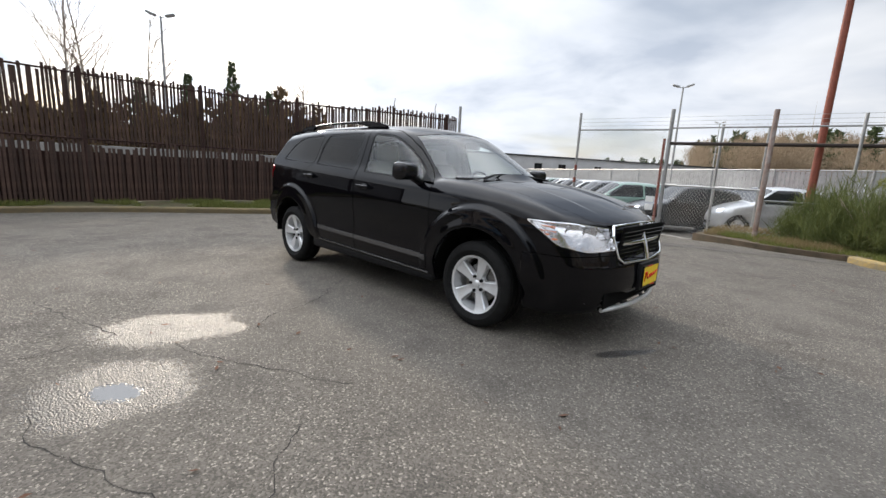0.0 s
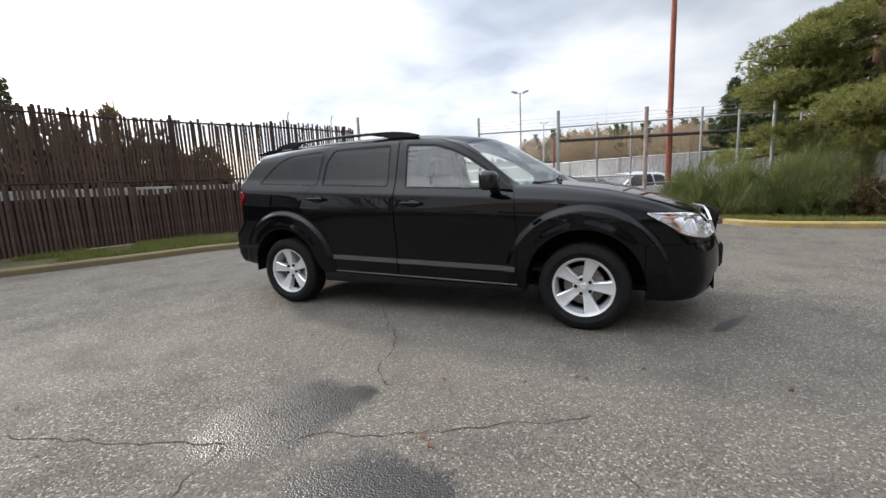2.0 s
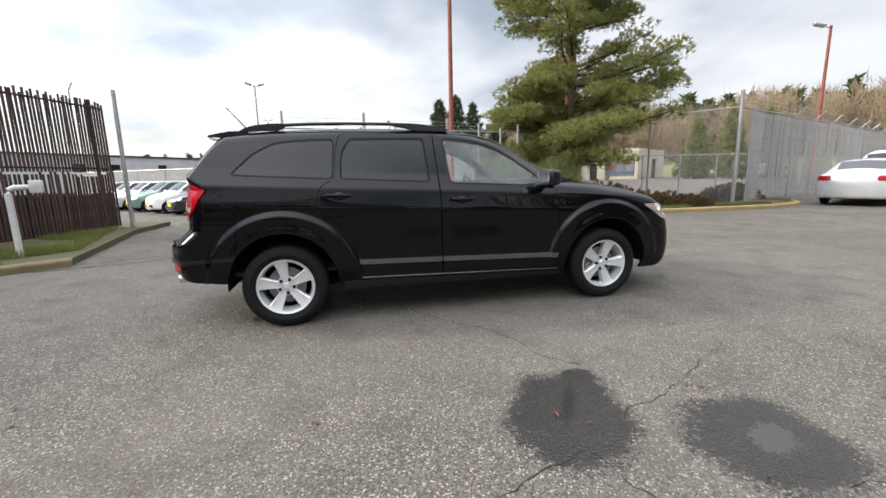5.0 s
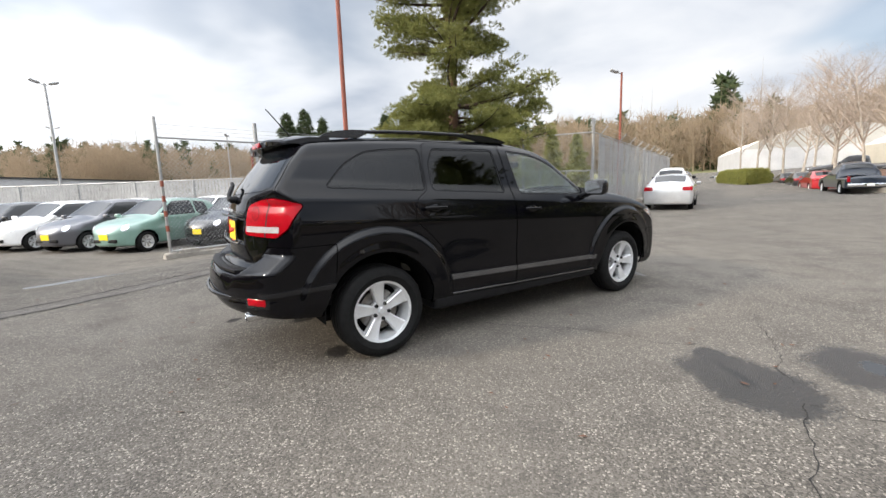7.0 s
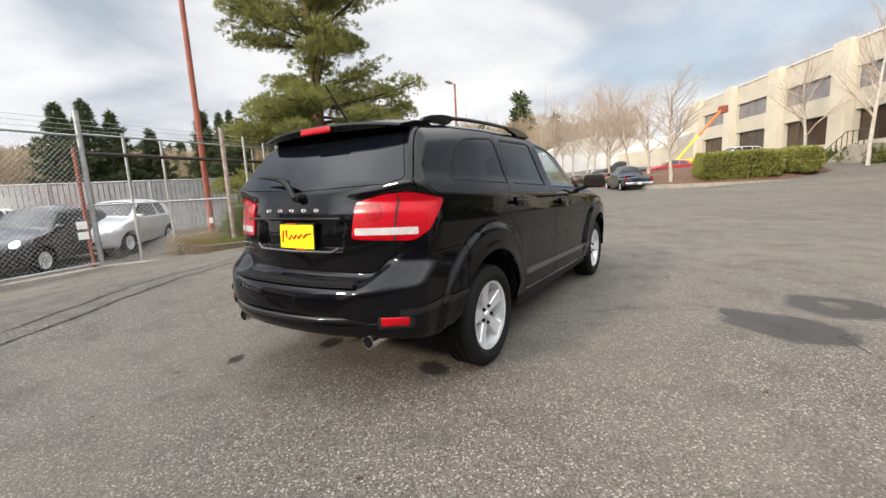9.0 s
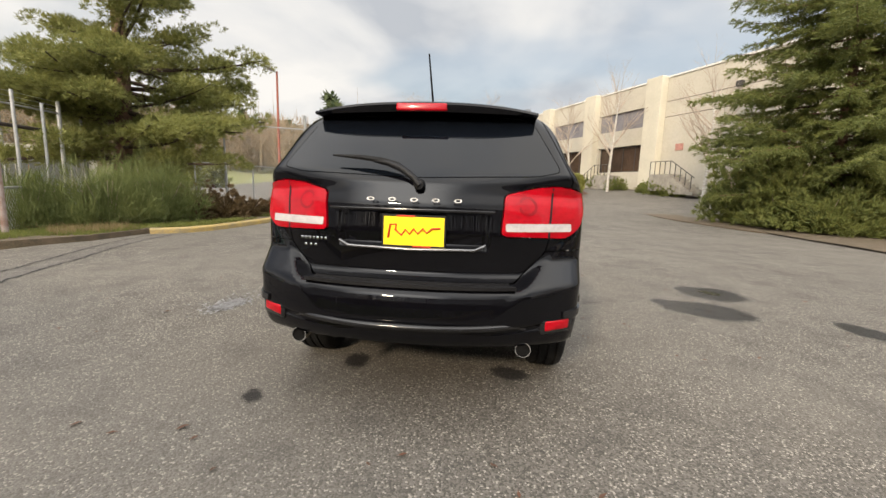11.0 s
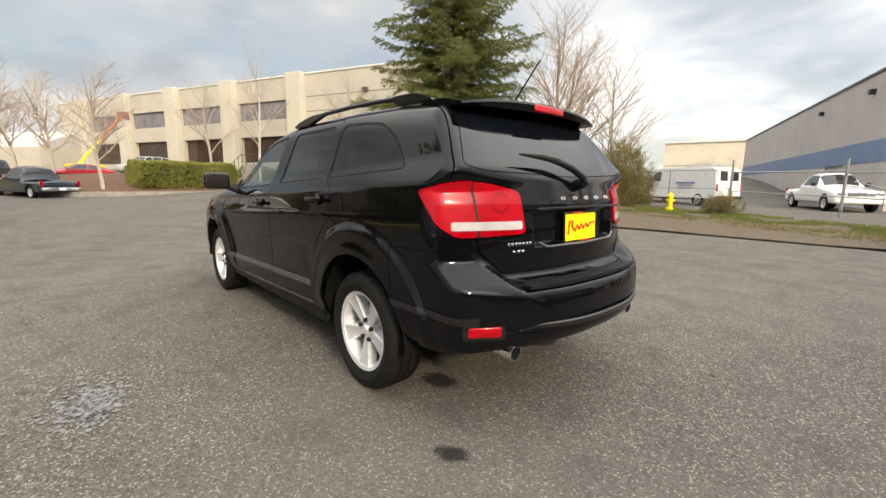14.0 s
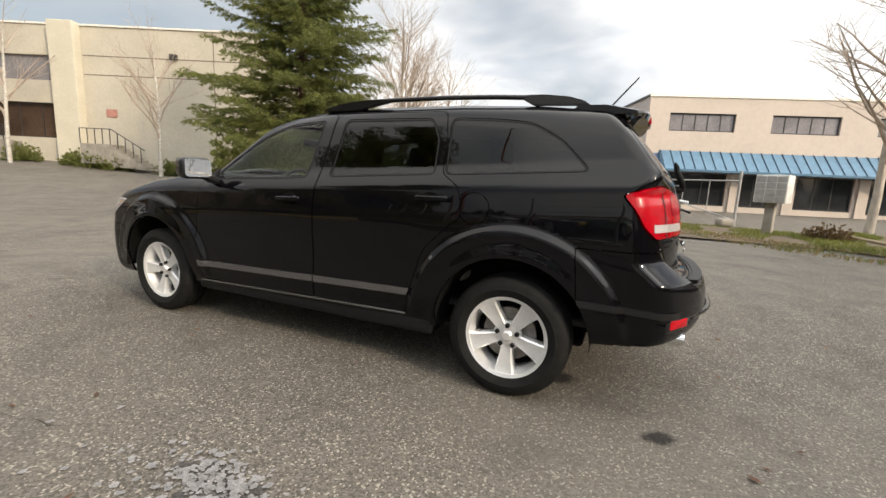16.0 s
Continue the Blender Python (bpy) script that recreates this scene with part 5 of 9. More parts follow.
KERB_S = [(24, -8.6), (18, -8.2), (15, -8.0), (11, -8.4), (9.0, -9.0), (8.0, -10.6), (7.5, -13.2), (6.2, -15.3), (4.0, -15.9), (1.8, -15.0), (-1.8, -12.9), (-4.3, -11.4), (-6.0, -9.5), (-9.0, -7.5), (-14, -5.5)]


def kerb(points, material, side, label):
    ln = [(p.x, p.y) for p in spline(points, 0.25)]
    s = side
    ob = part("kerb", ribbon(ln, [(0.0, -0.02), (0.0, 0.085), (0.02 * s, 0.11), (0.15 * s, 0.115), (0.17 * s, 0.05)][::(1 if s > 0 else -1)]), material, smooth=35)
    return tagged(ob, label, "kerb", kind="structure")


kerb(KERB_W, mat("mossy_kerb", (0.18, 0.135, 0.065), 0.9, 0, 2.5, 0.3, color2=(0.12, 0.10, 0.065), bump=0.5, bump_scale=50, world_space=True), 1, "worn mossy kerb with faded yellow paint")
kerb(KERB_E, M_kerbyellow, 1, "worn kerb with faded yellow paint")
tagged(part("soil_edge", ribbon([(p.x, p.y) for p in spline(KERB_S, 0.25)], [(-0.16, -0.006), (0.0, 0.014), (0.15, 0.035), (0.42, 0.045)]), M_soil, smooth=60), "dark ragged soil edge between asphalt and grass", "soil", kind="structure")


def verge(name, outline, material, z, label, bumps=0.0, seed=1):
    """Raised planted ground inside an outline."""
    bm = bmesh.new()
    vs = [bm.verts.new((p[0], p[1], z)) for p in outline]
    f = bm.faces.new(vs)
    if f.normal.z < 0:
        f.normal_flip()
    bmesh.ops.triangulate(bm, faces=list(bm.faces))
    for _ in range(4):
        long = [e_ for e_ in bm.edges if e_.calc_length() > 1.2]
        if not long:
            break
        bmesh.ops.subdivide_edges(bm, edges=long, cuts=1, use_grid_fill=False)
        bmesh.ops.triangulate(bm, faces=list(bm.faces))
    rim_e = [e_ for e_ in bm.edges if e_.is_boundary]
    rim_v = {v for e_ in rim_e for v in e_.verts}
    down = bmesh.ops.extrude_edge_only(bm, edges=rim_e)["geom"]
    for v in [g for g in down if isinstance(g, bmesh.types.BMVert)]:
        v.co.z = -0.6
    for v in bm.verts:
        if v not in rim_v and v.co.z > 0:
            v.co.z += bumps * noise.noise(Vector((v.co.x * 0.7, v.co.y * 0.7, seed)))
    return tagged(part(name, bm, material, smooth=70), label, "verge", kind="structure")


def inset(points, d):
    ln = spline(points, 0.5)
    out = []
    for i, p in enumerate(ln):
        t = (ln[min(i + 1, len(ln) - 1)] - ln[max(i - 1, 0)]).normalized()
        out.append((p.x - t.y * d, p.y + t.x * d))
    return out


VERGE_W = inset(KERB_W, 0.14) + [(-5.1, 3.6), (-5.7, 6.5), (-5.6, 8.2), (-9.8, 9.5), (-11.5, 2), (-11.5, -14)]
VERGE_E = inset(KERB_E, 0.14) + [(14.6, 7.6), (11.5, 9.0), (10.6, 11.5), (8.5, 14.5), (3.0, 13.0), (1.2, 9.6), (1.0, 7.4), (2.4, 6.7)]
verge("verge_west", VERGE_W, M_turf, 0.10, "strip of rough grass along the fence", 0.05, 1)
verge("verge_east", VERGE_E, M_soil, 0.10, "planted bed with soil and leaf litter", 0.08, 2)
verge("verge_south", inset(KERB_S, -0.14) + [(-14, -10), (-8.5, -13), (-4.0, -14.4), (0.5, -17.5), (3.5, -19.5), (9, -21), (16, -19.5), (24, -14)], M_soil, 0.04, "planted bed with soil and leaf litter", 0.02, 3)


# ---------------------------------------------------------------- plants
# pine limbs only: bark colour darkened for the shade inside the crown
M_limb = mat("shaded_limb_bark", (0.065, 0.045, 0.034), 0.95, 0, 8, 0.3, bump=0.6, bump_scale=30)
M_bark = mat("pine_bark", (0.13, 0.075, 0.05), 0.95, 0, 8, 0.4, bump=0.9, bump_scale=25, stretch=(1, 1, 0.25))
M_greybark = mat("grey_bark", (0.36, 0.32, 0.27), 0.9, 0, 9, 0.35, bump=0.6, bump_scale=30, stretch=(1, 1, 0.3))
M_palebark = mat("pale_birch_bark", (0.55, 0.53, 0.48), 0.8, 0, 5, 0.3, color2=(0.25, 0.22, 0.19), stretch=(1, 1, 3))
M_pine = leaf_mat("pine_needles", (0.085, 0.110, 0.030), (0.330, 0.320, 0.105))
M_fir = leaf_mat("fir_needles", (0.045, 0.072, 0.020), (0.240, 0.250, 0.075))
M_dkfir = leaf_mat("dark_conifer", (0.030, 0.052, 0.024), (0.105, 0.130, 0.055))
M_broom = leaf_mat("broom_stems", (0.065, 0.092, 0.028), (0.190, 0.205, 0.070))
M_brownbush = leaf_mat("brown_brambles", (0.075, 0.045, 0.025), (0.16, 0.11, 0.05))
M_olivebush = leaf_mat("olive_bush", (0.12, 0.11, 0.04), (0.28, 0.22, 0.10))
M_hedge = leaf_mat("hedge_leaves", (0.15, 0.165, 0.04), (0.34, 0.33, 0.10))
M_grass = leaf_mat("grass_blades", (0.075, 0.110, 0.022), (0.22, 0.22, 0.065))
M_drygrass = leaf_mat("dry_grass", (0.16, 0.12, 0.055), (0.30, 0.23, 0.12))
M_twig = mat("winter_twigs", (0.33, 0.27, 0.22), 0.9, 0, 6, 0.3)
M_woodland = leaf_mat("winter_woodland", (0.24, 0.185, 0.13), (0.40, 0.31, 0.21), 0.9)


def mesh_np(name, v, f, material, parent=None, smooth=False):
    """A mesh from numpy arrays of triangles."""
    me = bpy.data.meshes.new(name)
    v = np.asarray(v, np.float32)
    f = np.asarray(f, np.int32)
    me.vertices.add(len(v))
    me.vertices.foreach_set("co", v.ravel())
    me.loops.add(f.size)
    me.loops.foreach_set("vertex_index", f.ravel())
    me.polygons.add(len(f))
    me.polygons.foreach_set("loop_start", np.arange(0, f.size, f.shape[1], dtype=np.int32))
    me.materials.append(material)
    me.update(calc_edges=True)
    if smooth:
        me.polygons.foreach_set("use_smooth", [True] * len(me.polygons))
    ob = new(name, me)
    if parent:
        ob.parent = parent
    return ob


def tufts(pos, axis, n, length, width, spread, rng, fold=0.0):
    """At each place a tuft of n narrow blades round its axis; arrays of vertices and triangles."""
    pos, axis = np.repeat(np.asarray(pos, float), n, 0), np.repeat(np.asarray(axis, float), n, 0)
    k = len(pos)
    d = axis + rng.normal(0, spread, (k, 3))
    d /= np.maximum(np.linalg.norm(d, axis=1, keepdims=True), 1e-6)
    s = np.cross(d, rng.normal(0, 1, (k, 3)))
    s /= np.maximum(np.linalg.norm(s, axis=1, keepdims=True), 1e-6)
    ln = (length * rng.uniform(0.6, 1.15, (k, 1)))
    w = width * rng.uniform(0.7, 1.2, (k, 1))
    base = pos + rng.normal(0, length * 0.16, (k, 3))
    v = np.stack([base - s * w / 2 + d * ln * 0.15, base + d * ln, base + s * w / 2 + d * ln * 0.15, base - d * ln * 0.12], 1).reshape(-1, 3)
    i = np.arange(k)[:, None] * 4
    f = np.vstack([i + np.array([[0, 2, 1]]), i + np.array([[0, 3, 2]])])
    return v, f


def pine_tree(loc, height, seed, lean=(0, 0)):
    """A layered pine: trunk, limbs that fork, and rounded needle pads along them."""
    rng = np.random.default_rng(seed)
    t = empty("pine_tree", loc)
    tagged(t, "tall layered pine with dark green needles and bare reddish trunk", "tree")
    lx, ly = lean

    def axis_at(h):
        k = h / height
        return np.array([lx * k + 0.18 * math.sin(k * 7), ly * k + 0.15 * math.cos(k * 6) - 0.15, h])

    part("trunk", tube([tuple(axis_at(height * k / 11 - 0.1)) for k in range(12)], [0.26 * (1 - 0.078 * k) for k in range(12)], 10), M_bark, t, smooth=60)
    pads, pax = [], []
    # reach of the crown by height: a wide skirt, a gap that shows the trunk, then broken tiers
    reach = table((1.0, 1.7, 3.0, 4.3, 5.0, 5.5, 6.2, 7.4, 9.0, 11.0, 13.5), (2.0, 3.6, 3.8, 3.6, 2.8, 1.5, 3.2, 3.5, 3.1, 2.5, 0.9), 0.25)
    tiers = [1.7, 2.3, 2.9, 3.5, 4.1, 4.7, 6.4, 7.1, 7.9, 8.8, 9.7, 10.6, 11.5, 12.4]
    for i in range(132):
        h = min(height - 0.4, tiers[i % 14] + rng.normal(0, 0.24))
        a = i * 2.399 + rng.uniform(-0.4, 0.4)
        ln = float(reach(h)) * rng.uniform(0.58, 1.10) * (0.80 + 0.26 * abs(math.sin(a)))
        c = axis_at(h)
        up = rng.uniform(-0.02, 0.42)
        pts = []
        for k in range(6):
            s = k / 5
            rise_ = up * s + 0.12 * s * s - 0.30 * s * (1 if h < 4.5 else 0.35)
            pts.append(c + np.array([math.cos(a + 0.3 * s * math.sin(i)) * ln * s, math.sin(a + 0.3 * s * math.sin(i)) * ln * s, ln * rise_]))
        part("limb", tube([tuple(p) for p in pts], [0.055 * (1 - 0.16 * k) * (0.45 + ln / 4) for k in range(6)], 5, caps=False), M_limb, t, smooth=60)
        for k in range(int(6 + ln * 4.8)):
            s = 0.22 + 0.78 * rng.random() ** 0.75
            q = s * 5
            j = min(4, int(q))
            p = pts[j] + (pts[j + 1] - pts[j]) * (q - j)
            sd = rng.uniform(-1, 1) * (0.15 + 0.50 * s) * min(1.2, ln / 2.2)
            pads.append(p + np.array([-math.sin(a) * sd, math.cos(a) * sd, rng.uniform(-0.10, 0.20)]))
            pax.append((math.cos(a), math.sin(a)))
    pos, ax = [], []
    # each pad is a rounded cushion of needle tufts, flat below
    for p, d in zip(pads, pax):
        r = rng.uniform(0.24, 0.52)
        n = int(32 * (r / 0.40) ** 2)
        u = rng.normal(0, 1, (n, 3))
        u /= np.linalg.norm(u, axis=1, keepdims=True)
        u[:, 2] = np.abs(u[:, 2]) - 0.35
        pos.append(p + u * np.array([r, r, r * 0.8]) * rng.uniform(0.78, 1.0, (n, 1)))
        ax.append(u + np.array([d[0] * 0.25, d[1] * 0.25, 0.35]))
    v, f = tufts(np.vstack(pos), np.vstack(ax), 8, 0.12, 0.020, 0.55, rng)
    mesh_np("crown", v, f, M_pine, t)
    return t


def fir_tree(loc, height, radius, seed, density=1.0, name="fir_tree", material=None, label="broad dark green fir tree with drooping boughs"):
    """A fir: whorls of drooping boughs with flat sprays."""
    rng = np.random.default_rng(seed)
    t = empty(name, loc)
    tagged(t, label, "tree")
    part("trunk", tube([(0, 0, height * k / 6 - 0.1) for k in range(7)], [0.20 * (1.02 - k / 6.1) for k in range(7)], 8), M_bark, t, smooth=60)
    limbs, pos, ax = [], [], []
    near = density > 0.8
    nb = int(200 * density) if near else 84
    for i in range(nb):
        rel = 0.04 + 0.95 * (i / nb)
        h = height * rel
        a = i * 2.399 + rng.uniform(-0.3, 0.3)
        ln = radius * ((1 - rel ** 1.6) ** 0.8 if near else (1 - rel) ** 1.0) * (0.72 + 0.28 * min(1, rel * 5)) * rng.uniform(0.45, 1.15) + 0.15
        dip = rng.uniform(0.18, 0.46)
        pts = []
        for k in range(5):
            s = k / 4
            pts.append(np.array([math.cos(a) * ln * s, math.sin(a) * ln * s, h + ln * (0.12 * s - dip * s * s + 0.26 * s ** 3)]))
        lt = tube([tuple(p) for p in pts], [0.035 * (1 - 0.2 * k) for k in range(5)], 4, caps=False)
        if density > 0.8:
            part("limb", lt, M_bark, t, smooth=60)
        else:
            limbs.append(lt)
        if near:
            # side twigs in a flat, drooping spray, each set with needles to its tip
            m_ = int(8 + ln * 9)
            for k in range(m_):
                s = 0.10 + 0.90 * (k + rng.random()) / m_
                q = s * 4
                j = min(3, int(q))
                p = pts[j] + (pts[j + 1] - pts[j]) * (q - j)
                sg = 1 if k % 2 else -1
                d = np.array([math.cos(a) * 0.75 - math.sin(a) * sg * 0.75, math.sin(a) * 0.75 + math.cos(a) * sg * 0.75, rng.uniform(-0.55, 0.10)])
                tw = (0.30 + 0.30 * ln * (1 - s)) * rng.uniform(0.5, 1.1)
                for w in range(max(3, int(tw / 0.085))):
                    pos.append(p + d * (0.04 + 0.085 * w) + np.array([0, 0, -0.10 * (0.085 * w / max(tw, 0.1)) ** 2]) + rng.normal(0, 0.018, 3))
                    ax.append(d)
        for k in range(0 if near else int(5 + ln * 9)):
            s = 0.12 + 0.88 * rng.random() ** 0.75
            q = s * 4
            j = min(3, int(q))
            p = pts[j] + (pts[j + 1] - pts[j]) * (q - j)
            sd = rng.normal(0, 0.24) * min(1.3, ln) * (1.1 - 0.6 * s)
            p = p + np.array([-math.sin(a) * sd, math.cos(a) * sd, -abs(sd) * 0.3 + rng.normal(0, 0.11)])
            pos.append(p)
            sg = 1 if sd > 0 else -1
            ax.append((math.cos(a) * 0.8 - math.sin(a) * sg * 0.6, math.sin(a) * 0.8 + math.cos(a) * sg * 0.6, rng.uniform(-0.45, 0.35)))
    if limbs:
        tagged(part("limb_cluster", merged(*limbs), M_bark, t, smooth=60), kind="stuff")
    v, f = tufts(pos, ax, 9, 0.16, 0.026, 0.5, rng) if near else tufts(pos, ax, 8, 0.50, 0.11, 0.55, rng)
    mesh_np("crown", v, f, material or M_fir, t)
    return t


def bare_branches(rng, height, spread, levels, forks, start_r, crown_from=0.25):
    """Tubes of a leafless tree: the trunk, and all the rest."""
    trunk, rest = [], []

    def grow(p, d, ln, r, lev):
        pts, rad = [p], [r]
        q, dd = p.copy(), d.copy()
        n = 4 if lev else 7
        for k in range(n):
            dd = dd + rng.normal(0, 0.10 if lev else 0.035, 3) + np.array([0, 0, 0.05 if lev else 0.0])
            dd /= np.linalg.norm(dd)
            q = q + dd * ln / n
            pts.append(q.copy()); rad.append(r * (1 - 0.72 * (k + 1) / n))
        (trunk if lev == 0 else rest).append(tube([tuple(x) for x in pts], rad, 6 if lev == 0 else (4 if lev == 1 else 3), caps=False))
        if lev >= levels:
            return
        for k in range(forks[lev]):
            s = (crown_from if lev == 0 else 0.2) + (0.97 - (crown_from if lev == 0 else 0.2)) * (k + rng.random()) / forks[lev]
            j = min(n - 1, int(s * n))
            b = pts[j] + (pts[j + 1] - pts[j]) * (s * n - j)
            a = rng.uniform(0, 6.28)
            out = np.array([math.cos(a), math.sin(a), 0.0])
            nd = dd * (0.75 if lev == 0 else 0.9) + out * spread
            nd /= np.linalg.norm(nd)
            grow(b, nd, ln * (0.50 if lev == 0 else 0.55) * (1.15 - 0.55 * s) * rng.uniform(0.75, 1.2), max(0.0035, r * (1 - 0.7 * s) * 0.55), lev + 1)

    grow(np.zeros(3), np.array([0, 0, 1.0]), height, start_r, 0)
    return merged(*trunk), merged(*rest)


def bare_tree(loc, height, seed, bark, label, spread=0.75, forks=(22, 7, 5), levels=3, r=0.13, crown_from=0.22, name="bare_tree"):
    rng = np.random.default_rng(seed)
    t = empty(name, loc, rng.uniform(0, 360))
    tagged(t, label, "tree")
    a, b = bare_branches(rng, height, spread, levels, forks, r, crown_from)
    part("trunk", a, bark, t, smooth=60)
    tagged(part("twig_crown", b, M_twig, t), kind="stuff")
    return t


def shrub(name, loc, sx, sy, h, material, seed, label, n=900, blade=0.16, width=0.02, per=14, upright=0.6, stems=10):
    """A bush: stems and many small tufts in an uneven dome."""
    rng = np.random.default_rng(seed)
    t = empty(name, loc)
    tagged(t, label, "bush")
    st = []
    for k in range(stems):
        a = rng.uniform(0, 6.28)
        st.append(tube([(0.1 * math.cos(a), 0.1 * math.sin(a), -0.03), (sx * 0.35 * math.cos(a), sy * 0.35 * math.sin(a), h * 0.5), (sx * 0.6 * math.cos(a), sy * 0.6 * math.sin(a), h * 0.85)], [0.02, 0.012, 0.005], 4, caps=False))
    part("stem_clump", merged(*st), M_twig, t)
    lump = rng.uniform(0, 6.28, 6)
    u = rng.normal(0, 1, (n, 3))
    u /= np.linalg.norm(u, axis=1, keepdims=True)
    u[:, 2] = np.abs(u[:, 2])
    az = np.arctan2(u[:, 1], u[:, 0])
    rr = (rng.random(n) ** 0.45) * (1 + 0.16 * np.sin(3 * az + lump[0]) + 0.12 * np.sin(5 * az + lump[1]) + 0.13 * np.sin(7 * u[:, 2] + 4 * az + lump[2]))
    p = u * rr[:, None] * np.array([sx, sy, h])
    p[:, 2] = np.maximum(p[:, 2], 0.03)
    ax = u * (1 - upright) + np.array([0, 0, upright])
    v, f = tufts(p, ax, per, blade, width, 0.45, rng)
    mesh_np("foliage", v, f, material, t)
    return t


def grass_strip(name, outline, count, h, material, label, z=0.10, width=0.008, seed=1):
    """Blades scattered inside a plan outline."""
    rng = np.random.default_rng(seed)
    o = np.array(outline)
    lo, hi = o.min(0), o.max(0)
    p = rng.uniform(lo, hi, (count * 4, 2))
    keep = inside_poly(p[:, 0], p[:, 1], [tuple(q) for q in outline]) < 0
    p = p[keep][:count]
    g = np.array([noise.noise(Vector((x_ * 0.8, y_ * 0.8, seed))) for x_, y_ in p])
    p = p[g > -0.12]
    pos = np.column_stack([p, np.full(len(p), z - 0.02)])
    v, f = tufts(pos, np.tile((0, 0, 1.0), (len(p), 1)), 7, h, width, 0.35, rng)
    return tagged(mesh_np(name, v, f, material), label, "grass", kind="stuff")


# ---------------------------------------------------------------- fences and poles
M_slat = mat("brown_slat", (0.058, 0.033, 0.025), 0.75, 0, 4, 0.35, bump=0.2, bump_scale=60, per_object=0.3)
M_screen = mat("brown_screen", (0.042, 0.021, 0.017), 0.9, 0, 1.5, 0.35, bump=0.4, bump_scale=25)
M_galv = mat("galvanised_pipe", (0.36, 0.36, 0.355), 0.45, 0.6, 10, 0.2)
M_rusty = mat("rusty_pipe", (0.20, 0.11, 0.08), 0.7, 0.2, 8, 0.4, color2=(0.36, 0.33, 0.31))
M_redpole = mat("rust_red_paint", (0.22, 0.062, 0.038), 0.65, 0, 3, 0.3, bump=0.15, bump_scale=30)
M_wire = mat("chain_link_wire", (0.42, 0.43, 0.43), 0.5, 0.6, 10, 0.2)
M_lightpaint = mat("pale_grey_paint", (0.52, 0.52, 0.50), 0.6, 0, 5, 0.2)
M_whiteslat = mat("pale_slat", (0.30, 0.30, 0.295), 0.6, 0, 5, 0.2)
M_sign = mat("white_sign", (0.75, 0.75, 0.73), 0.5, 0, 5, 0.1)
M_darkbeam = mat("dark_timber_beam", (0.045, 0.035, 0.03), 0.85, 0, 5, 0.3)
M_glassdark = mat("dark_window", (0.02, 0.022, 0.025), 0.06, 0, 2, 0.3, spec=0.6)


def fence_path(points, step):
    """Places and headings evenly along a plan line."""
    ln = spline(points, 0.1)
    out, acc, nxt = [], 0.0, 0.0
    for i in range(len(ln) - 1):
        seg = (ln[i + 1] - ln[i]).length
        while nxt <= acc + seg:
            p = ln[i] + (ln[i + 1] - ln[i]) * ((nxt - acc) / seg)
            d = (ln[i + 1] - ln[i]).normalized()
            out.append((p.x, p.y, math.degrees(math.atan2(d.y, d.x)), nxt))
            nxt += step
        acc += seg
    return out


# tall brown fence: posts, rails, slats in two tiers, a solid screen behind
BROWN = [(-8.75, -9.0), (-8.8, -6.0), (-8.85, -3.0), (-8.85, 0.0), (-8.35, 2.2), (-7.60, 4.0), (-6.98, 5.4), (-6.40, 7.4)]
brown = empty("slatted_fence")
tagged(brown, "tall brown slatted fence with uneven slat tops and a solid screen", "fence")
q = random.Random(77)
pts = fence_path(BROWN, 2.35)
post = None
for px, py, a, s in pts:
    if post is None:
        post = part("fence_post", lathe([(0.0, 2.98), (0.035, 2.96), (0.04, 2.9), (0.04, 0.0)], 10, "Z"), M_screen, brown, smooth=40)
        post.matrix_basis = pose(px, py, 0.05)
    else:
        share(post, "fence_post", brown, pose(px, py, 0.05))
for z in (0.30, 1.50, 2.86):
    ln = [(x_, y_, z) for x_, y_, a, s in fence_path(BROWN, 0.6)]
    part("fence_rail", tube(ln, 0.022, 6), M_screen, brown, smooth=40)
# slat meshes of a few lengths, shared
slat_mesh = {}


def slat(length, tier, parent, px, py, a, z0, tilt):
    key = (round(length * 20), tier)
    if key not in slat_mesh:
        L = key[0] / 20
        bm = box(0.054, 0.012, L, 0.004, 1, (0, 0, L / 2))
        slat_mesh[key] = part("slat", bm, M_slat, parent)
        slat_mesh[key].matrix_basis = pose(px, py, z0, 0, tilt, a)
    else:
        share(slat_mesh[key], "slat", parent, pose(px, py, z0, 0, tilt, a))


rest_v, rest_f = [], []


def slat_rest(length, px, py, a, z0):
    c, s = math.cos(radians(a)), math.sin(radians(a))
    o = len(rest_v)
    for z in (z0, z0 + length):
        for u, w in ((-0.027, -0.006), (0.027, -0.006), (0.027, 0.006), (-0.027, 0.006)):
            rest_v.append((px + c * u - s * w, py + s * u + c * w, z))
    rest_f.extend([(o + i, o + (i + 1) % 4, o + 4 + (i + 1) % 4, o + 4 + i) for i in range(4)] + [(o + 4, o + 5, o + 6, o + 7)])


places = fence_path(BROWN, 0.076)
used = 0
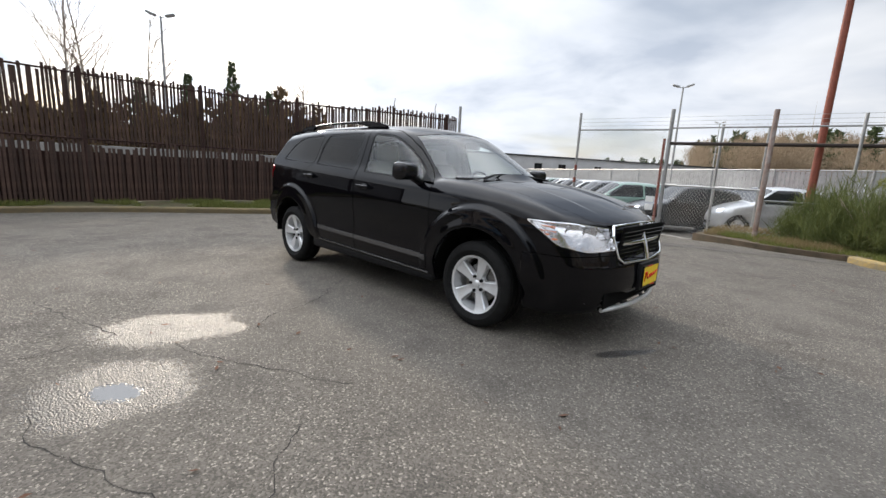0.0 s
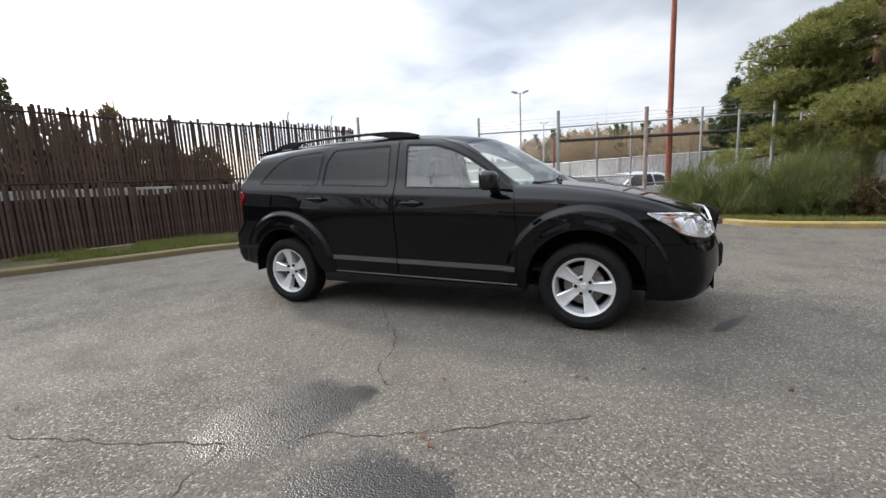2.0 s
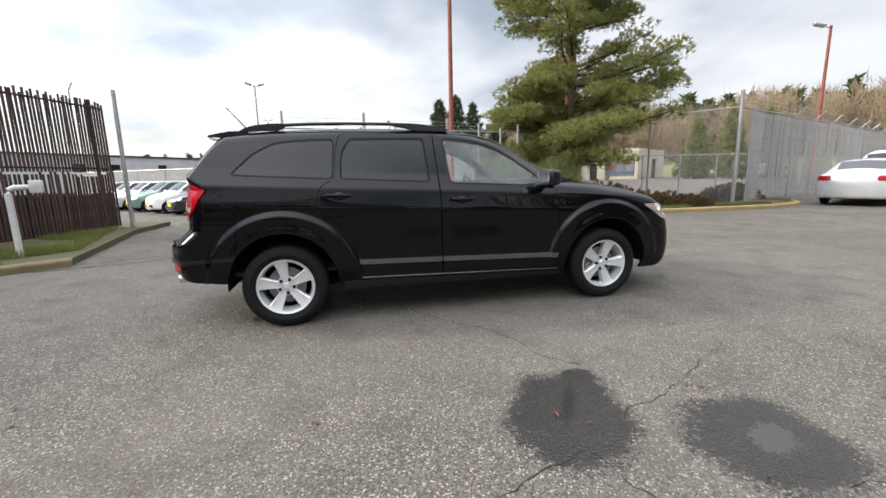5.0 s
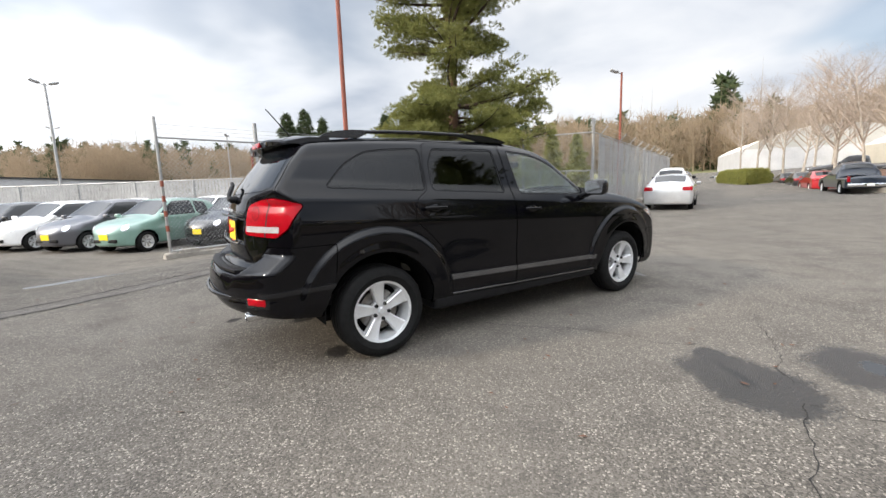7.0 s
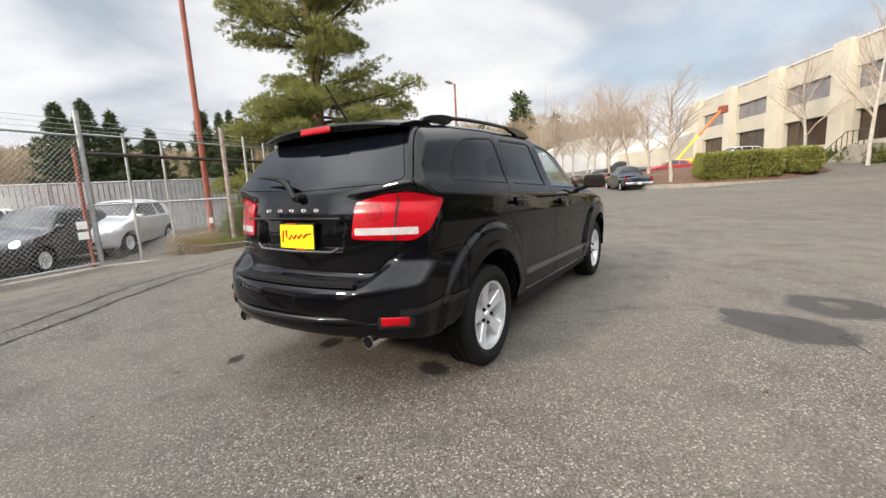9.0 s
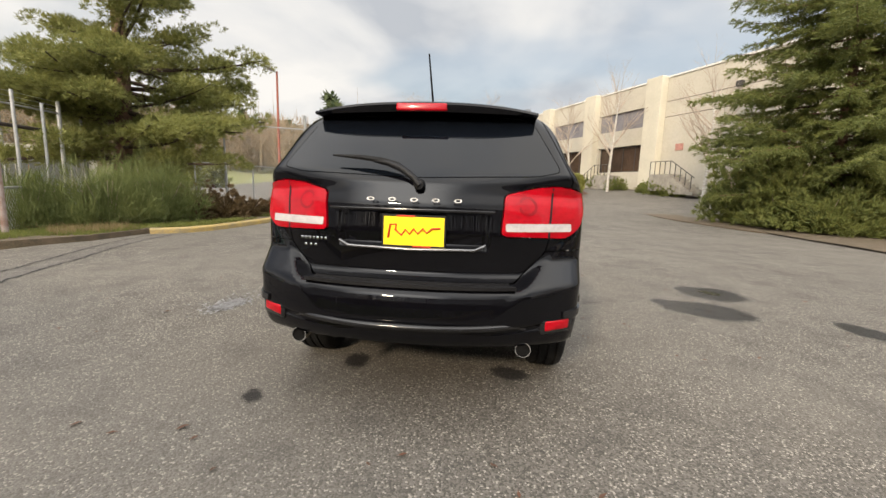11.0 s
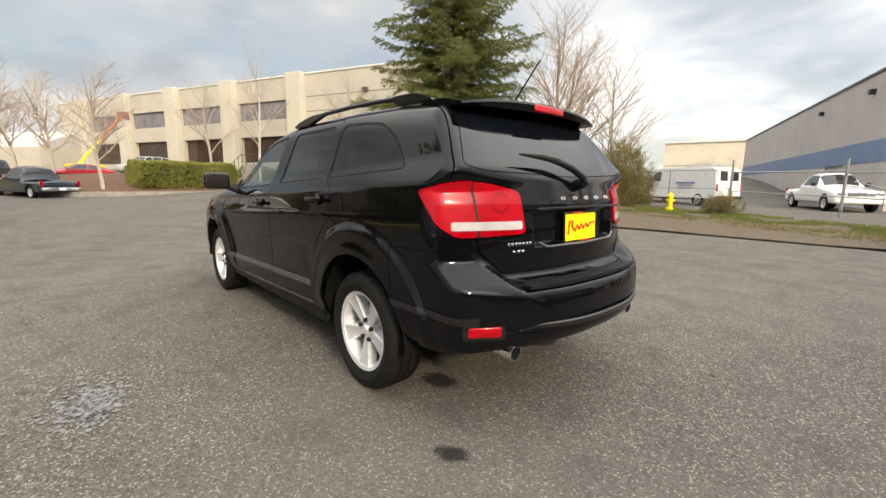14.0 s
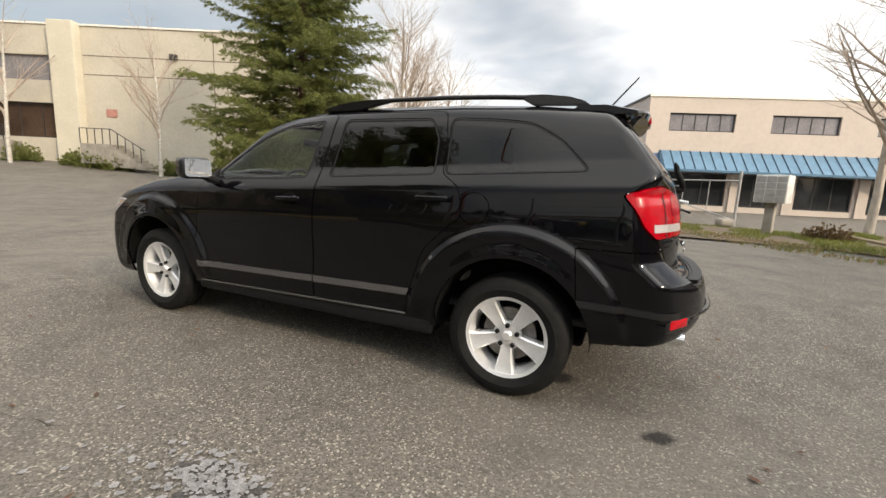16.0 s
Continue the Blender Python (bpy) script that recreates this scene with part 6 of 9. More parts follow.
for px, py, a, s in places:
    nx, ny = math.sin(radians(a)), -math.cos(radians(a))
    wave = 1.42 + 0.07 * math.sin(s * 1.5) + 0.05 * math.sin(s * 3.7 + 1) + q.uniform(-0.02, 0.02)
    upper = 2.92 + 0.06 * math.sin(s * 0.9) + q.uniform(-0.05, 0.07)
    if s > 11 and q.random() < 0.10:
        upper += 0.06
    lo = (px + nx * 0.035, py + ny * 0.035, a)
    hi = (px - nx * 0.0, py - ny * 0.0, a)
    near = py > -3.6
    if near and used < 290:
        slat(wave - 0.12, 0, brown, *lo, 0.12, q.uniform(-1.2, 1.2))
        slat(upper - 1.42, 1, brown, *hi, 1.42, q.uniform(-1.0, 1.0))
        used += 2
    else:
        slat_rest(wave - 0.12, *lo, 0.12)
        slat_rest(upper - 1.42, *hi, 1.42)
if rest_v:
    tagged(part("slats", (rest_v, rest_f), M_slat, brown), kind="stuff")
# backing of the lower tier: solid panel near y 3, elsewhere added for the dimness behind
sf = []
sp = fence_path(BROWN, 0.12)
for i in range(len(sp) - 1):
    for k in range(4):
        sf.append((i * 4 + k, (i + 1) * 4 + k, (i + 1) * 4 + (k + 1) % 4, i * 4 + (k + 1) % 4))
sv = []
for px, py, a, s in sp:
    nx, ny = -math.sin(radians(a)), math.cos(radians(a))
    top = 1.21 + (0.05 if 2.5 < py < 3.75 else 0.0) - (0.28 if py > 4.1 else 0.0) + 0.05 * noise.noise(Vector((s * 1.3, 2, 7))) 
    for h, o in ((0.12, 0.05), (top, 0.05), (top, 0.065), (0.12, 0.065)):
        sv.append((px + nx * o, py + ny * o, h))
part("screen", (sv, sf), M_screen, brown, "dark brown backing, part solid panel, part stand-in for dimness behind")
for px, py in ((-7.05, 5.3), (-6.6, 6.6)):
    part("barb_arm", tube([(px, py, 2.95), (px + 0.05, py - 0.1, 3.12), (px + 0.16, py - 0.16, 3.27)], 0.012, 5), M_galv, brown)
end = part("end_post", tube([(-6.0, 7.1, 0.0), (-6.0, 7.1, 3.25)], 0.045, 10), M_galv, brown, "galvanised end post", smooth=40)

# pale bent standpipe with a meter box
meter = empty("gas_standpipe", (-5.95, 3.38, 0.09), 20)
tagged(meter, "pale grey bent steel post with a meter box", "standpipe")
part("upright", tube([(0, 0, -0.05), (0, 0, 0.96), (0.02, 0, 1.02), (0.08, 0, 1.05), (0.26, 0, 1.05)], 0.045, 10), M_lightpaint, meter, smooth=50)
part("meter_box", box(0.16, 0.12, 0.20, 0.02, 2), M_lightpaint, meter, smooth=40).matrix_basis = pose(0.33, 0, 1.06)
part("base_flange", lathe([(0.0, 0.03), (0.09, 0.03), (0.10, 0.0), (0.10, -0.04)], 16, "Z"), M_lightpaint, meter, smooth=40)


def chain_panel(name, a, b, z0, z1, parent, cell=0.085, r=0.0022):
    """Crossing zigzag wires between two plan points, as thin real wires."""
    a, b = Vector(a), Vector(b)
    L = (b - a).length
    d = (b - a).normalized()
    H = z1 - z0
    vs, fs = [], []
    nrm = Vector((-d.y, d.x))

    def wire(u0, w0, u1, w1, o):
        p0, p1 = a + d * u0, a + d * u1
        i = len(vs)
        dx, dz = u1 - u0, w1 - w0
        ln = math.hypot(dx, dz)
        tx, tz = -dz / ln * r, dx / ln * r
        for p, w in ((p0, w0), (p1, w1)):
            for sx, so in ((1, 0), (-0.5, 0.87), (-0.5, -0.87)):
                vs.append((p.x + d.x * tx * sx + nrm.x * (o + r * so), p.y + d.y * tx * sx + nrm.y * (o + r * so), z0 + w + tz * sx))
        fs.extend([(i, i + 1, i + 4, i + 3), (i + 1, i + 2, i + 5, i + 4), (i + 2, i, i + 3, i + 5)])

    k = -int(H / cell) - 1
    while k * cell < L:
        for sgn in (1, -1):
            u0, u1 = (k * cell, k * cell + H) if sgn > 0 else (k * cell + H, k * cell)
            w0, w1 = 0.0, H
            # clip to the panel
            pts_ = []
            for t in (0.0, 1.0):
                pts_.append((u0 + (u1 - u0) * t, w0 + (w1 - w0) * t))
            lo_t, hi_t = 0.0, 1.0
            if u1 > u0:
                lo_t, hi_t = max(0, (0 - u0) / (u1 - u0)), min(1, (L - u0) / (u1 - u0))
            else:
                lo_t, hi_t = max(0, (L - u0) / (u1 - u0)), min(1, (0 - u0) / (u1 - u0))
            if hi_t > lo_t:
                wire(u0 + (u1 - u0) * lo_t, H * lo_t, u0 + (u1 - u0) * hi_t, H * hi_t, 0.002 * sgn)
        k += 1
    ob = part(name, (vs, fs), M_wire, parent, "galvanised chain-link mesh")
    return ob


def pipe(name, p0, p1, r, material, parent, label=""):
    return part(name, tube([p0, p1], r, 10), material, parent, label, smooth=50)


# gate line of the storage yard
gate_f = empty("yard_gate_fence")
tagged(gate_f, "chain-link yard gate with rusty and galvanised posts", "fence")
G1, G2, G3, G4 = (-2.60, 8.60), (-0.30, 9.20), (2.05, 7.95), (5.2, 10.2)
pipe("gate_post", (*G1, -0.4), (*G1, 3.05), 0.036, M_galv, gate_f)
pipe("gate_post", (*G2, -0.4), (*G2, 3.1), 0.05, M_galv, gate_f)
pipe("gate_post", (G2[0] - 0.13, G2[1] + 0.02, -0.4), (G2[0] - 0.13, G2[1] + 0.02, 2.35), 0.035, M_redpole, gate_f, "rust red painted post")
pipe("gate_post", (*G3, -0.05), (*G3, 2.78), 0.05, M_rusty, gate_f)
pipe("gate_post", (*G4, 0), (*G4, 2.9), 0.045, M_galv, gate_f)
for a, b, z, r, mt in ((G1, G2, 2.58, 0.024, M_galv), (G2, G4, 2.62, 0.022, M_galv), (G1, G2, -0.14, 0.024, M_galv), (G2, G3, 1.12, 0.022, M_galv), (G3, G4, 0.9, 0.020, M_galv)):
    pipe("gate_rail", (*a, z), (*b, z), r, mt, gate_f)
pipe("cross_beam", (G2[0], G2[1], 2.22), (G4[0] + 1.2, G4[1] + 0.7, 2.2), 0.045, M_darkbeam, gate_f, "dark timber cross beam")
for px, py, h in ((0.75, 9.9, 2.75), (1.7, 10.2, 2.7), (3.4, 9.2, 2.8), (4.3, 9.6, 2.7), (6.5, 11.0, 2.7)):
    pipe("gate_post", (px, py, -0.3), (px, py, h), 0.032, M_galv, gate_f)
chain_panel("mesh_panel", G1, G2, -0.12, 2.56, gate_f, 0.10)
chain_panel("mesh_panel", G2, (G3[0], G3[1]), -0.05, 1.10, gate_f, 0.10)
chain_panel("mesh_panel", G3, G4, 0.15, 0.9, gate_f, 0.12)
for k in range(3):
    z = 2.68 + 0.1 * k
    pipe("barbed_wire", (*G1, z), (*G4, z), 0.004, M_wire, gate_f)
for px, z in ((-0.56, 0.72), (-0.56, 0.50)):
    part("notice", box(0.20, 0.01, 0.16, 0.002, 1), M_sign, gate_f, "small white notice").matrix_basis = pose(px, 9.08, z, 0, 0, 14)
for k in range(4):
    ring = lathe([(0.0375, 0.0), (0.039, 0.0), (0.039, 0.14), (0.0375, 0.14)], 12, "Z")
    part("reflector_band", ring, M_redpole, gate_f, "red reflective band").matrix_basis = pose(*G1, 0.35 + 0.36 * k)
part("concrete_foot", lathe([(0.0, 0.12), (0.14, 0.10), (0.17, 0.0), (0.17, -0.03)], 12, "Z"), M_kerb, gate_f, smooth=40).matrix_basis = pose(*G1, -0.28)
part("concrete_foot", box(0.42, 0.22, 0.2, 0.03, 2), M_kerb, gate_f, smooth=40).matrix_basis = pose(-2.2, 8.75, -0.22, 0, 0, 14)
tagged(part("gate_threshold", ribbon([(-2.7, 8.4), (-1.5, 8.72), (-0.2, 9.05), (0.9, 8.5), (1.7, 8.05)], [(0.0, -0.4), (0.02, -0.21), (0.22, -0.205), (0.24, -0.4)]), M_kerb, smooth=40), "low worn concrete threshold under the gate", "kerb", kind="structure")

# tall chain-link fence at the lane corner, with slats on the lane side and barbed arms
C0, C1 = Vector((10.85, 6.50)), Vector((9.60, 8.85))
LANE = Vector((0.925, 0.38)).normalized()
corner = empty("lane_fence")
tagged(corner, "tall galvanised chain-link fence with barbed-wire arms", "fence")
pipe("corner_post", (*C0, 0), (*C0, 3.50), 0.055, M_galv, corner)
far_b = C1 + (C1 - C0) * 2.2
for p in (C1, C1 + (C1 - C0) * 1.1, far_b):
    pipe("fence_post", (*p, 0), (*p, 3.15), 0.035, M_galv, corner)
pipe("top_rail", (*C0, 3.02), (*far_b, 3.05), 0.022, M_galv, corner)
chain_panel("mesh_panel", C0, C1, 0.1, 3.0, corner, 0.10)
chain_panel("mesh_panel", C1, far_b, 0.1, 3.0, corner, 0.16)
lane_end = C0 + LANE * 26
pipe("top_rail", (*C0, 3.02), (*lane_end, 3.02), 0.022, M_galv, corner)
chain_panel("mesh_panel", C0, lane_end, 0.1, 3.0, corner, 0.13)
for k in range(1, 12):
    p = C0 + LANE * 2.36 * k if k > 1 else C0 + LANE * 1.05
    pipe("fence_post", (*p, 0), (*p, 3.05), 0.035, M_galv, corner)
    part("barb_arm", tube([(p.x, p.y, 3.0), (p.x + 0.13, p.y - 0.27, 3.32)], [0.03, 0.02], 6), M_galv, corner)
for k in range(3):
    o = Vector((0.04, -0.08)) * (k + 1)
    pipe("barbed_wire", (C0.x + o.x, C0.y + o.y, 3.08 + 0.09 * k), (lane_end.x + o.x, lane_end.y + o.y, 3.08 + 0.09 * k), 0.004, M_wire, corner)
for i in range(200):
    p = C0 + LANE * (0.9 + 0.125 * i)
    if i == 0:
        vs0 = part("slat", box(0.075, 0.006, 2.8, 0.0, 1, (0, 0, 1.55)), M_whiteslat, corner)
        vs0.matrix_basis = pose(p.x, p.y, 0, 0, 0, math.degrees(math.atan2(LANE.y, LANE.x)))
    else:
        share(vs0, "slat", corner, pose(p.x, p.y, 0, 0, 0, math.degrees(math.atan2(LANE.y, LANE.x)) + q.uniform(-12, 12)))
tagged(part("fence_sign", box(0.9, 0.02, 0.45, 0.004, 1), M_sign), "blank white sign board wired to the fence", "sign")
bpy.data.objects["fence_sign"].matrix_basis = pose(15.5, 9.6, 1.15, 0, 0, 25)
low_f = empty("low_fence")
tagged(low_f, "low galvanised chain-link fence inside the lot", "fence")
for k in range(6):
    p = Vector((11.2, 11.2)) + Vector((1.0, -0.16)) * 1.6 * k
    pipe("fence_post", (*p, 0), (*p, 1.8), 0.03, M_galv, low_f)
pipe("top_rail", (11.2, 11.2, 1.78), (19.2, 9.92, 1.78), 0.02, M_galv, low_f)
chain_panel("mesh_panel", (11.2, 11.2), (19.2, 9.92), 0.1, 1.76, low_f, 0.13)

# pale slatted fence at the back of the yard
back = empty("back_fence")
tagged(back, "pale grey slatted yard fence", "fence")
BACK = [(9.5, 14.2), (1.1, 17.6), (-6.7, 23.8), (-22, 35)]
bp = fence_path(BACK, 3.0)
for px, py, a, s in bp:
    pipe("fence_post", (px, py, -0.35), (px, py, 1.9), 0.04, M_galv, back)
part("top_rail", tube([(p[0], p[1], 1.88) for p in bp], 0.028, 6), M_galv, back)
wv, wf = [], []
for px, py, a, s in fence_path(BACK, 0.16):
    c, sn = math.cos(radians(a)), math.sin(radians(a))
    o = len(wv)
    for z in (-0.3, 1.84):
        for u, w in ((-0.07, -0.005), (0.07, -0.005), (0.07, 0.005), (-0.07, 0.005)):
            wv.append((px + c * u - sn * w, py + sn * u + c * w, z))
    wf.extend([(o + i, o + (i + 1) % 4, o + 4 + (i + 1) % 4, o + 4 + i) for i in range(4)])
tagged(part("slats", (wv, wf), M_whiteslat, back), kind="stuff")

# rust red mast
mast = empty("red_mast", (2.72, 10.15, 0))
tagged(mast, "tall rust red steel mast standing in the grass", "pole")
part("shaft", tube([(0, 0, -0.1), (0, 0, 14.0)], [0.085, 0.05], 14), M_redpole, mast, smooth=50)
part("foot_plate", lathe([(0.0, 0.16), (0.30, 0.16), (0.31, 0.08), (0.31, 0.0)], 12, "Z"), M_kerb, mast, smooth=30)
part("label_plate", box(0.10, 0.01, 0.16, 0.002, 1), M_sign, mast, "small pale label").matrix_basis = pose(-0.06, -0.115, 0.5, 0, 0, -20)


def lot_light(loc, h, rz, shaft_mat=None, heads=2, label="tall galvanised car park light with two lamp heads"):
    t = empty("lot_light", loc, rz)
    tagged(t, label, "street lamp")
    part("shaft", tube([(0, 0, -0.1), (0, 0, h)], [0.11, 0.07], 10), shaft_mat or M_galv, t, smooth=50)
    for k in range(heads):
        s = 1 if k == 0 else -1
        hd = empty("lamp_head")
        hd.parent = t
        hd.matrix_basis = pose(s * 0.55, 0, h + 0.1, 0, -s * 18, 0)
        part("housing", box(0.62, 0.34, 0.16, 0.06, 3), M_galv, hd, smooth=40)
        part("lens", box(0.46, 0.26, 0.03, 0.01, 2), M_white_lens, hd).matrix_basis = pose(0, 0, -0.085)
        part("arm", tube([(-s * 0.55, 0, -0.05), (0, 0, 0)], 0.03, 6), M_galv, hd)
    return t


lot_light((-30.6, 4.8, 0), 10.2, 60)
lot_light((-8.7, 39.2, 0), 9.6, 20)
lot_light((26.3, 15.6, 0), 9.0, 150, M_redpole, 1, "tall rust red car park light with one lamp head")
lot_light((-15, 85, 0), 12.0, 10)
lot_light((6, 62, 0), 9.0, 70)


# ---------------------------------------------------------------- parked vehicles
M_bluewall = mat("blue_paint_band", (0.13, 0.20, 0.33), 0.6, 0, 1.5, 0.15)
M_metalgrey = mat("dull_steel_rim", (0.30, 0.30, 0.30), 0.5, 0.4, 10, 0.2)
def paint(name, c, metal=0.0):
    return mat(name, c, 0.3, metal, 4, 0.1, coat=1.0, spec=0.4)


P_black = paint("car_black", (0.01, 0.01, 0.012))
P_grey = paint("car_grey", (0.09, 0.09, 0.10), 0.3)
P_silver = paint("car_silver", (0.50, 0.51, 0.52), 0.4)
P_white = paint("car_white", (0.78, 0.78, 0.76))
P_mint = paint("car_mint", (0.17, 0.28, 0.235))
P_sage = paint("car_sage", (0.12, 0.20, 0.165))
P_red = paint("car_red", (0.36, 0.015, 0.02))
P_navy = paint("car_navy", (0.012, 0.018, 0.03))

KINDS = {
    # length, width, wheelbase, tyre radius, roof profile, belt height, belt half width, roof half width, front drop, tail
    "hatch": dict(L=3.56, W=1.64, wb=2.30, r=0.29, top=((-1.78, 0.75), (-1.72, 0.98), (-1.50, 1.38), (-1.1, 1.47), (-0.4, 1.50), (0.1, 1.46), (0.75, 1.02), (1.2, 0.93), (1.6, 0.80), (1.78, 0.62)),
                  belt=0.93, hw=0.80, rw=0.56, bot=0.20, round=0.34,
                  side=[[(-1.22, 0.98), (-1.18, 1.32), (-0.72, 1.38), (-0.72, 0.97)], [(-0.66, 0.97), (-0.66, 1.39), (0.02, 1.39), (0.55, 1.06), (0.60, 0.97)]], ws=(0.14, 0.72), rs=(-1.66, -1.44)),
    "sedan": dict(L=4.60, W=1.78, wb=2.68, r=0.32, top=((-2.3, 0.80), (-2.22, 1.02), (-1.65, 1.06), (-1.0, 1.38), (-0.4, 1.43), (0.2, 1.42), (1.0, 1.02), (1.6, 0.93), (2.15, 0.78), (2.3, 0.60)),
                  belt=0.95, hw=0.87, rw=0.58, bot=0.22, round=0.25,
                  side=[[(-1.25, 0.98), (-1.0, 1.24), (-0.52, 1.34), (-0.44, 0.97)], [(-0.38, 0.97), (-0.42, 1.35), (0.12, 1.35), (0.72, 1.06), (0.78, 0.96)]], ws=(0.30, 0.96), rs=(-1.55, -1.05)),
    "suv": dict(L=4.65, W=1.86, wb=2.70, r=0.35, top=((-2.32, 0.85), (-2.28, 1.10), (-2.0, 1.66), (-1.2, 1.74), (-0.3, 1.75), (0.3, 1.70), (1.0, 1.18), (1.6, 1.07), (2.2, 0.92), (2.32, 0.7)),
                belt=1.08, hw=0.91, rw=0.64, bot=0.27, round=0.22,
                side=[[(-2.0, 1.14), (-1.85, 1.55), (-1.2, 1.62), (-1.2, 1.12)], [(-1.12, 1.12), (-1.12, 1.63), (-0.3, 1.64), (-0.26, 1.11)], [(-0.18, 1.11), (-0.2, 1.64), (0.25, 1.60), (0.76, 1.24), (0.82, 1.11)]], ws=(0.36, 0.98), rs=(-2.26, -2.05)),
}


def car_shape(k):
    top = table([p[0] for p in k["top"]], [p[1] for p in k["top"]], 0.05)
    hl = k["L"] / 2
    rnd_ = k["round"]
    sd = table((0.0, 0.25, 0.6, k["belt"], k["belt"] + 0.08, k["belt"] + 0.5), (k["hw"] - 0.08, k["hw"] - 0.03, k["hw"], k["hw"] - 0.02, k["hw"] - 0.07, k["rw"]), 0.03)

    def f(x, y, z):
        ay = np.abs(y)
        t = z - (top(x) - 0.05 * (ay / 0.6) ** 2)
        s = ay - sd(z) - 0.02 * np.exp(-((np.minimum(np.abs(x - k["wb"] / 2), np.abs(x + k["wb"] / 2)) / 0.4) ** 4)) * step01(0.75 - z, 0, 0.1)
        fr = x - (hl - rnd_ * (ay / k["hw"]) ** 2.4 - 0.06 * np.clip((z - 0.5) / 0.5, -1, 1) ** 2)
        rr = -x - (hl - rnd_ * 0.6 * (ay / k["hw"]) ** 2.4 - 0.05 * np.clip((z - 0.55) / 0.5, -1, 1) ** 2)
        g = smax(smax(s, t, 0.12), smax(fr, rr, 0.1), 0.12)
        return smax(g, k["bot"] - z, 0.1)
    return f


made_cars = {}


def parked_car(kind, material, loc, rz, label, name=None, plate=True, step=0.075):
    """A parked vehicle: body, panes, lamps, bumper trims, plates and wheels."""
    nm = name or {"hatch": "small_car", "sedan": "sedan_car", "suv": "suv_car"}[kind]
    key = (kind, material.name, plate)
    if key in made_cars:
        ob = copy_thing(made_cars[key], pose(*loc, 0, 0, rz))
        return tagged(ob, label)
    k = KINDS[kind]
    root = empty(nm, loc, rz)
    tagged(root, label, "car")
    s = hull(car_shape(k), (k["L"] / 2 + 0.1, k["W"] / 2 + 0.05, 0.72), (k["L"] / 2 - 0.55, k["hw"] - 0.35, 0.1), 0.62, step)
    hl = k["L"] / 2
    x, ay, z = vx(s)
    hr = np.where(ay > k["hw"] - 0.35, np.minimum(np.hypot(x - k["wb"] / 2, z - k["r"]), np.hypot(x + k["wb"] / 2, z - k["r"])), 9)
    _, s = s.cut(hr - k["r"] - 0.055)
    x, ay, z = vx(s)
    ws0, ws1 = k["ws"]
    front_glass = np.where(z > k["belt"] - 0.02, np.maximum(np.maximum(ws0 - x, x - ws1), ay - k["rw"] * 1.0 - 0.05 * step01(x, ws0, ws1)), 9.0)
    wg, s = s.cut(front_glass)
    x, ay, z = vx(s)
    rs0, rs1 = k["rs"]
    rg, s = s.cut(np.where(z > k["belt"] + 0.02, np.maximum(np.maximum(rs0 - x, x - rs1), ay - k["rw"] * 0.95), 9.0))
    panes = []
    for poly in k["side"]:
        x, ay, z = vx(s)
        pn, s = s.cut(np.where(ay > k["rw"] - 0.2, inside_poly(x, z, rounded(poly, 0.05)), 9.0))
        panes.append(pn)
    # lamps
    x, ay, z = vx(s)
    zl = k["belt"] - 0.22
    shape_ = np.hypot(z - zl, ay - k["hw"] + 0.24) - 0.085 if kind == "hatch" else np.maximum(np.abs(z - zl + 0.02) - 0.075, np.abs(ay - k["hw"] + 0.27) - 0.14)
    hd, s = s.cut(np.where(x > hl - 0.75, shape_, 9.0))
    x, ay, z = vx(s)
    tl, s = s.cut(np.where(x < -hl + 0.6, np.maximum(np.abs(z - k["belt"] + 0.12) - 0.075, np.abs(ay - k["hw"] + 0.20) - 0.17), 9.0))
    body_ = s.put("body", material, root)
    wg.put("windscreen", M_glassdark, body_, "dark windscreen")
    rg.put("rear_window", M_glassdark, body_, "dark rear window")
    for pn in panes:
        for sg in (-1, 1):
            pn.side(sg).put("window", M_glassdark, body_, "dark side window")
    for sg in (-1, 1):
        hd.side(sg).moved(0.006).put("headlamp", M_reflector, body_, "clear headlamp")
        tl.side(sg).moved(0.006).put("tail_lamp", M_red, body_, "red tail lamp")
        mb = box(0.11, 0.17, 0.11, 0.035, 2)
        part("door_mirror", mb, material, body_, smooth=40).matrix_basis = pose(ws1 - 0.10, sg * (k["hw"] + 0.06), k["belt"] + 0.07)
        for hx in (-k["wb"] / 2, k["wb"] / 2):
            alloy_wheel(root, hx, sg * (k["hw"] - 0.10), k["r"], k["r"] * 0.66, 0.19, 7 if kind == "hatch" else 5, 10)
    part("underbody", box(k["L"] - 0.5, k["W"] - 0.5, 0.12, 0.02, 1, (0, 0, k["bot"] + 0.06)), M_dark, root, "dark underbody")
    part("lower_grille", box(0.05, k["hw"] * 1.0, 0.10, 0.02, 2), M_plastic, root, "dark lower grille", smooth=40).matrix_basis = pose(hl - 0.035, 0, 0.36)
    if plate:
        for sg in (-1, 1):
            p_ = part("plate", box(0.012, 0.30, 0.15, 0.002, 1), M_yellow, root, "yellow dealer plate")
            p_.matrix_basis = pose(sg * (hl + 0.004), 0, 0.47 if sg > 0 else 0.62)
    made_cars[key] = root
    return root


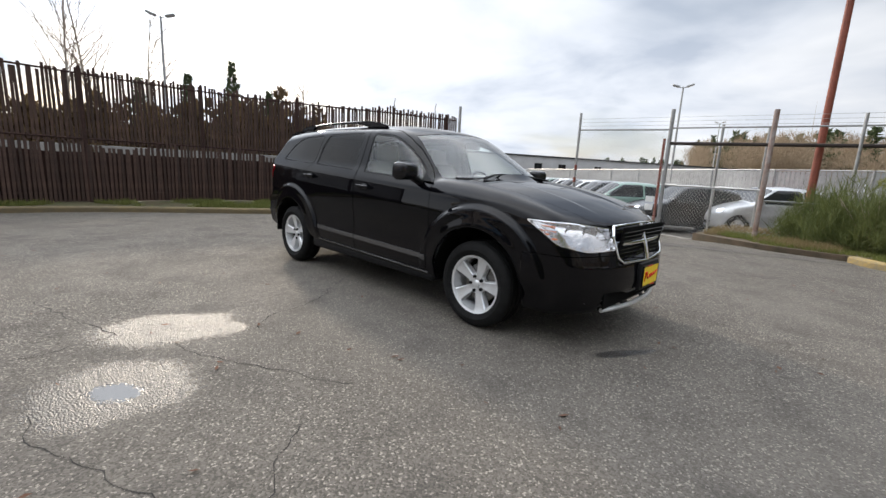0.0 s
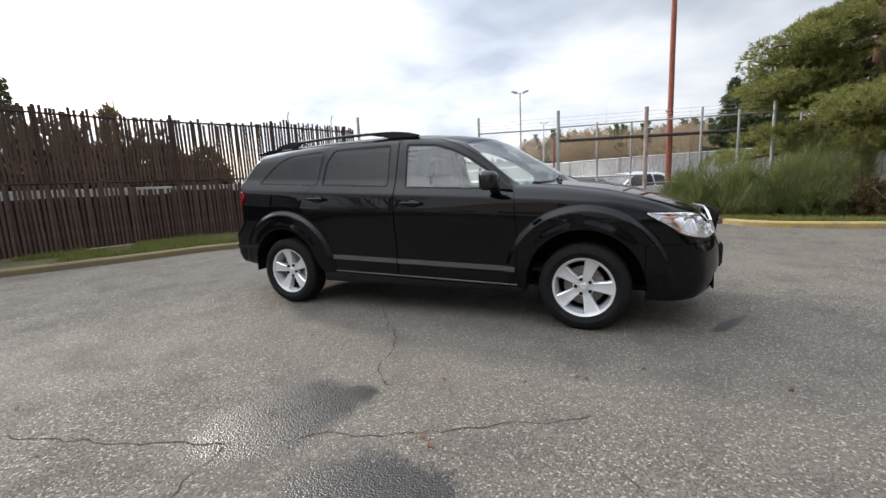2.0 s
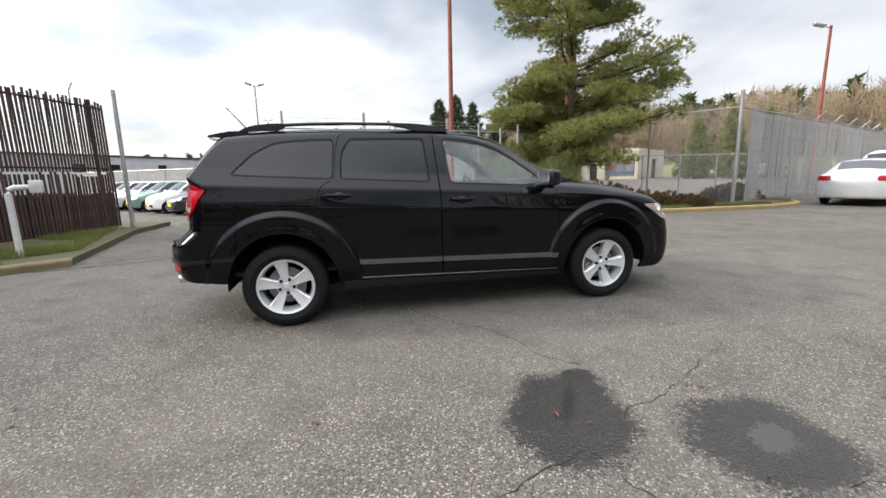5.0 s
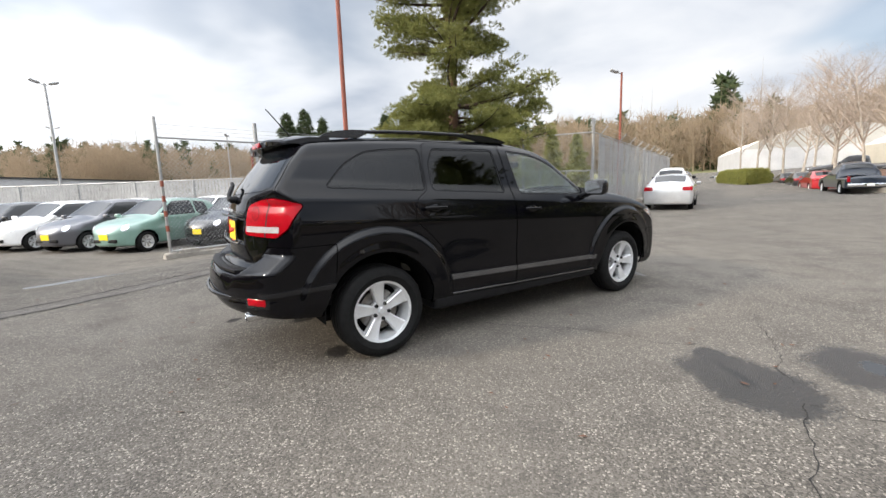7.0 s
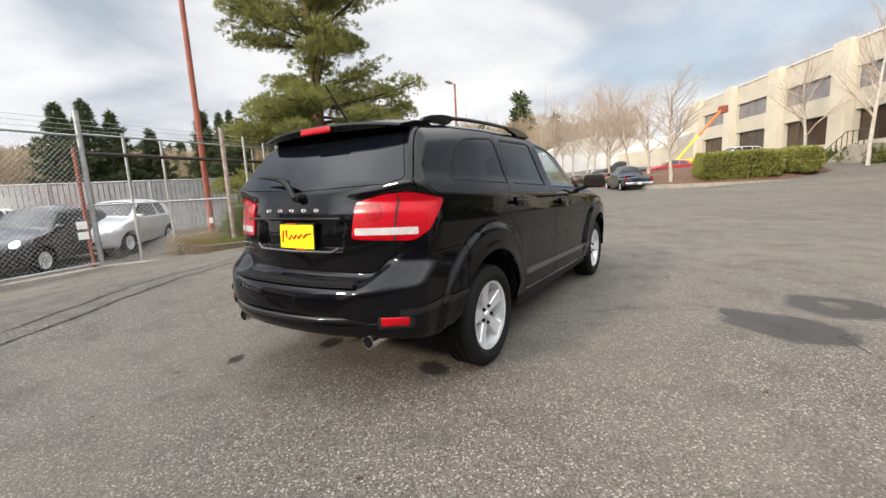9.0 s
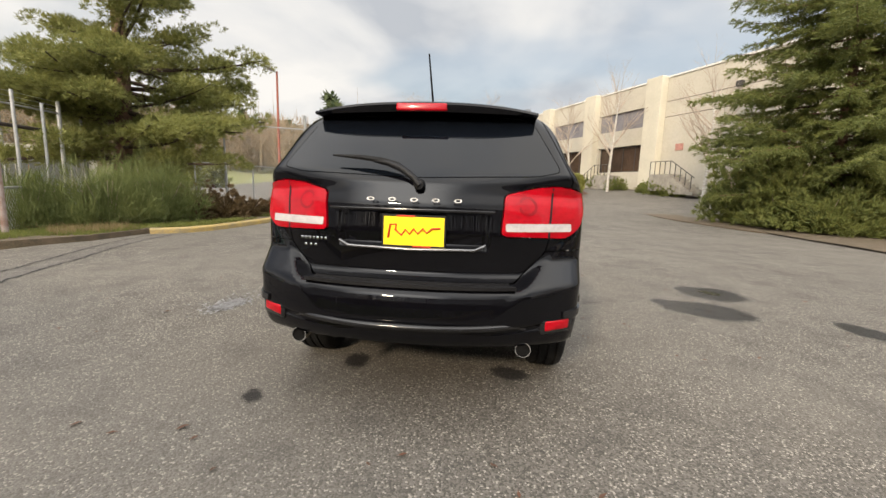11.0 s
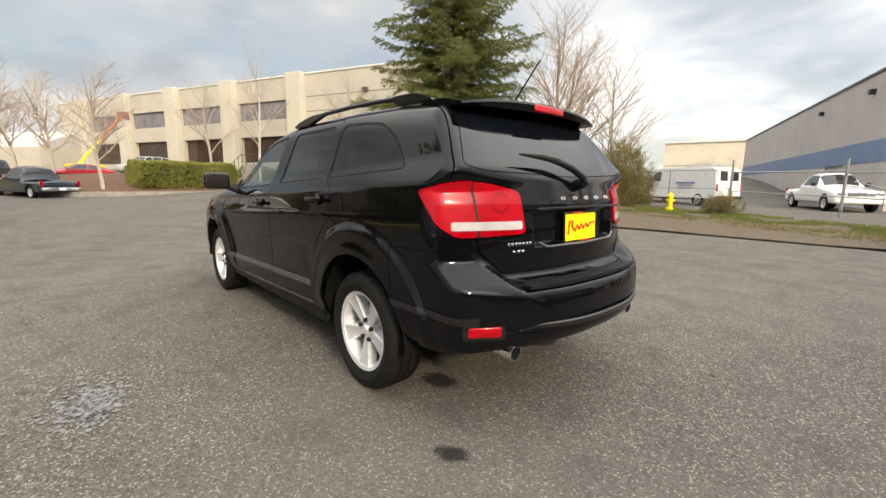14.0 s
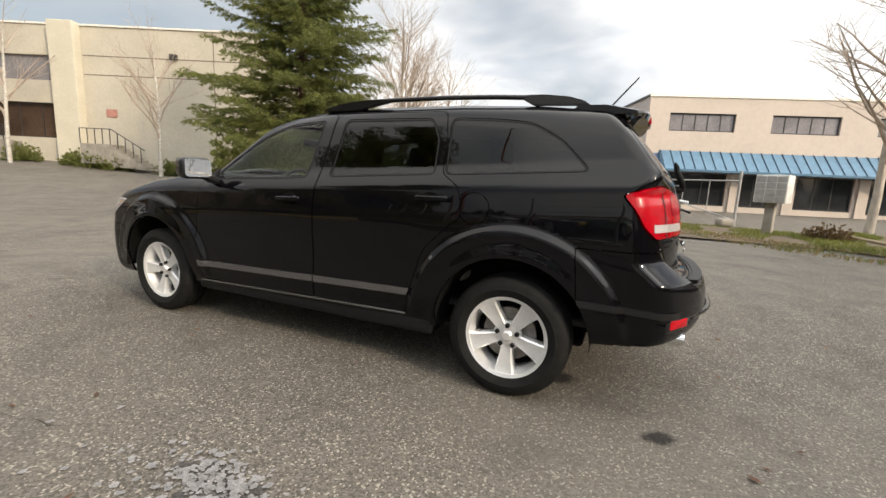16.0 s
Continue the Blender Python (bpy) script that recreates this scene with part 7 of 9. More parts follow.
def pickup_truck(material, loc, rz, label, bed=True):
    """A pickup: cab, bonnet, open bed with sides and tailgate, bumper, wheels."""
    root = empty("pickup_truck", loc, rz)
    tagged(root, label, "truck")
    KINDS["_cab"] = dict(L=5.6, W=1.95, wb=3.6, r=0.38, top=((-2.8, 1.02), (-2.7, 1.06), (-0.95, 1.06), (-0.85, 1.72), (-0.2, 1.84), (0.4, 1.80), (1.0, 1.24), (1.6, 1.16), (2.6, 1.02), (2.8, 0.8)),
                         belt=1.14, hw=0.96, rw=0.66, bot=0.38, round=0.14)
    k = KINDS["_cab"]
    s = hull(car_shape(k), (2.9, 1.02, 0.72), (2.2, 0.55, 0.08), 0.75, 0.08)
    x, ay, z = vx(s)
    hr = np.where(ay > 0.6, np.minimum(np.hypot(x - 1.8, z - k["r"]), np.hypot(x + 1.8, z - k["r"])), 9)
    _, s = s.cut(hr - 0.46)
    x, ay, z = vx(s)
    wg, s = s.cut(np.where(z > 1.18, np.maximum(np.maximum(0.45 - x, x - 1.0), ay - 0.68), 9.0))
    x, ay, z = vx(s)
    sg_, s = s.cut(np.where((ay > 0.4), inside_poly(x, z, rounded([(-0.72, 1.20), (-0.66, 1.68), (0.30, 1.70), (0.76, 1.28), (0.78, 1.19)], 0.05)), 9.0))
    x, ay, z = vx(s)
    rg, s = s.cut(np.where((x < -0.8) & (z > 1.25) & (z < 1.72), ay - 0.58, 9.0))
    x, ay, z = vx(s)
    bd, s = s.cut(np.where(z > 0.9, inside_poly(x, ay, [(-2.68, -0.5), (-2.68, 0.80), (-1.02, 0.80), (-1.02, -0.5)]), 9.0))
    b_ = s.put("body", material, root, rim=0.05)
    wg.put("windscreen", M_glassdark, b_)
    rg.put("rear_window", M_glassdark, b_)
    sg_.side(1).put("window", M_glassdark, b_)
    sg_.side(-1).put("window", M_glassdark, b_)
    part("bed_floor", box(1.7, 1.62, 0.04, 0.01, 1, (-1.85, 0, 0.70)), M_dark, root, "dark truck bed")
    part("rear_bumper", box(0.16, 1.8, 0.18, 0.03, 2, (-2.86, 0, 0.56)), M_chrome, root, "bright rear bumper", smooth=40)
    part("underbody", box(4.8, 1.3, 0.16, 0.03, 1, (0, 0, 0.46)), M_dark, root)
    part("plate", box(0.012, 0.30, 0.15, 0.002, 1), M_sign, root, "pale number plate").matrix_basis = pose(-2.95, 0, 0.58)
    for sg in (-1, 1):
        part("tail_lamp", box(0.05, 0.14, 0.30, 0.02, 2, (-2.79, sg * 0.85, 0.88)), M_red, root, "red tail lamp", smooth=40)
        part("headlamp", box(0.08, 0.30, 0.18, 0.03, 2, (2.72, sg * 0.68, 0.86)), M_reflector, root, "clear headlamp", smooth=40)
        part("door_mirror", box(0.10, 0.20, 0.18, 0.04, 2, (0.85, sg * 1.05, 1.26)), M_plastic, root, smooth=40)
        for hx in (-1.8, 1.8):
            alloy_wheel(root, hx, sg * 0.84, 0.38, 0.23, 0.24, 5, 15)
    part("grille", box(0.05, 1.0, 0.22, 0.03, 2, (2.78, 0, 0.84)), M_chrome, root, "bright grille", smooth=40)
    return root


def work_van(material, loc, rz, label):
    """A boxy cargo van: body, bonnet, rear doors with panes, rack with bars, lamps, bumper, wheels."""
    root = empty("work_van", loc, rz)
    tagged(root, label, "van")
    side = [(-2.75, 0.42), (-2.78, 0.60), (-2.74, 1.30), (-2.62, 2.02), (-2.40, 2.12), (0.95, 2.12), (1.25, 2.02), (1.85, 1.36), (2.55, 1.18), (2.72, 1.02), (2.76, 0.55), (2.70, 0.42)]
    bm = bmesh.new()
    rows = []
    for y in (-0.98, 0.98):
        rows.append([bm.verts.new((px, y * (1 if pz < 1.3 else 1 - 0.11 * (pz - 1.3) / 0.8), pz)) for px, pz in side])
    n_ = len(side)
    bm.faces.new(rows[0])
    bm.faces.new(rows[1][::-1])
    for k_ in range(n_):
        bm.faces.new([rows[0][k_], rows[1][k_], rows[1][(k_ + 1) % n_], rows[0][(k_ + 1) % n_]])
    bmesh.ops.recalc_face_normals(bm, faces=list(bm.faces))
    bmesh.ops.bevel(bm, geom=list(bm.edges), offset=0.05, segments=3, affect="EDGES")
    body_ = part("body", bm, material, root, smooth=40)
    for sg in (-1, 1):
        door = part("rear_door", box(0.03, 0.86, 1.40, 0.01, 1, (0, sg * 0.45, 0)), material, root)
        door.matrix_basis = pose(-2.745, 0, 1.28, 0, 4.5, 0)
        part("rear_window", box(0.02, 0.58, 0.52, 0.008, 1, (-0.012, sg * 0.43, 0.36)), M_glassdark, door, "dark rear door window")
        part("tail_lamp", box(0.05, 0.10, 0.40, 0.02, 2, (-2.755, sg * 0.91, 1.02)), M_red, root, "red tail lamp", smooth=40)
        part("headlamp", box(0.06, 0.26, 0.20, 0.03, 2, (2.71, sg * 0.72, 0.86)), M_reflector, root, "clear headlamp", smooth=40)
        fw = rounded([(0.75, 1.36), (0.75, 1.90), (1.10, 1.90), (1.56, 1.44), (1.56, 1.36)], 0.04)
        vs = [(px, sg * (0.985 - 0.098 * (pz - 1.3) / 0.8), pz) for px, pz in fw]
        vs += [(px, y - sg * 0.03, pz) for px, y, pz in vs]
        m_ = len(fw)
        part("window", (vs, [tuple(range(m_)), tuple(range(2 * m_ - 1, m_ - 1, -1))]), M_glassdark, body_, "dark cab side window")
        part("door_mirror", box(0.12, 0.14, 0.26, 0.04, 2, (1.5, sg * 1.08, 1.40)), M_plastic, root, smooth=40)
        for k_, (w_, h_) in enumerate(((1.2, 0.10), (0.9, 0.06), (1.0, 0.06))):
            part("side_mark", box(w_, 0.006, h_, 0.0, 1, (-0.9, sg * 0.985, 1.28 - 0.14 * k_)), M_bluewall, body_, "faded blue bar of lettering")
        for hx in (-1.75, 1.75):
            alloy_wheel(root, hx, sg * 0.87, 0.36, 0.21, 0.22, 5, 15, M_metalgrey)
        part("rack_rail", tube([(-2.3, sg * 0.80, 2.26), (0.8, sg * 0.80, 2.26)], 0.025, 6), M_galv, root, "grey ladder rack rail")
    for px in (-2.1, -0.8, 0.6):
        part("rack_bar", tube([(px, -0.86, 2.10), (px, -0.80, 2.26), (px, 0.80, 2.26), (px, 0.86, 2.10)], 0.025, 6), M_galv, root)
    part("windscreen", box(0.02, 1.50, 0.80, 0.01, 1), M_glassdark, body_, "dark windscreen").matrix_basis = pose(1.56, 0, 1.70, 0, -42, 0)
    part("rear_bumper", box(0.16, 1.86, 0.16, 0.03, 2, (-2.84, 0, 0.50)), M_plastic, root, "dark rear bumper", smooth=40)
    part("grille", box(0.05, 1.0, 0.26, 0.03, 2, (2.74, 0, 0.82)), M_plastic, root, "dark grille", smooth=40)
    part("underbody", box(4.9, 1.4, 0.16, 0.03, 1, (0, 0, 0.42)), M_dark, root)
    return root


# yard rows behind the gate
yard = [("hatch", P_black, -0.55, 11.9, 222, "small black hatchback parked behind the gate"),
        ("hatch", P_mint, -2.75, 12.3, 222, "small pale mint hatchback parked in the yard"),
        ("hatch", P_grey, -4.2, 13.9, 222, "small dark grey hatchback parked in the yard"),
        ("hatch", P_white, -5.65, 15.5, 222, "small white hatchback parked in the yard"),
        ("hatch", P_black, -7.1, 17.1, 222, "small black hatchback parked in the yard"),
        ("hatch", P_white, -8.6, 18.7, 222, "small white hatchback parked in the yard"),
        ("hatch", P_sage, -10.1, 20.3, 222, "small sage green hatchback parked in the yard"),
        ("hatch", P_silver, -11.6, 21.9, 222, "small silver hatchback parked in the yard"),
        ("hatch", P_white, -13.1, 23.5, 222, "small white hatchback parked in the yard"),
        ("hatch", P_grey, -14.6, 25.1, 222, "small dark grey hatchback parked in the yard"),
        ("hatch", P_silver, 1.5, 12.9, 222, "small silver hatchback parked behind the gate"),
        ("hatch", P_red, 0.75, 15.6, 222, "small red hatchback parked in the yard"),
        ("hatch", P_white, -0.9, 17.6, 222, "small white hatchback parked in the yard"),
        ("hatch", P_grey, -2.4, 19.2, 222, "small dark grey hatchback parked in the yard"),
        ("hatch", P_white, -3.9, 20.8, 222, "small white hatchback parked in the yard"),
        ("sedan", P_black, -5.4, 22.4, 222, "black sedan parked deep in the yard"),
        ("sedan", P_silver, -6.9, 24.0, 222, "silver sedan parked deep in the yard"),
        ("hatch", P_white, -8.4, 25.6, 222, "small white hatchback parked in the yard"),
        ("sedan", P_grey, -9.9, 27.2, 222, "grey sedan parked deep in the yard")]
for kind, pm, px, py, rz, lb in yard:
    tagged(parked_car(kind, pm, (px, py, rise(px, py)), rz, lb), group="cars in the storage yard")

# lane and far row
parked_car("sedan", P_silver, (15.75, 6.05, 0), 23, "silver sedan parked along the lane fence", plate=False)
pickup_truck(P_white, (22.0, 9.35, 0), 23, "white pickup parked along the lane fence")
parked_car("suv", P_grey, (29.5, 12.6, 0), 23, "grey crossover parked along the lane fence", plate=False)
pickup_truck(P_navy, (30.6, 3.5, 0), 26, "dark blue pickup parked at the lane edge")
parked_car("sedan", P_red, (36.0, 6.3, 0), 26, "dark red sedan parked at the lane edge", plate=False)
parked_car("sedan", P_black, (40.8, 8.7, 0), 26, "black sedan parked at the lane edge", plate=False)
parked_car("sedan", P_black, (45.4, 11.0, 0), 26, "black sedan parked at the lane edge", plate=False)
pickup_truck(P_black, (43.5, 6.2, rise(43.5, 6.2)), 100, "black pickup parked on the upper lot")
parked_car("sedan", P_red, (41.5, 1.2, rise(41.5, 1.2)), 100, "bright red car parked on the upper lot", plate=False)
parked_car("suv", P_silver, (44.5, -3.6, rise(44.5, -3.6)), 120, "silver crossover parked on the upper lot", plate=False)
parked_car("sedan", P_silver, (62, 24, 0), 60, "pale car parked far up the lane", plate=False)
parked_car("sedan", P_white, (46, 41, 0), 100, "white car parked by the low shop", plate=False)
work_van(P_white, (5.9, -25.4, 0), -20, "white work van with a ladder rack parked in the side lot")
pickup_truck(P_white, (-0.5, -26.8, 0), 118, "white pickup parked in the side lot")


# ---------------------------------------------------------------- buildings
M_cream = mat("cream_render", (0.44, 0.405, 0.335), 0.85, 0, 0.6, 0.09, bump=0.04, bump_scale=30)
M_creamcol = mat("cream_column", (0.49, 0.455, 0.37), 0.85, 0, 0.8, 0.08, bump=0.04, bump_scale=30)
M_pinkwhite = mat("pale_pink_render", (0.50, 0.435, 0.385), 0.85, 0, 0.5, 0.08, bump=0.04, bump_scale=30)
M_greywall = mat("grey_lilac_render", (0.45, 0.415, 0.405), 0.85, 0, 0.5, 0.10, bump=0.04, bump_scale=30)
M_darkseam = mat("dark_blue_seam", (0.03, 0.06, 0.10), 0.5, 0.1, 3, 0.15)
M_blueroof = mat("blue_metal_awning", (0.085, 0.17, 0.25), 0.35, 0.3, 3, 0.15)
M_brownglass = mat("bronze_window", (0.055, 0.035, 0.025), 0.08, 0, 0.8, 0.4, spec=0.6)
M_greyglass = mat("grey_window", (0.19, 0.18, 0.19), 0.22, 0, 0.8, 0.3, spec=0.6)
M_cap = mat("pale_roof_cap", (0.72, 0.70, 0.64), 0.5, 0.2, 3, 0.1)
M_joint = mat("dark_joint", (0.14, 0.12, 0.10), 0.9, 0, 4, 0.2)
M_metalwall = mat("grey_metal_wall", (0.50, 0.50, 0.50), 0.6, 0.1, 0.8, 0.12)
M_whiteroof = mat("white_sheet_roof", (0.40, 0.39, 0.36), 0.6, 0, 0.5, 0.1)
M_darkframe = mat("dark_window_frame", (0.03, 0.03, 0.032), 0.5, 0, 5, 0.2)
M_tan = mat("tan_wall", (0.46, 0.42, 0.33), 0.85, 0, 0.6, 0.12)


def framed(root, a, b):
    """A frame of reference along a wall from plan point a to b: u along, w outwards to the right of the way, z up."""
    a, b = Vector(a), Vector(b)
    d = (b - a).normalized()
    return Matrix(((d.x, d.y, 0, a.x), (d.y, -d.x, 0, a.y), (0, 0, 1, 0), (0, 0, 0, 1))), (b - a).length


def wall_box(name, m, u0, u1, w0, w1, z0, z1, material, parent, label="", bevel=0.0):
    ob = part(name, box(u1 - u0, w1 - w0, z1 - z0, bevel, 1, ((u0 + u1) / 2, (w0 + w1) / 2, (z0 + z1) / 2)), material, parent, label)
    # the frame mirrors: turn the faces back
    ob.data.transform(m)
    if m.determinant() < 0:
        ob.data.flip_normals()
    return ob


def wall_with_holes(name, m, L, z0, z1, thick, holes, material, parent, label=""):
    """A wall along u with real openings (u0, u1, z0, z1); its face is at w = 0 and it runs back to w = -thick."""
    us = sorted({0.0, L, *[h[0] for h in holes], *[h[1] for h in holes]})
    zs = sorted({z0, z1, *[h[2] for h in holes], *[h[3] for h in holes]})
    bm = bmesh.new()
    vs = {}

    def vert(u, w, z):
        if (u, w, z) not in vs:
            vs[(u, w, z)] = bm.verts.new(m @ Vector((u, w, z)))
        return vs[(u, w, z)]

    def solid(i, j):
        if not (0 <= i < len(us) - 1 and 0 <= j < len(zs) - 1):
            return False
        cu, cz = (us[i] + us[i + 1]) / 2, (zs[j] + zs[j + 1]) / 2
        return not any(h[0] < cu < h[1] and h[2] < cz < h[3] for h in holes)

    for i in range(len(us) - 1):
        for j in range(len(zs) - 1):
            if not solid(i, j):
                continue
            a, b, c, d = us[i], us[i + 1], zs[j], zs[j + 1]
            for w in (0.0, -thick):
                bm.faces.new([vert(a, w, c), vert(b, w, c), vert(b, w, d), vert(a, w, d)])
            for (di, dj, p0, p1) in ((-1, 0, (a, c), (a, d)), (1, 0, (b, c), (b, d)), (0, -1, (a, c), (b, c)), (0, 1, (a, d), (b, d))):
                if not solid(i + di, j + dj):
                    bm.faces.new([vert(p0[0], 0.0, p0[1]), vert(p1[0], 0.0, p1[1]), vert(p1[0], -thick, p1[1]), vert(p0[0], -thick, p0[1])])
    bmesh.ops.recalc_face_normals(bm, faces=list(bm.faces))
    return part(name, bm, material, parent, label)


def window_unit(m, u0, u1, z0, z1, depth, glass_mat, parent, panes=4, frame_mat=None, label=""):
    """window > window_frame, pane, mullion, set back in its opening."""
    w = empty("window")
    w.parent = parent
    if label:
        w["label"] = label
    fm = frame_mat or M_darkframe
    t = 0.07
    for a, b, c, d in ((u0, u1, z0, z0 + t), (u0, u1, z1 - t, z1), (u0, u0 + t, z0 + t, z1 - t), (u1 - t, u1, z0 + t, z1 - t)):
        wall_box("window_frame", m, a, b, -depth - 0.05, -depth + 0.03, c, d, fm, w)
    pw = (u1 - u0 - 2 * t) / panes
    for k in range(panes):
        wall_box("pane", m, u0 + t + pw * k, u0 + t + pw * (k + 1), -depth - 0.02, -depth, z0 + t, z1 - t, glass_mat, w)
        if k:
            wall_box("mullion", m, u0 + t + pw * k - 0.025, u0 + t + pw * k + 0.025, -depth, -depth + 0.025, z0 + t, z1 - t, fm, w)
    return w


# two-storey cream office on the rise
off = empty("office_building")
tagged(off, "two-storey cream rendered office building with columns and dark window bands", "building")
OD = Vector((math.cos(radians(24)), math.sin(radians(24))))
OA = Vector((33.2, -13.5))
start = OA - OD * 26
mO, _ = framed(off, tuple(start), tuple(OA + OD * 24))
# the frame's outward side must face the lot
flip = Matrix.Diagonal((1, -1, 1, 1)) if (mO.to_3x3() @ Vector((0, 1, 0))).dot(Vector((-1, 0.6, 0))) < 0 else Matrix.Identity(4)
mO = mO @ flip
Z0, Z1 = 0.4, 10.05
COLS = [24.95 + 8.15 * k for k in range(5)]
bays = [(COLS[k] + 1.75, COLS[k + 1] - 0.05) for k in range(4)]
holes = []
for a, b in bays:
    holes += [(a, b, 6.55, 8.15), (a, b - 0.1, 2.8, 5.1)]
wall_with_holes("wall", mO @ Matrix.Translation((13.5, 0, 0)), 50.5, Z0, Z1, 0.4, [(a - 13.5, b - 13.5, c, d) for a, b, c, d in holes], M_cream, off)
for a, b in bays:
    window_unit(mO, a, b, 6.55, 8.15, 0.22, M_greyglass, off, 4, label="grey upper window band", frame_mat=M_greyglass)
    window_unit(mO, a, b - 0.1, 2.8, 5.1, 0.38, M_brownglass, off, 4, label="dark bronze lower window")
for u in COLS:
    wall_box("column", mO, u, u + 1.65, 0.0, 0.65, Z0, Z1 + 0.15, M_creamcol, off, bevel=0.03)
for z in (8.2, 7.0):
    wall_box("wall_joint", mO, 13.5, 24.9, 0.0, 0.012, z, z + 0.06, M_joint, off)
for u in (16.2,):
    wall_box("wall_joint", mO, u, u + 0.05, 0.0, 0.008, Z0, Z1, M_joint, off)
wall_box("roof_cap", mO, 13.4, 64.1, -0.5, 0.08, Z1, Z1 + 0.12, M_cap, off)
wall_box("roof", mO, 13.5, 64, -22, -0.5, Z1 - 0.5, Z1 - 0.35, M_cap, off)
wall_box("wall", mO, 63.6, 64.0, -22, -0.4, Z0, Z1, M_cream, off)
wall_box("wall", mO, 13.5, 13.9, -22, -0.4, Z0, Z1, M_cream, off)
wall_box("wall_plate", mO, 22.9, 23.6, 0.0, 0.05, 4.35, 4.85, mat("faded_red_plate", (0.42, 0.20, 0.16), 0.7, 0, 4, 0.2), off, "small faded red wall plate")
wall_box("wall_lamp", mO, 18.6, 19.0, 0.0, 0.3, 8.2, 8.5, M_darkframe, off)
# entrance stairs with railings
for u, sgn in ((23.0, -1), (29.9, 1)):
    st = empty("entrance_stair")
    tagged(st, "short outdoor stair with a metal railing", "stair")
    wall_box("landing", mO, u - 1.0, u + 1.0, 0.7, 1.9, 1.2, 2.45, M_kerb, st)
    for k in range(7):
        wall_box("step", mO, *sorted((u + sgn * (1.0 + 0.3 * k), u + sgn * (1.3 + 0.3 * k))), 0.7, 1.9, 1.0, 2.45 - 0.18 * (k + 1), M_kerb, st)
    for k in range(9):
        uu = u - sgn * 1.0 + sgn * 0.48 * k
        zz = 2.45 - max(0, (abs(uu - u) - 1.0) * 0.6 if (uu - u) * sgn > 0 else 0)
        wall_box("baluster", mO, uu - 0.02, uu + 0.02, 1.84, 1.88, zz, zz + 0.95, M_darkframe, st)
    p0, p1, p2 = (mO @ Vector((u - sgn, 1.86, 3.4))), (mO @ Vector((u + sgn, 1.86, 3.4))), (mO @ Vector((u + sgn * 3.1, 1.86, 2.15)))
    part("handrail", tube([tuple(p0), tuple(p1), tuple(p2)], 0.03, 6), M_darkframe, st)

# low white-blue industrial building with an awning
ind = empty("industrial_building")
tagged(ind, "pale industrial building with a blue painted band and blue metal awning", "building")
IC = Vector((-2.42, -27.41))
IF = Vector((-0.951, -0.30)).normalized()
mF, _ = framed(ind, tuple(IC), tuple(IC + IF * 30))
if (mF.to_3x3() @ Vector((0, 1, 0))).y < 0:
    mF = mF @ Matrix.Diagonal((1, -1, 1, 1))
HT = 7.0
fh = [(1.3, 5.2, 4.95, 6.05), (7.3, 11.2, 4.95, 6.05), (13.3, 17.2, 4.95, 6.05), (19.3, 23.2, 4.95, 6.05), (1.0, 5.2, 0.35, 2.4), (6.1, 8.4, 0.35, 2.4), (9.3, 12.6, 0.35, 2.4), (13.5, 18.0, 0.25, 2.6), (20, 25, 0.25, 2.6)]
wall_with_holes("wall", mF, 30.0, 0.0, HT, 0.35, fh, M_pinkwhite, ind)
for h in fh:
    window_unit(mF, *h, 0.15, M_greyglass if h[2] > 3.9 else M_glassdark, ind, 5 if h[2] > 3.9 else 3)
wall_box("blue_band", mF, 0.0, 30.0, 0.0, 0.02, 2.42, 3.55, M_bluewall, ind)
mS, LS = framed(ind, tuple(IC), (12.7, -66.6))
if (mS.to_3x3() @ Vector((0, 1, 0))).x < 0:
    mS = mS @ Matrix.Diagonal((1, -1, 1, 1))
wall_with_holes("wall", mS, LS, 0.0, HT, 0.35, [(6.0, 9.2, 0.0, 2.7)], M_greywall, ind)
wall_box("roller_door", mS, 6.0, 9.2, -0.2, -0.14, 0.0, 2.7, M_metalwall, ind)
wall_box("blue_band", mS, 0.0, LS, 0.0, 0.02, 2.42, 3.55, M_bluewall, ind)
wall_box("roof_cap", mF, -0.05, 30.05, -0.45, 0.06, HT, HT + 0.14, M_cap, ind)
wall_box("roof_cap", mS, 0.0, LS, -0.45, 0.06, HT + 0.005, HT + 0.145, M_darkframe, ind)
wall_box("roof", mF, 0.3, 30, -20, -0.4, HT - 0.35, HT - 0.2, M_cap, ind)
for u in (3.0, 11.0):
    wall_box("wall_lamp", mS, u, u + 0.3, 0.0, 0.25, 6.0, 6.25, M_darkframe, ind)
# awning with standing seams
aw = empty("awning")
aw.parent = ind
aw["label"] = "blue standing-seam metal awning"
av = [mF @ Vector(p) for p in ((0.9, 0.02, 3.72), (29, 0.02, 3.72), (29, 1.1, 2.55), (0.9, 1.1, 2.55), (0.9, 0.02, 3.62), (29, 0.02, 3.62), (29, 1.1, 2.42), (0.9, 1.1, 2.42))]
part("awning_sheet", (av, [(0, 1, 2, 3), (7, 6, 5, 4), (0, 4, 5, 1), (1, 5, 6, 2), (2, 6, 7, 3), (3, 7, 4, 0)]), M_blueroof, aw)
part("awning_end", ([mF @ Vector(p) for p in ((0.9, 0.02, 3.7), (0.9, 1.1, 2.5), (0.9, 0.02, 2.5), (0.86, 0.02, 3.7), (0.86, 1.1, 2.5), (0.86, 0.02, 2.5))], [(0, 1, 2), (5, 4, 3), (0, 3, 4, 1), (1, 4, 5, 2), (2, 5, 3, 0)]), M_blueroof, aw)
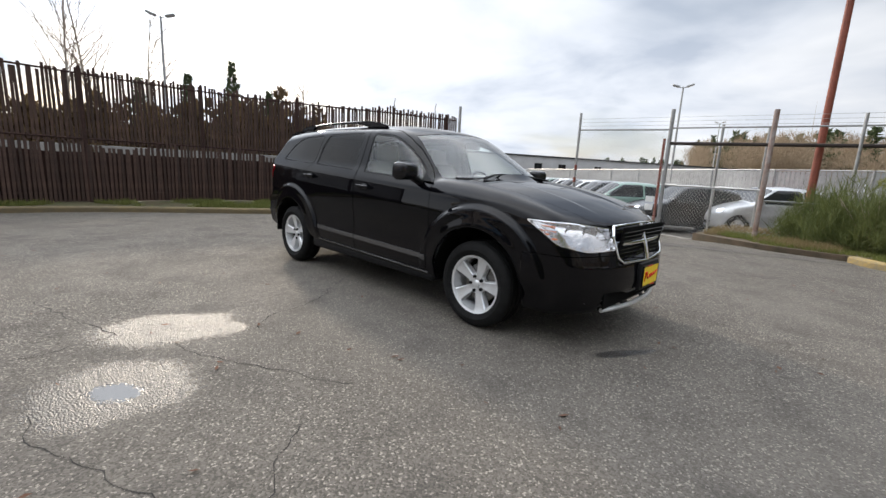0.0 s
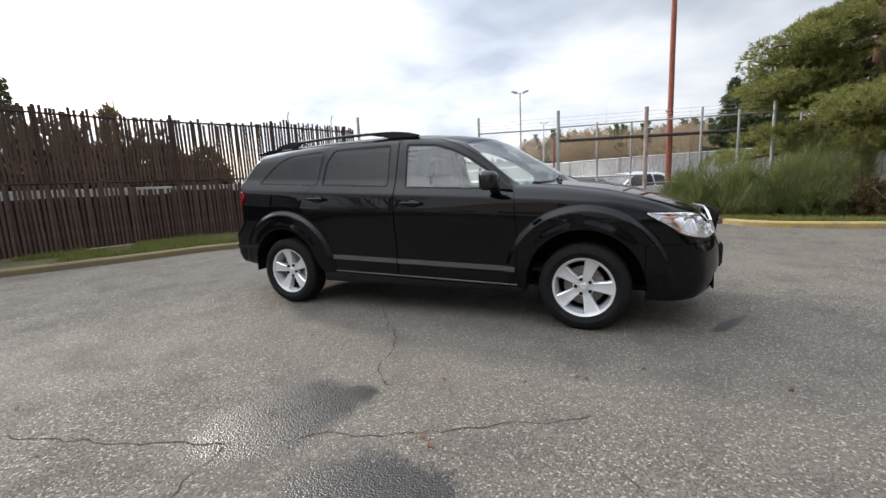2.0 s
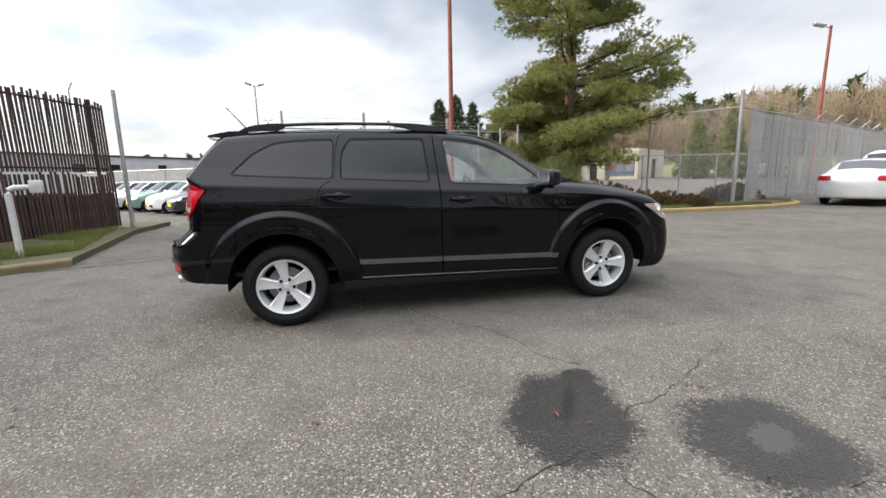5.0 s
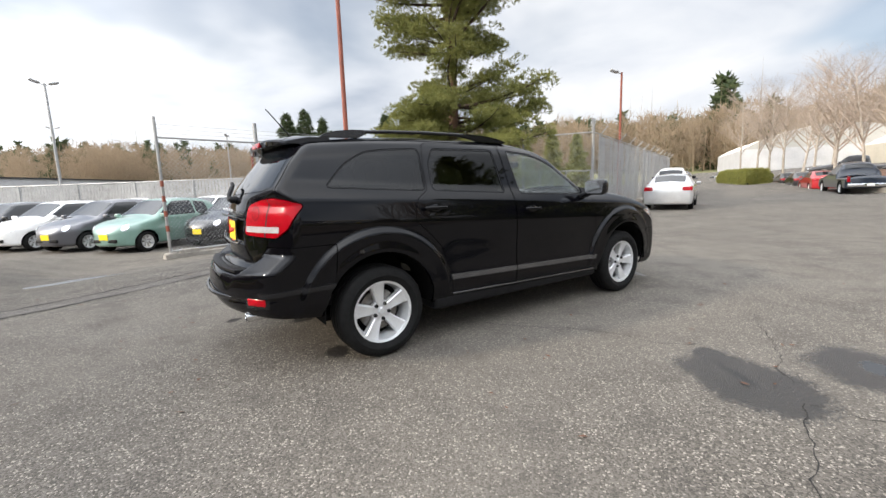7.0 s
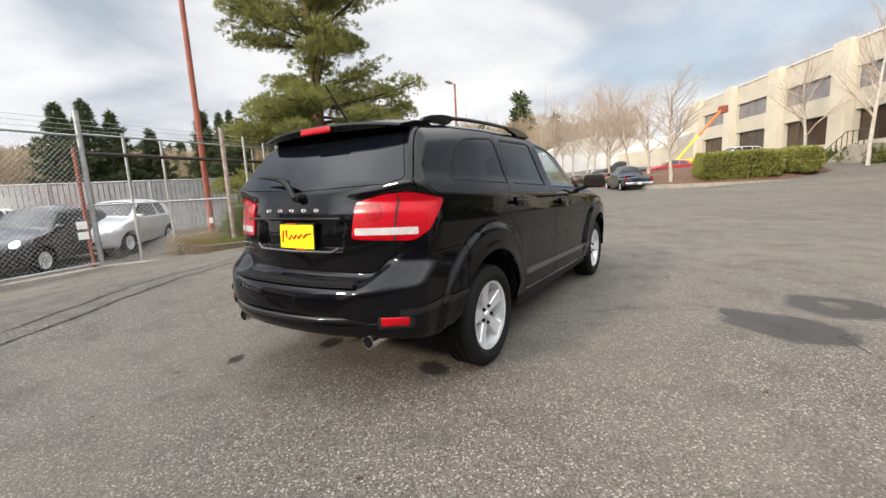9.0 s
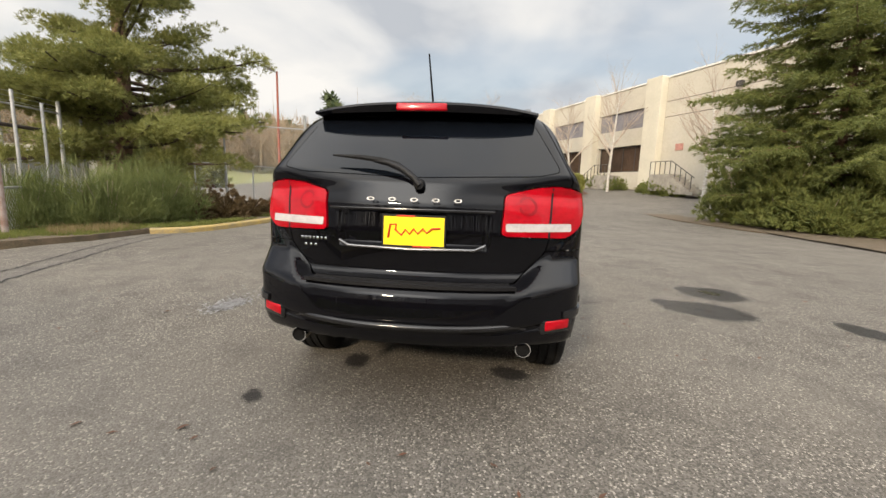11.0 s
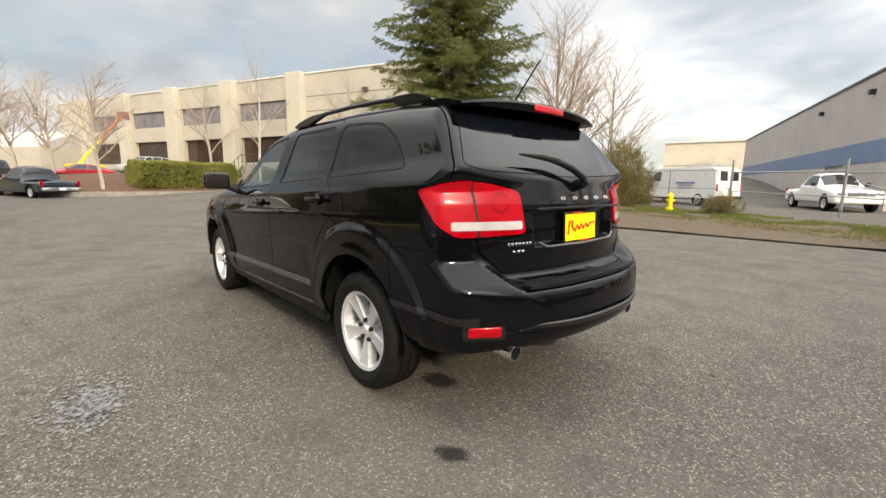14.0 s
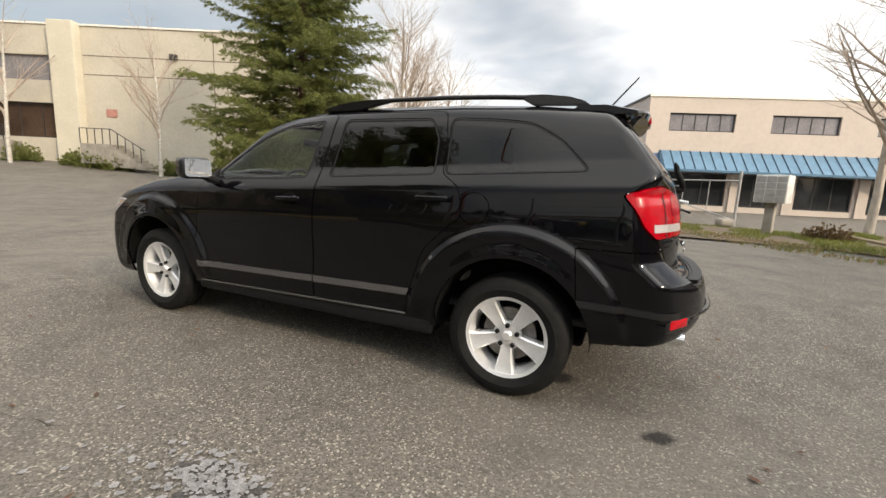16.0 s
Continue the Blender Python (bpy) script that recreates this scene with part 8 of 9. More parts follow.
for k in range(47):
    u = 0.95 + 0.6 * k
    part("seam_rib", tube([tuple(mF @ Vector((u, 0.03, 3.75))), tuple(mF @ Vector((u, 1.1, 2.58)))], 0.03, 4), M_darkseam, aw, "dark standing seam")
for u in (5.4, 8.6, 12.8):
    wall_box("pillar", mF, u, u + 0.45, 0.0, 0.12, 0.0, 2.42, M_pinkwhite, ind)
# pale shed at the far end of the side lot
shed = empty("side_shed", (19.6, -74.0, 0), 15)
tagged(shed, "cream flat-roofed shed at the end of the side lot", "building")
part("wall", box(10.4, 12, 7.3, 0.0, 1, (0, 0, 3.65)), mat("warm_cream_wall", (0.62, 0.55, 0.44), 0.85, 0, 0.6, 0.12), shed)
part("roof", box(10.8, 12.4, 0.2, 0.0, 1, (0, 0, 7.4)), M_cap, shed)

# long low building behind the yard
yb = empty("yard_building")
tagged(yb, "long low grey metal building behind the yard", "building")
mY, LY = framed(yb, (-37, 38), (0, 106))
if (mY.to_3x3() @ Vector((0, 1, 0))).x < 0:
    mY = mY @ Matrix.Diagonal((1, -1, 1, 1))
yh = [(u, u + 1.3, 2.2, 3.1) for u in (14.2, 18.2, 24.5, 40, 55, 70)]
wall_with_holes("wall", mY, LY, 0.0, 4.0, 0.3, yh, M_metalwall, yb)
for h in yh:
    window_unit(mY, *h, 0.12, M_glassdark, yb, 2)
wall_box("fascia", mY, -0.2, LY + 0.2, -0.2, 0.15, 4.0, 4.2, M_darkframe, yb)
wall_box("roof", mY, 0, LY, -14, -0.2, 4.02, 4.15, M_cap, yb)

# tan shop across the lot
sh = empty("low_shop")
tagged(sh, "low tan shop with two coloured windows and a door", "building")
mA, LA = framed(sh, (26.8, 49.6), (35.2, 42.8))
if (mA.to_3x3() @ Vector((0, 1, 0))).y > 0:
    mA = mA @ Matrix.Diagonal((1, -1, 1, 1))
ah = [(0.8, 3.9, 0.6, 2.6), (5.0, 5.9, 0.0, 2.0), (6.9, 10.4, 0.4, 2.6)]
wall_with_holes("wall", mA, LA, 0.0, 3.9, 0.3, ah, M_tan, sh)
window_unit(mA, *ah[0], 0.15, M_greyglass, sh, 3)
window_unit(mA, *ah[2], 0.15, M_greyglass, sh, 3)
wall_box("door", mA, 5.0, 5.9, -0.15, -0.1, 0.0, 2.0, M_darkframe, sh)
for u0, u1 in ((0.95, 3.75), (7.05, 10.25)):
    wall_box("window_banner", mA, u0, u1, -0.12, -0.10, 0.75, 1.05, M_blueroof, sh, "teal window banner")
wall_box("window_banner", mA, 7.1, 7.9, -0.12, -0.10, 1.2, 1.9, M_redpole, sh, "red window poster")
mB, LB = framed(sh, (35.2, 42.8), (45.0, 50.0))
if (mB.to_3x3() @ Vector((0, 1, 0))).x < 0:
    mB = mB @ Matrix.Diagonal((1, -1, 1, 1))
wall_with_holes("wall", mB, LB, 0.0, 3.9, 0.3, [(6.0, 8.2, 0.0, 2.6)], M_tan, sh)
wall_box("door", mB, 6.0, 8.2, -0.2, -0.14, 0.0, 2.6, M_darkframe, sh)
part("roof", slab([(26.8, 49.6), (35.2, 42.8), (45.0, 50.0), (36.6, 56.8)], 3.6, 3.75), M_cap, sh)

# pale warehouses far along the lane
for k, (px, py, sx, sy, h, rz) in enumerate(((79.5, 19.2, 23, 20, 6.0, 30), (76, 4, 26, 18, 5.5, 35))):
    w = empty("far_warehouse", (px, py, 1.2), rz)
    tagged(w, "far white warehouse with a curved sheet roof", "building")
    part("wall", box(sx, sy, h * 0.6, 0, 1, (0, 0, h * 0.3)), M_metalwall if k == 0 else M_cream, w)
    ar = [(-sy / 2 + sy * i / 14, h * 0.6 + h * 0.45 * math.sin(math.pi * i / 14) ** 0.8) for i in range(15)]
    vs = [(-sx / 2, a, b) for a, b in ar] + [(sx / 2, a, b) for a, b in ar]
    fs = [(i, i + 1, i + 16, i + 15) for i in range(14)] + [tuple(range(15))[::-1], tuple(range(15, 30))]
    part("roof", (vs, fs), M_whiteroof, w, smooth=40)
    for i in range(12):
        part("roof_rib", tube([(-sx / 2 + sx * (i + 0.5) / 12, a, b + 0.03) for a, b in ar], 0.06, 4), M_cap, w)

# boom lift beside the office
lift = empty("boom_lift", (45.0, 0.7, rise(45.0, 0.7)), -55)
tagged(lift, "orange and yellow boom lift beside the office", "lift")
part("chassis", box(2.2, 1.6, 0.8, 0.08, 2, (0, 0, 0.75)), M_yellow, lift, smooth=40)
part("boom", tube([(-0.6, 0, 1.0), (1.7, 0, 3.5)], 0.10, 8), M_yellow, lift, "yellow lower boom", smooth=40)
part("boom", tube([(1.6, 0, 3.4), (3.8, 0, 5.7)], 0.12, 8), mat("orange_paint", (0.75, 0.16, 0.03), 0.5, 0, 4, 0.15), lift, "orange upper boom", smooth=40)
part("basket", box(0.5, 0.9, 0.7, 0.05, 1, (4.0, 0, 5.8)), M_redpole, lift, "red work basket")
for sx in (-0.8, 0.8):
    for sy in (-0.8, 0.8):
        part("wheel", lathe([(0.0, -0.15), (0.4, -0.15), (0.45, -0.1), (0.45, 0.1), (0.4, 0.15), (0.0, 0.15)], 20), M_rubber, lift, smooth=40).matrix_basis = pose(sx, sy, 0.45)


# ---------------------------------------------------------------- planting and street things
pine_tree((7.05, 10.5, 0.08), 13.2, 5, (0.5, 0.3))
fir_tree((11.8, -12.1, 0.08), 14.5, 4.7, 8, 1.12)
for px, py, sx, sy, h, sd in ((9.6, -14.6, 1.5, 1.5, 2.0, 1), (10.3, -16.6, 1.5, 1.4, 1.7, 2), (9.2, -12.4, 1.2, 1.2, 1.3, 3), (9.9, -10.6, 1.3, 1.1, 1.2, 5), (11.4, -10.2, 1.5, 1.2, 2.7, 6), (13.2, -10.0, 1.6, 1.3, 2.9, 7), (10.4, -12.6, 1.4, 1.4, 2.5, 8), (8.5, -15.4, 1.2, 1.2, 1.9, 9), (9.3, -17.2, 1.4, 1.3, 2.1, 10)):
    shrub("juniper_bush", (px, py, 0.08), sx, sy, h, M_fir, 300 + sd, "dense dark green juniper bush below the fir", 1500, 0.17, 0.035, 14, 0.35)
# tall dark hedge and a pale low wall beyond the brown fence
for k in range(11):
    hx, hy_ = -25.0 + 0.60 * k, -10.5 + 2.05 * k
    shrub("tall_hedge_bush", (hx, hy_, 0.0), 1.9, 1.9, (3.0, 3.1, 2.9, 3.2, 3.0, 3.3, 3.2, 3.4, 3.7, 3.8, 3.4)[k], M_brownbush, 420 + k, "tall dense dark brown hedge bush beyond the slatted fence", 900, 0.45, 0.16, 12, 0.5)
shrub("tall_hedge_bush", (-18.1, 11.4, 0.0), 0.8, 0.8, 2.6, M_brownbush, 432, "lower dark brown hedge bush beyond the slatted fence", 500, 0.35, 0.12, 12, 0.5)
tagged(part("wall_yard", box(0.2, 22.0, 1.55, 0.02, 1, (0, 0, 0.775)), M_concrete, smooth=30), "pale low concrete wall in front of the hedge", "wall", kind="structure").matrix_basis = pose(-19.3, 0.9, 0, 0, 0, -16)
# broom and brambles on the east bed
for px, py, sx, sy, h, sd in ((3.9, 7.8, 1.1, 0.8, 1.15, 1), (5.0, 7.5, 1.0, 0.8, 1.15, 2), (3.0, 8.6, 0.7, 0.7, 0.9, 3), (5.7, 8.4, 1.0, 0.9, 1.5, 6)):
    shrub("broom_bush", (px, py, 0.08), sx, sy, h, M_broom, 320 + sd, "green broom bush with upright whippy stems", 560, 0.34, 0.012, 16, 0.75)
for px, py, sx, sy, h, sd in ((6.6, 6.9, 0.9, 0.6, 0.70, 1), (7.6, 6.9, 0.9, 0.6, 0.52, 2), (8.5, 6.8, 0.7, 0.5, 0.38, 3), (6.0, 7.4, 0.8, 0.7, 0.8, 4), (9.4, 6.7, 0.6, 0.45, 0.28, 5), (11.5, 7.6, 0.8, 0.6, 0.5, 6), (12.6, 7.9, 0.8, 0.6, 0.55, 7)):
    shrub("bramble_bush", (px, py, 0.08), sx, sy, h, M_brownbush, 340 + sd, "brown leafy bramble bush", 600, 0.10, 0.035, 14, 0.3)
grass_strip("grass_west", inset(KERB_W, 0.2) + [(-5.2, 3.4), (-6.2, 6.8), (-7.3, 4.4), (-8.1, 2.2), (-8.6, 0), (-8.6, -3), (-8.6, -14)], 9000, 0.12, M_grass, "rough winter grass along the fence foot", 0.11, 0.009, 3)
grass_strip("grass_east", inset(KERB_E, 0.25) + [(13.6, 7.4), (10.5, 6.4), (6.0, 6.4), (4.4, 7.0), (2.2, 8.6), (1.1, 8.0), (2.4, 6.75)], 5000, 0.09, M_grass, "rough grass edging the planted bed", 0.11, 0.009, 4)
grass_strip("dry_grass_east", [(1.2, 7.5), (2.6, 6.9), (3.8, 6.6), (4.4, 7.2), (3.2, 9.6), (2.0, 10.4), (1.2, 9.2)], 2600, 0.16, M_drygrass, "dry straw-coloured grass round the mast", 0.11, 0.009, 5)
grass_strip("grass_south", inset(KERB_S[6:], -0.30) + [(-14, -9), (-8.5, -12.6), (-4.0, -14.0), (0.5, -17.2), (3.5, -19.2), (7, -20.2), (8.6, -16)], 13000, 0.09, M_grass, "rough grass along the far kerb", 0.07, 0.010, 6)
edge_out = inset(KERB_S[7:], -0.08) + inset(KERB_S[7:], -1.9)[::-1]
grass_strip("grass_edge", edge_out, 3200, 0.075, M_grass, "short rough grass at the asphalt edge", 0.05, 0.010, 8)
grass_strip("dry_grass_edge", edge_out, 5000, 0.07, M_drygrass, "dead straw-coloured grass at the asphalt edge", 0.05, 0.010, 9)
# olive bush, bare trees to the south
shrub("broom_bush", (7.2, -20.2, 0.08), 1.6, 1.5, 3.0, M_olivebush, 361, "tall brownish green broom bush", 1900, 0.34, 0.018, 14, 0.6)
shrub("broom_bush", (8.8, -18.6, 0.08), 1.1, 1.0, 1.9, M_olivebush, 362, "tall brownish green broom bush", 900, 0.30, 0.018, 14, 0.6)
shrub("bramble_bush", (1.6, -17.0, 0.08), 0.7, 0.5, 0.7, M_olivebush, 363, "straggling brown weeds by the kerb", 300, 0.22, 0.012, 12, 0.7)
bare_tree((13.5, -24.5, 0), 9.5, 41, M_greybark, "leafless spreading tree with many fine twigs", 0.8, (26, 8, 6), 3, 0.16, 0.12)
bare_tree((10.5, -25.5, 0), 8.0, 42, M_greybark, "leafless spreading tree with many fine twigs", 0.75, (22, 8, 5), 3, 0.13, 0.12)
bare_tree((-9.9, -17.0, 0), 9.0, 43, M_greybark, "leafless spreading tree with drooping twigs", 0.95, (26, 8, 6), 3, 0.15, 0.18)
bare_tree((11.2, -19.9, 0), 9.4, 44, M_greybark, "leafless spreading tree with many fine twigs", 0.8, (28, 9, 7), 3, 0.15, 0.14)
# birches by the office and the lane
for px, py, h, sd in ((34.0, -10.4, 8.4, 51), (25.4, -14.3, 7.4, 52), (39.5, -8.0, 6.8, 53)):
    bare_tree((px, py, rise(px, py)), h, sd, M_palebark, "slender leafless birch with a pale trunk by the office", 0.55, (18, 6, 4), 3, 0.13, 0.3, "birch_tree")
for px, py, h, sd in ((29.3, 0.4, 6.2, 61), (37.4, 4.4, 7.4, 62), (40.5, 6.6, 7.6, 63), (44.5, 9.0, 8.0, 64), (49.0, 12.5, 8.0, 65), (54, 16.5, 8.5, 66), (36.0, 2.6, 6.8, 67), (43.0, 7.4, 8.2, 68), (46.8, 10.4, 7.6, 69), (51.5, 14.6, 8.6, 70), (57.5, 19.5, 9.0, 71)):
    bare_tree((px, py, rise(px, py)), h, sd, M_greybark, "leafless pale street tree beside the lane", 0.8, (24, 8, 6), 3, 0.12, 0.28)
# mulch bank, kerb and hedges at the lane corner
bank = [(29.8, 3.0), (28.4, 1.4), (27.9, -0.6), (28.5, -3.6), (30.0, -6.4), (32.6, -8.6), (35.4, -8.6), (37.5, -4.0), (40.0, 1.0), (40.8, 5.0), (46, 10.5), (45, 12.0), (38.5, 7.0)]
bm = bmesh.new()
lo_ = [bm.verts.new((x_, y_, rise(x_, y_) + 0.02)) for x_, y_ in bank]
cx_, cy_ = 35.3, 0.0
hi_ = [bm.verts.new((cx_ + (x_ - cx_) * 0.72, cy_ + (y_ - cy_) * 0.72, rise(x_, y_) + 0.75)) for x_, y_ in bank]
for i in range(len(bank)):
    j = (i + 1) % len(bank)
    bm.faces.new([lo_[i], lo_[j], hi_[j], hi_[i]])
bm.faces.new(hi_)
bmesh.ops.recalc_face_normals(bm, faces=list(bm.faces))
tagged(part("mulch_bank", bm, M_mulch, smooth=60), "raised bank of brown bark mulch under street trees", "bank", kind="structure")
tagged(part("kerb", ribbon([(p.x, p.y) for p in spline([(29.5, 3.2), (28.2, 1.5), (27.7, -0.6), (28.3, -3.7), (29.8, -6.6), (32.5, -8.9), (36.0, -9.2)], 0.4)], [(-0.1, 0.0), (-0.1, 0.42), (0.1, 0.42), (0.12, 0.0)]), M_kerb, smooth=40), "pale concrete kerb round the mulch bank", "kerb", kind="structure")


def hedge(loc, sx, sy, h, rz, seed):
    """A clipped hedge: a leafy block with an uneven surface."""
    rng = np.random.default_rng(seed)
    t = empty("clipped_hedge", loc, rz)
    tagged(t, "clipped yellow-green hedge on the mulch bank", "hedge")
    part("core", box(sx - 0.3, sy - 0.3, h - 0.15, 0.3, 3, (0, 0, (h - 0.15) / 2)), M_dkfir, t, smooth=60)
    n = 5200
    p = rng.uniform(-1, 1, (n, 3))
    ax_ = rng.integers(0, 5, n)
    nrm = np.zeros((n, 3))
    for k, (a, s) in enumerate(((0, 1), (0, -1), (1, 1), (1, -1), (2, 1))):
        m = ax_ == k
        p[m, a] = s
        nrm[m, a] = s
    q_ = p * np.array([sx / 2, sy / 2, h / 2]) * (1 - 0.10 * (np.abs(p).sum(1, keepdims=True) > 2.4)) + np.array([0, 0, h / 2])
    q_ += rng.normal(0, 0.04, q_.shape)
    v, f = tufts(q_, nrm, 7, 0.16, 0.07, 0.7, rng)
    mesh_np("leaves", v, f, M_hedge, t)


hedge((30.2, -3.3, rise(30.2, -3.3) + 0.25), 4.4, 1.9, 1.6, -76, 71)
hedge((31.5, -6.6, rise(31.5, -6.6) + 0.30), 1.7, 1.7, 1.35, -60, 72)
hedge((47.5, 15.5, 0.2), 9.0, 2.0, 1.6, 38, 73)
for k, (px, py, s) in enumerate(((35.0, -11.4, 1.2), (37.2, -10.4, 1.3), (39.4, -9.6, 0.9), (42.5, -8.0, 0.8), (32.2, -12.9, 0.8), (30.6, -13.4, 1.5), (29.3, -13.8, 1.3), (25.6, -15.4, 1.1), (24.3, -16.0, 0.9))):
    shrub("low_bush", (px, py, rise(px, py)), s, s * 0.8, 0.9 * s, M_fir, 380 + k, "low green bush at the office wall", 420, 0.16, 0.05, 10, 0.4)
# leaf litter
lv, lf = [], []
q = random.Random(91)
for k in range(420):
    zone = q.random()
    if zone < 0.35:
        px, py = q.uniform(-4.5, 3.5), q.uniform(-4.2, 4.2)
    elif zone < 0.7:
        c = q.choice(KERB_S[3:13]); px, py = c[0] + q.gauss(-0.3, 0.8), c[1] + q.gauss(0.5, 0.7)
    else:
        c = q.choice(KERB_W[2:] + KERB_E); px, py = c[0] + q.gauss(0, 0.6), c[1] + q.gauss(-0.2, 0.35)
    if abs(px) < 2.4 and abs(py) < 0.9:
        continue
    r, a0, o = q.uniform(0.012, 0.035), q.uniform(0, 6.28), len(lv)
    for j, (rr, aa) in enumerate(((1, 0), (0.45, 0.9), (0.9, 3.0), (0.4, 4.4))):
        lv.append((px + r * rr * math.cos(a0 + aa), py + r * rr * math.sin(a0 + aa), 0.006 + q.uniform(0, 0.008)))
    lf.append((o, o + 1, o + 2, o + 3))
tagged(part("fallen_leaves", (lv, lf), mat("dead_leaves", (0.13, 0.055, 0.03), 0.9, 0, 3, 0.3, color2=(0.05, 0.03, 0.02), world_space=True)), "scattered dead brown leaves and twigs", "litter", kind="stuff")

# yellow hydrant
hy = empty("fire_hydrant", (3.55, -17.2, 0.08))
tagged(hy, "yellow fire hydrant in the grass", "hydrant")
part("barrel", lathe([(0.0, 0.74), (0.05, 0.73), (0.11, 0.66), (0.13, 0.58), (0.10, 0.56), (0.10, 0.12), (0.15, 0.10), (0.15, 0.0)], 16, "Z"), M_yellow, hy, smooth=35)
for a in (0, 90, 180):
    part("nozzle", lathe([(0.0, 0.17), (0.05, 0.17), (0.05, 0.12), (0.04, 0.05)], 12, "X"), M_yellow, hy, smooth=35).matrix_basis = pose(0, 0, 0.42, 0, 0, a + 20)
part("cap_nut", lathe([(0.0, 0.80), (0.025, 0.80), (0.025, 0.73)], 5, "Z"), M_yellow, hy)
# utility cabinet by the junipers
uc = empty("utility_cabinet", (8.3, -18.0, 0.08), 30)
tagged(uc, "small pale grey utility cabinet among bushes", "cabinet")
part("cabinet_body", box(0.5, 0.4, 0.85, 0.03, 2, (0, 0, 0.42)), M_lightpaint, uc, smooth=40)
part("cabinet_door", box(0.42, 0.02, 0.7, 0.008, 1, (0, 0.205, 0.44)), M_lightpaint, uc)
# cluster mailbox on a pedestal
mbx = empty("cluster_mailbox", (-5.75, -12.25, 0.08), -28)
tagged(mbx, "grey metal cluster mailbox on a concrete pedestal", "mailbox")
part("cabinet_body", box(0.78, 0.62, 0.80, 0.02, 2, (0, 0, 1.28)), M_lightpaint, mbx, smooth=40)
for i in range(3):
    for j in range(4):
        part("letter_door", box(0.225, 0.012, 0.165, 0.004, 1, (-0.25 + 0.25 * i, 0.314, 1.00 + 0.185 * j)), M_galv, mbx, "grey letter box door")
part("pedestal", box(0.24, 0.22, 0.92, 0.02, 2, (0, 0, 0.44)), M_kerb, mbx, smooth=40)
# pipe gate and posts of the side lot
pg = empty("pipe_gate")
tagged(pg, "sagging galvanised pipe gate across the side lot", "gate")
A_, B_, C_ = (2.3, -20.8), (-1.6, -19.6), (-5.35, -14.6)
for p, h in ((A_, 2.3), (B_, 2.2), (C_, 1.95)):
    pipe("gate_post", (*p, 0), (*p, h), 0.05, M_galv, pg)
pipe("gate_bar", (*A_, 1.75), (*B_, 1.72), 0.028, M_galv, pg)
pipe("gate_bar", (*B_, 1.66), (*C_, 1.62), 0.028, M_galv, pg)
pipe("gate_bar", (B_[0] - 0.3, B_[1] + 0.5, 1.35), (C_[0] + 0.1, C_[1] - 0.1, 0.28), 0.024, M_galv, pg, "slanting brace pipe")
pipe("gate_bar", (*A_, 0.9), (B_[0] - 1.6, B_[1] + 2.1, 0.75), 0.02, M_galv, pg)
for s in (0.3, 0.6, 0.8):
    p = (B_[0] + (C_[0] - B_[0]) * s, B_[1] + (C_[1] - B_[1]) * s)
    pipe("gate_bar", (*p, 0.35), (*p, 1.63), 0.018, M_galv, pg)
sf_ = empty("side_lot_fence")
tagged(sf_, "low galvanised chain-link fence beside the side lot", "fence")
FP = [(2.3, -20.8), (5.0, -20.9), (7.8, -20.7), (10.6, -20.2)]
for p in FP[1:]:
    pipe("fence_post", (*p, 0), (*p, 1.95), 0.035, M_galv, sf_)
for a, b in zip(FP, FP[1:]):
    pipe("top_rail", (*a, 1.86), (*b, 1.86), 0.02, M_galv, sf_)
    pipe("mid_rail", (*a, 1.0), (*b, 1.0), 0.016, M_galv, sf_)
    chain_panel("mesh_panel", a, b, 0.1, 1.84, sf_, 0.13)
part("rock", box(0.5, 0.4, 0.3, 0.1, 2, (0, 0, 0.1)), M_kerb, None, smooth=60).matrix_basis = pose(-5.0, -14.2, 0.08, 0, 0, 20)
tagged(bpy.data.objects["rock"], "weathered grey boulder beside the gate post", "rock")
shrub("soil_heap", (-6.9, -11.6, 0.06), 0.6, 0.5, 0.38, M_brownbush, 395, "heap of dark soil and dead leaves", 500, 0.05, 0.03, 10, 0.2)

# conifers and bare trees near the horizon, seen over the fences
for px, py, h, r, sd in ((-66, 16, 13, 3.4, 1), (-62, 20.5, 15, 3.0, 2), (-58, 24, 11, 2.4, 3), (-70, 11, 12, 2.6, 4), (-48, -6, 9.5, 3.6, 5), (-52, -10, 9, 3.2, 6)):
    fir_tree((px, py, 0), h, r, 400 + sd, 0.45, "far_conifer", M_dkfir, "dark conifer standing beyond the fence")
for px, py, h, sd in ((-45, 1.0, 14, 1), (-46, 2.8, 15, 2), (-50, 8.0, 15, 3), (-58, 29, 13, 4)):
    bare_tree((px, py, 0), h, 420 + sd, M_greybark, "tall thin leafless tree beyond the fence", 0.5, (20, 6, 4), 3, 0.14, 0.35)
for px, py, h, r, sd in ((11.6, 52, 10.8, 4.6, 1), (14.2, 53, 11.6, 5.0, 2), (16.8, 54, 10.8, 4.6, 3), (20.5, 54, 9.2, 4.0, 4), (20.0, 41.5, 9.6, 2.8, 11), (23.2, 40.0, 9.0, 2.6, 12), (35, 64, 14, 3.4, 5), (38, 66, 15, 3.4, 6)):
    fir_tree((px, py, 0), h, r, 440 + sd, 0.5, "far_conifer", M_dkfir, "dark conifer standing beyond the lot")

for px, py, h, r, sd in ((44, 33.5, 7.4, 2.6, 1), (42, 36, 8.2, 2.6, 2), (40, 38.8, 7.0, 2.4, 3)):
    fir_tree((px, py, 0), h, r, 470 + sd, 0.5, "far_conifer", M_pine, "olive green young conifer beyond the lane fence")

# far woods on the low hills: one object each for evergreen and leafless crowns
rng = np.random.default_rng(5)


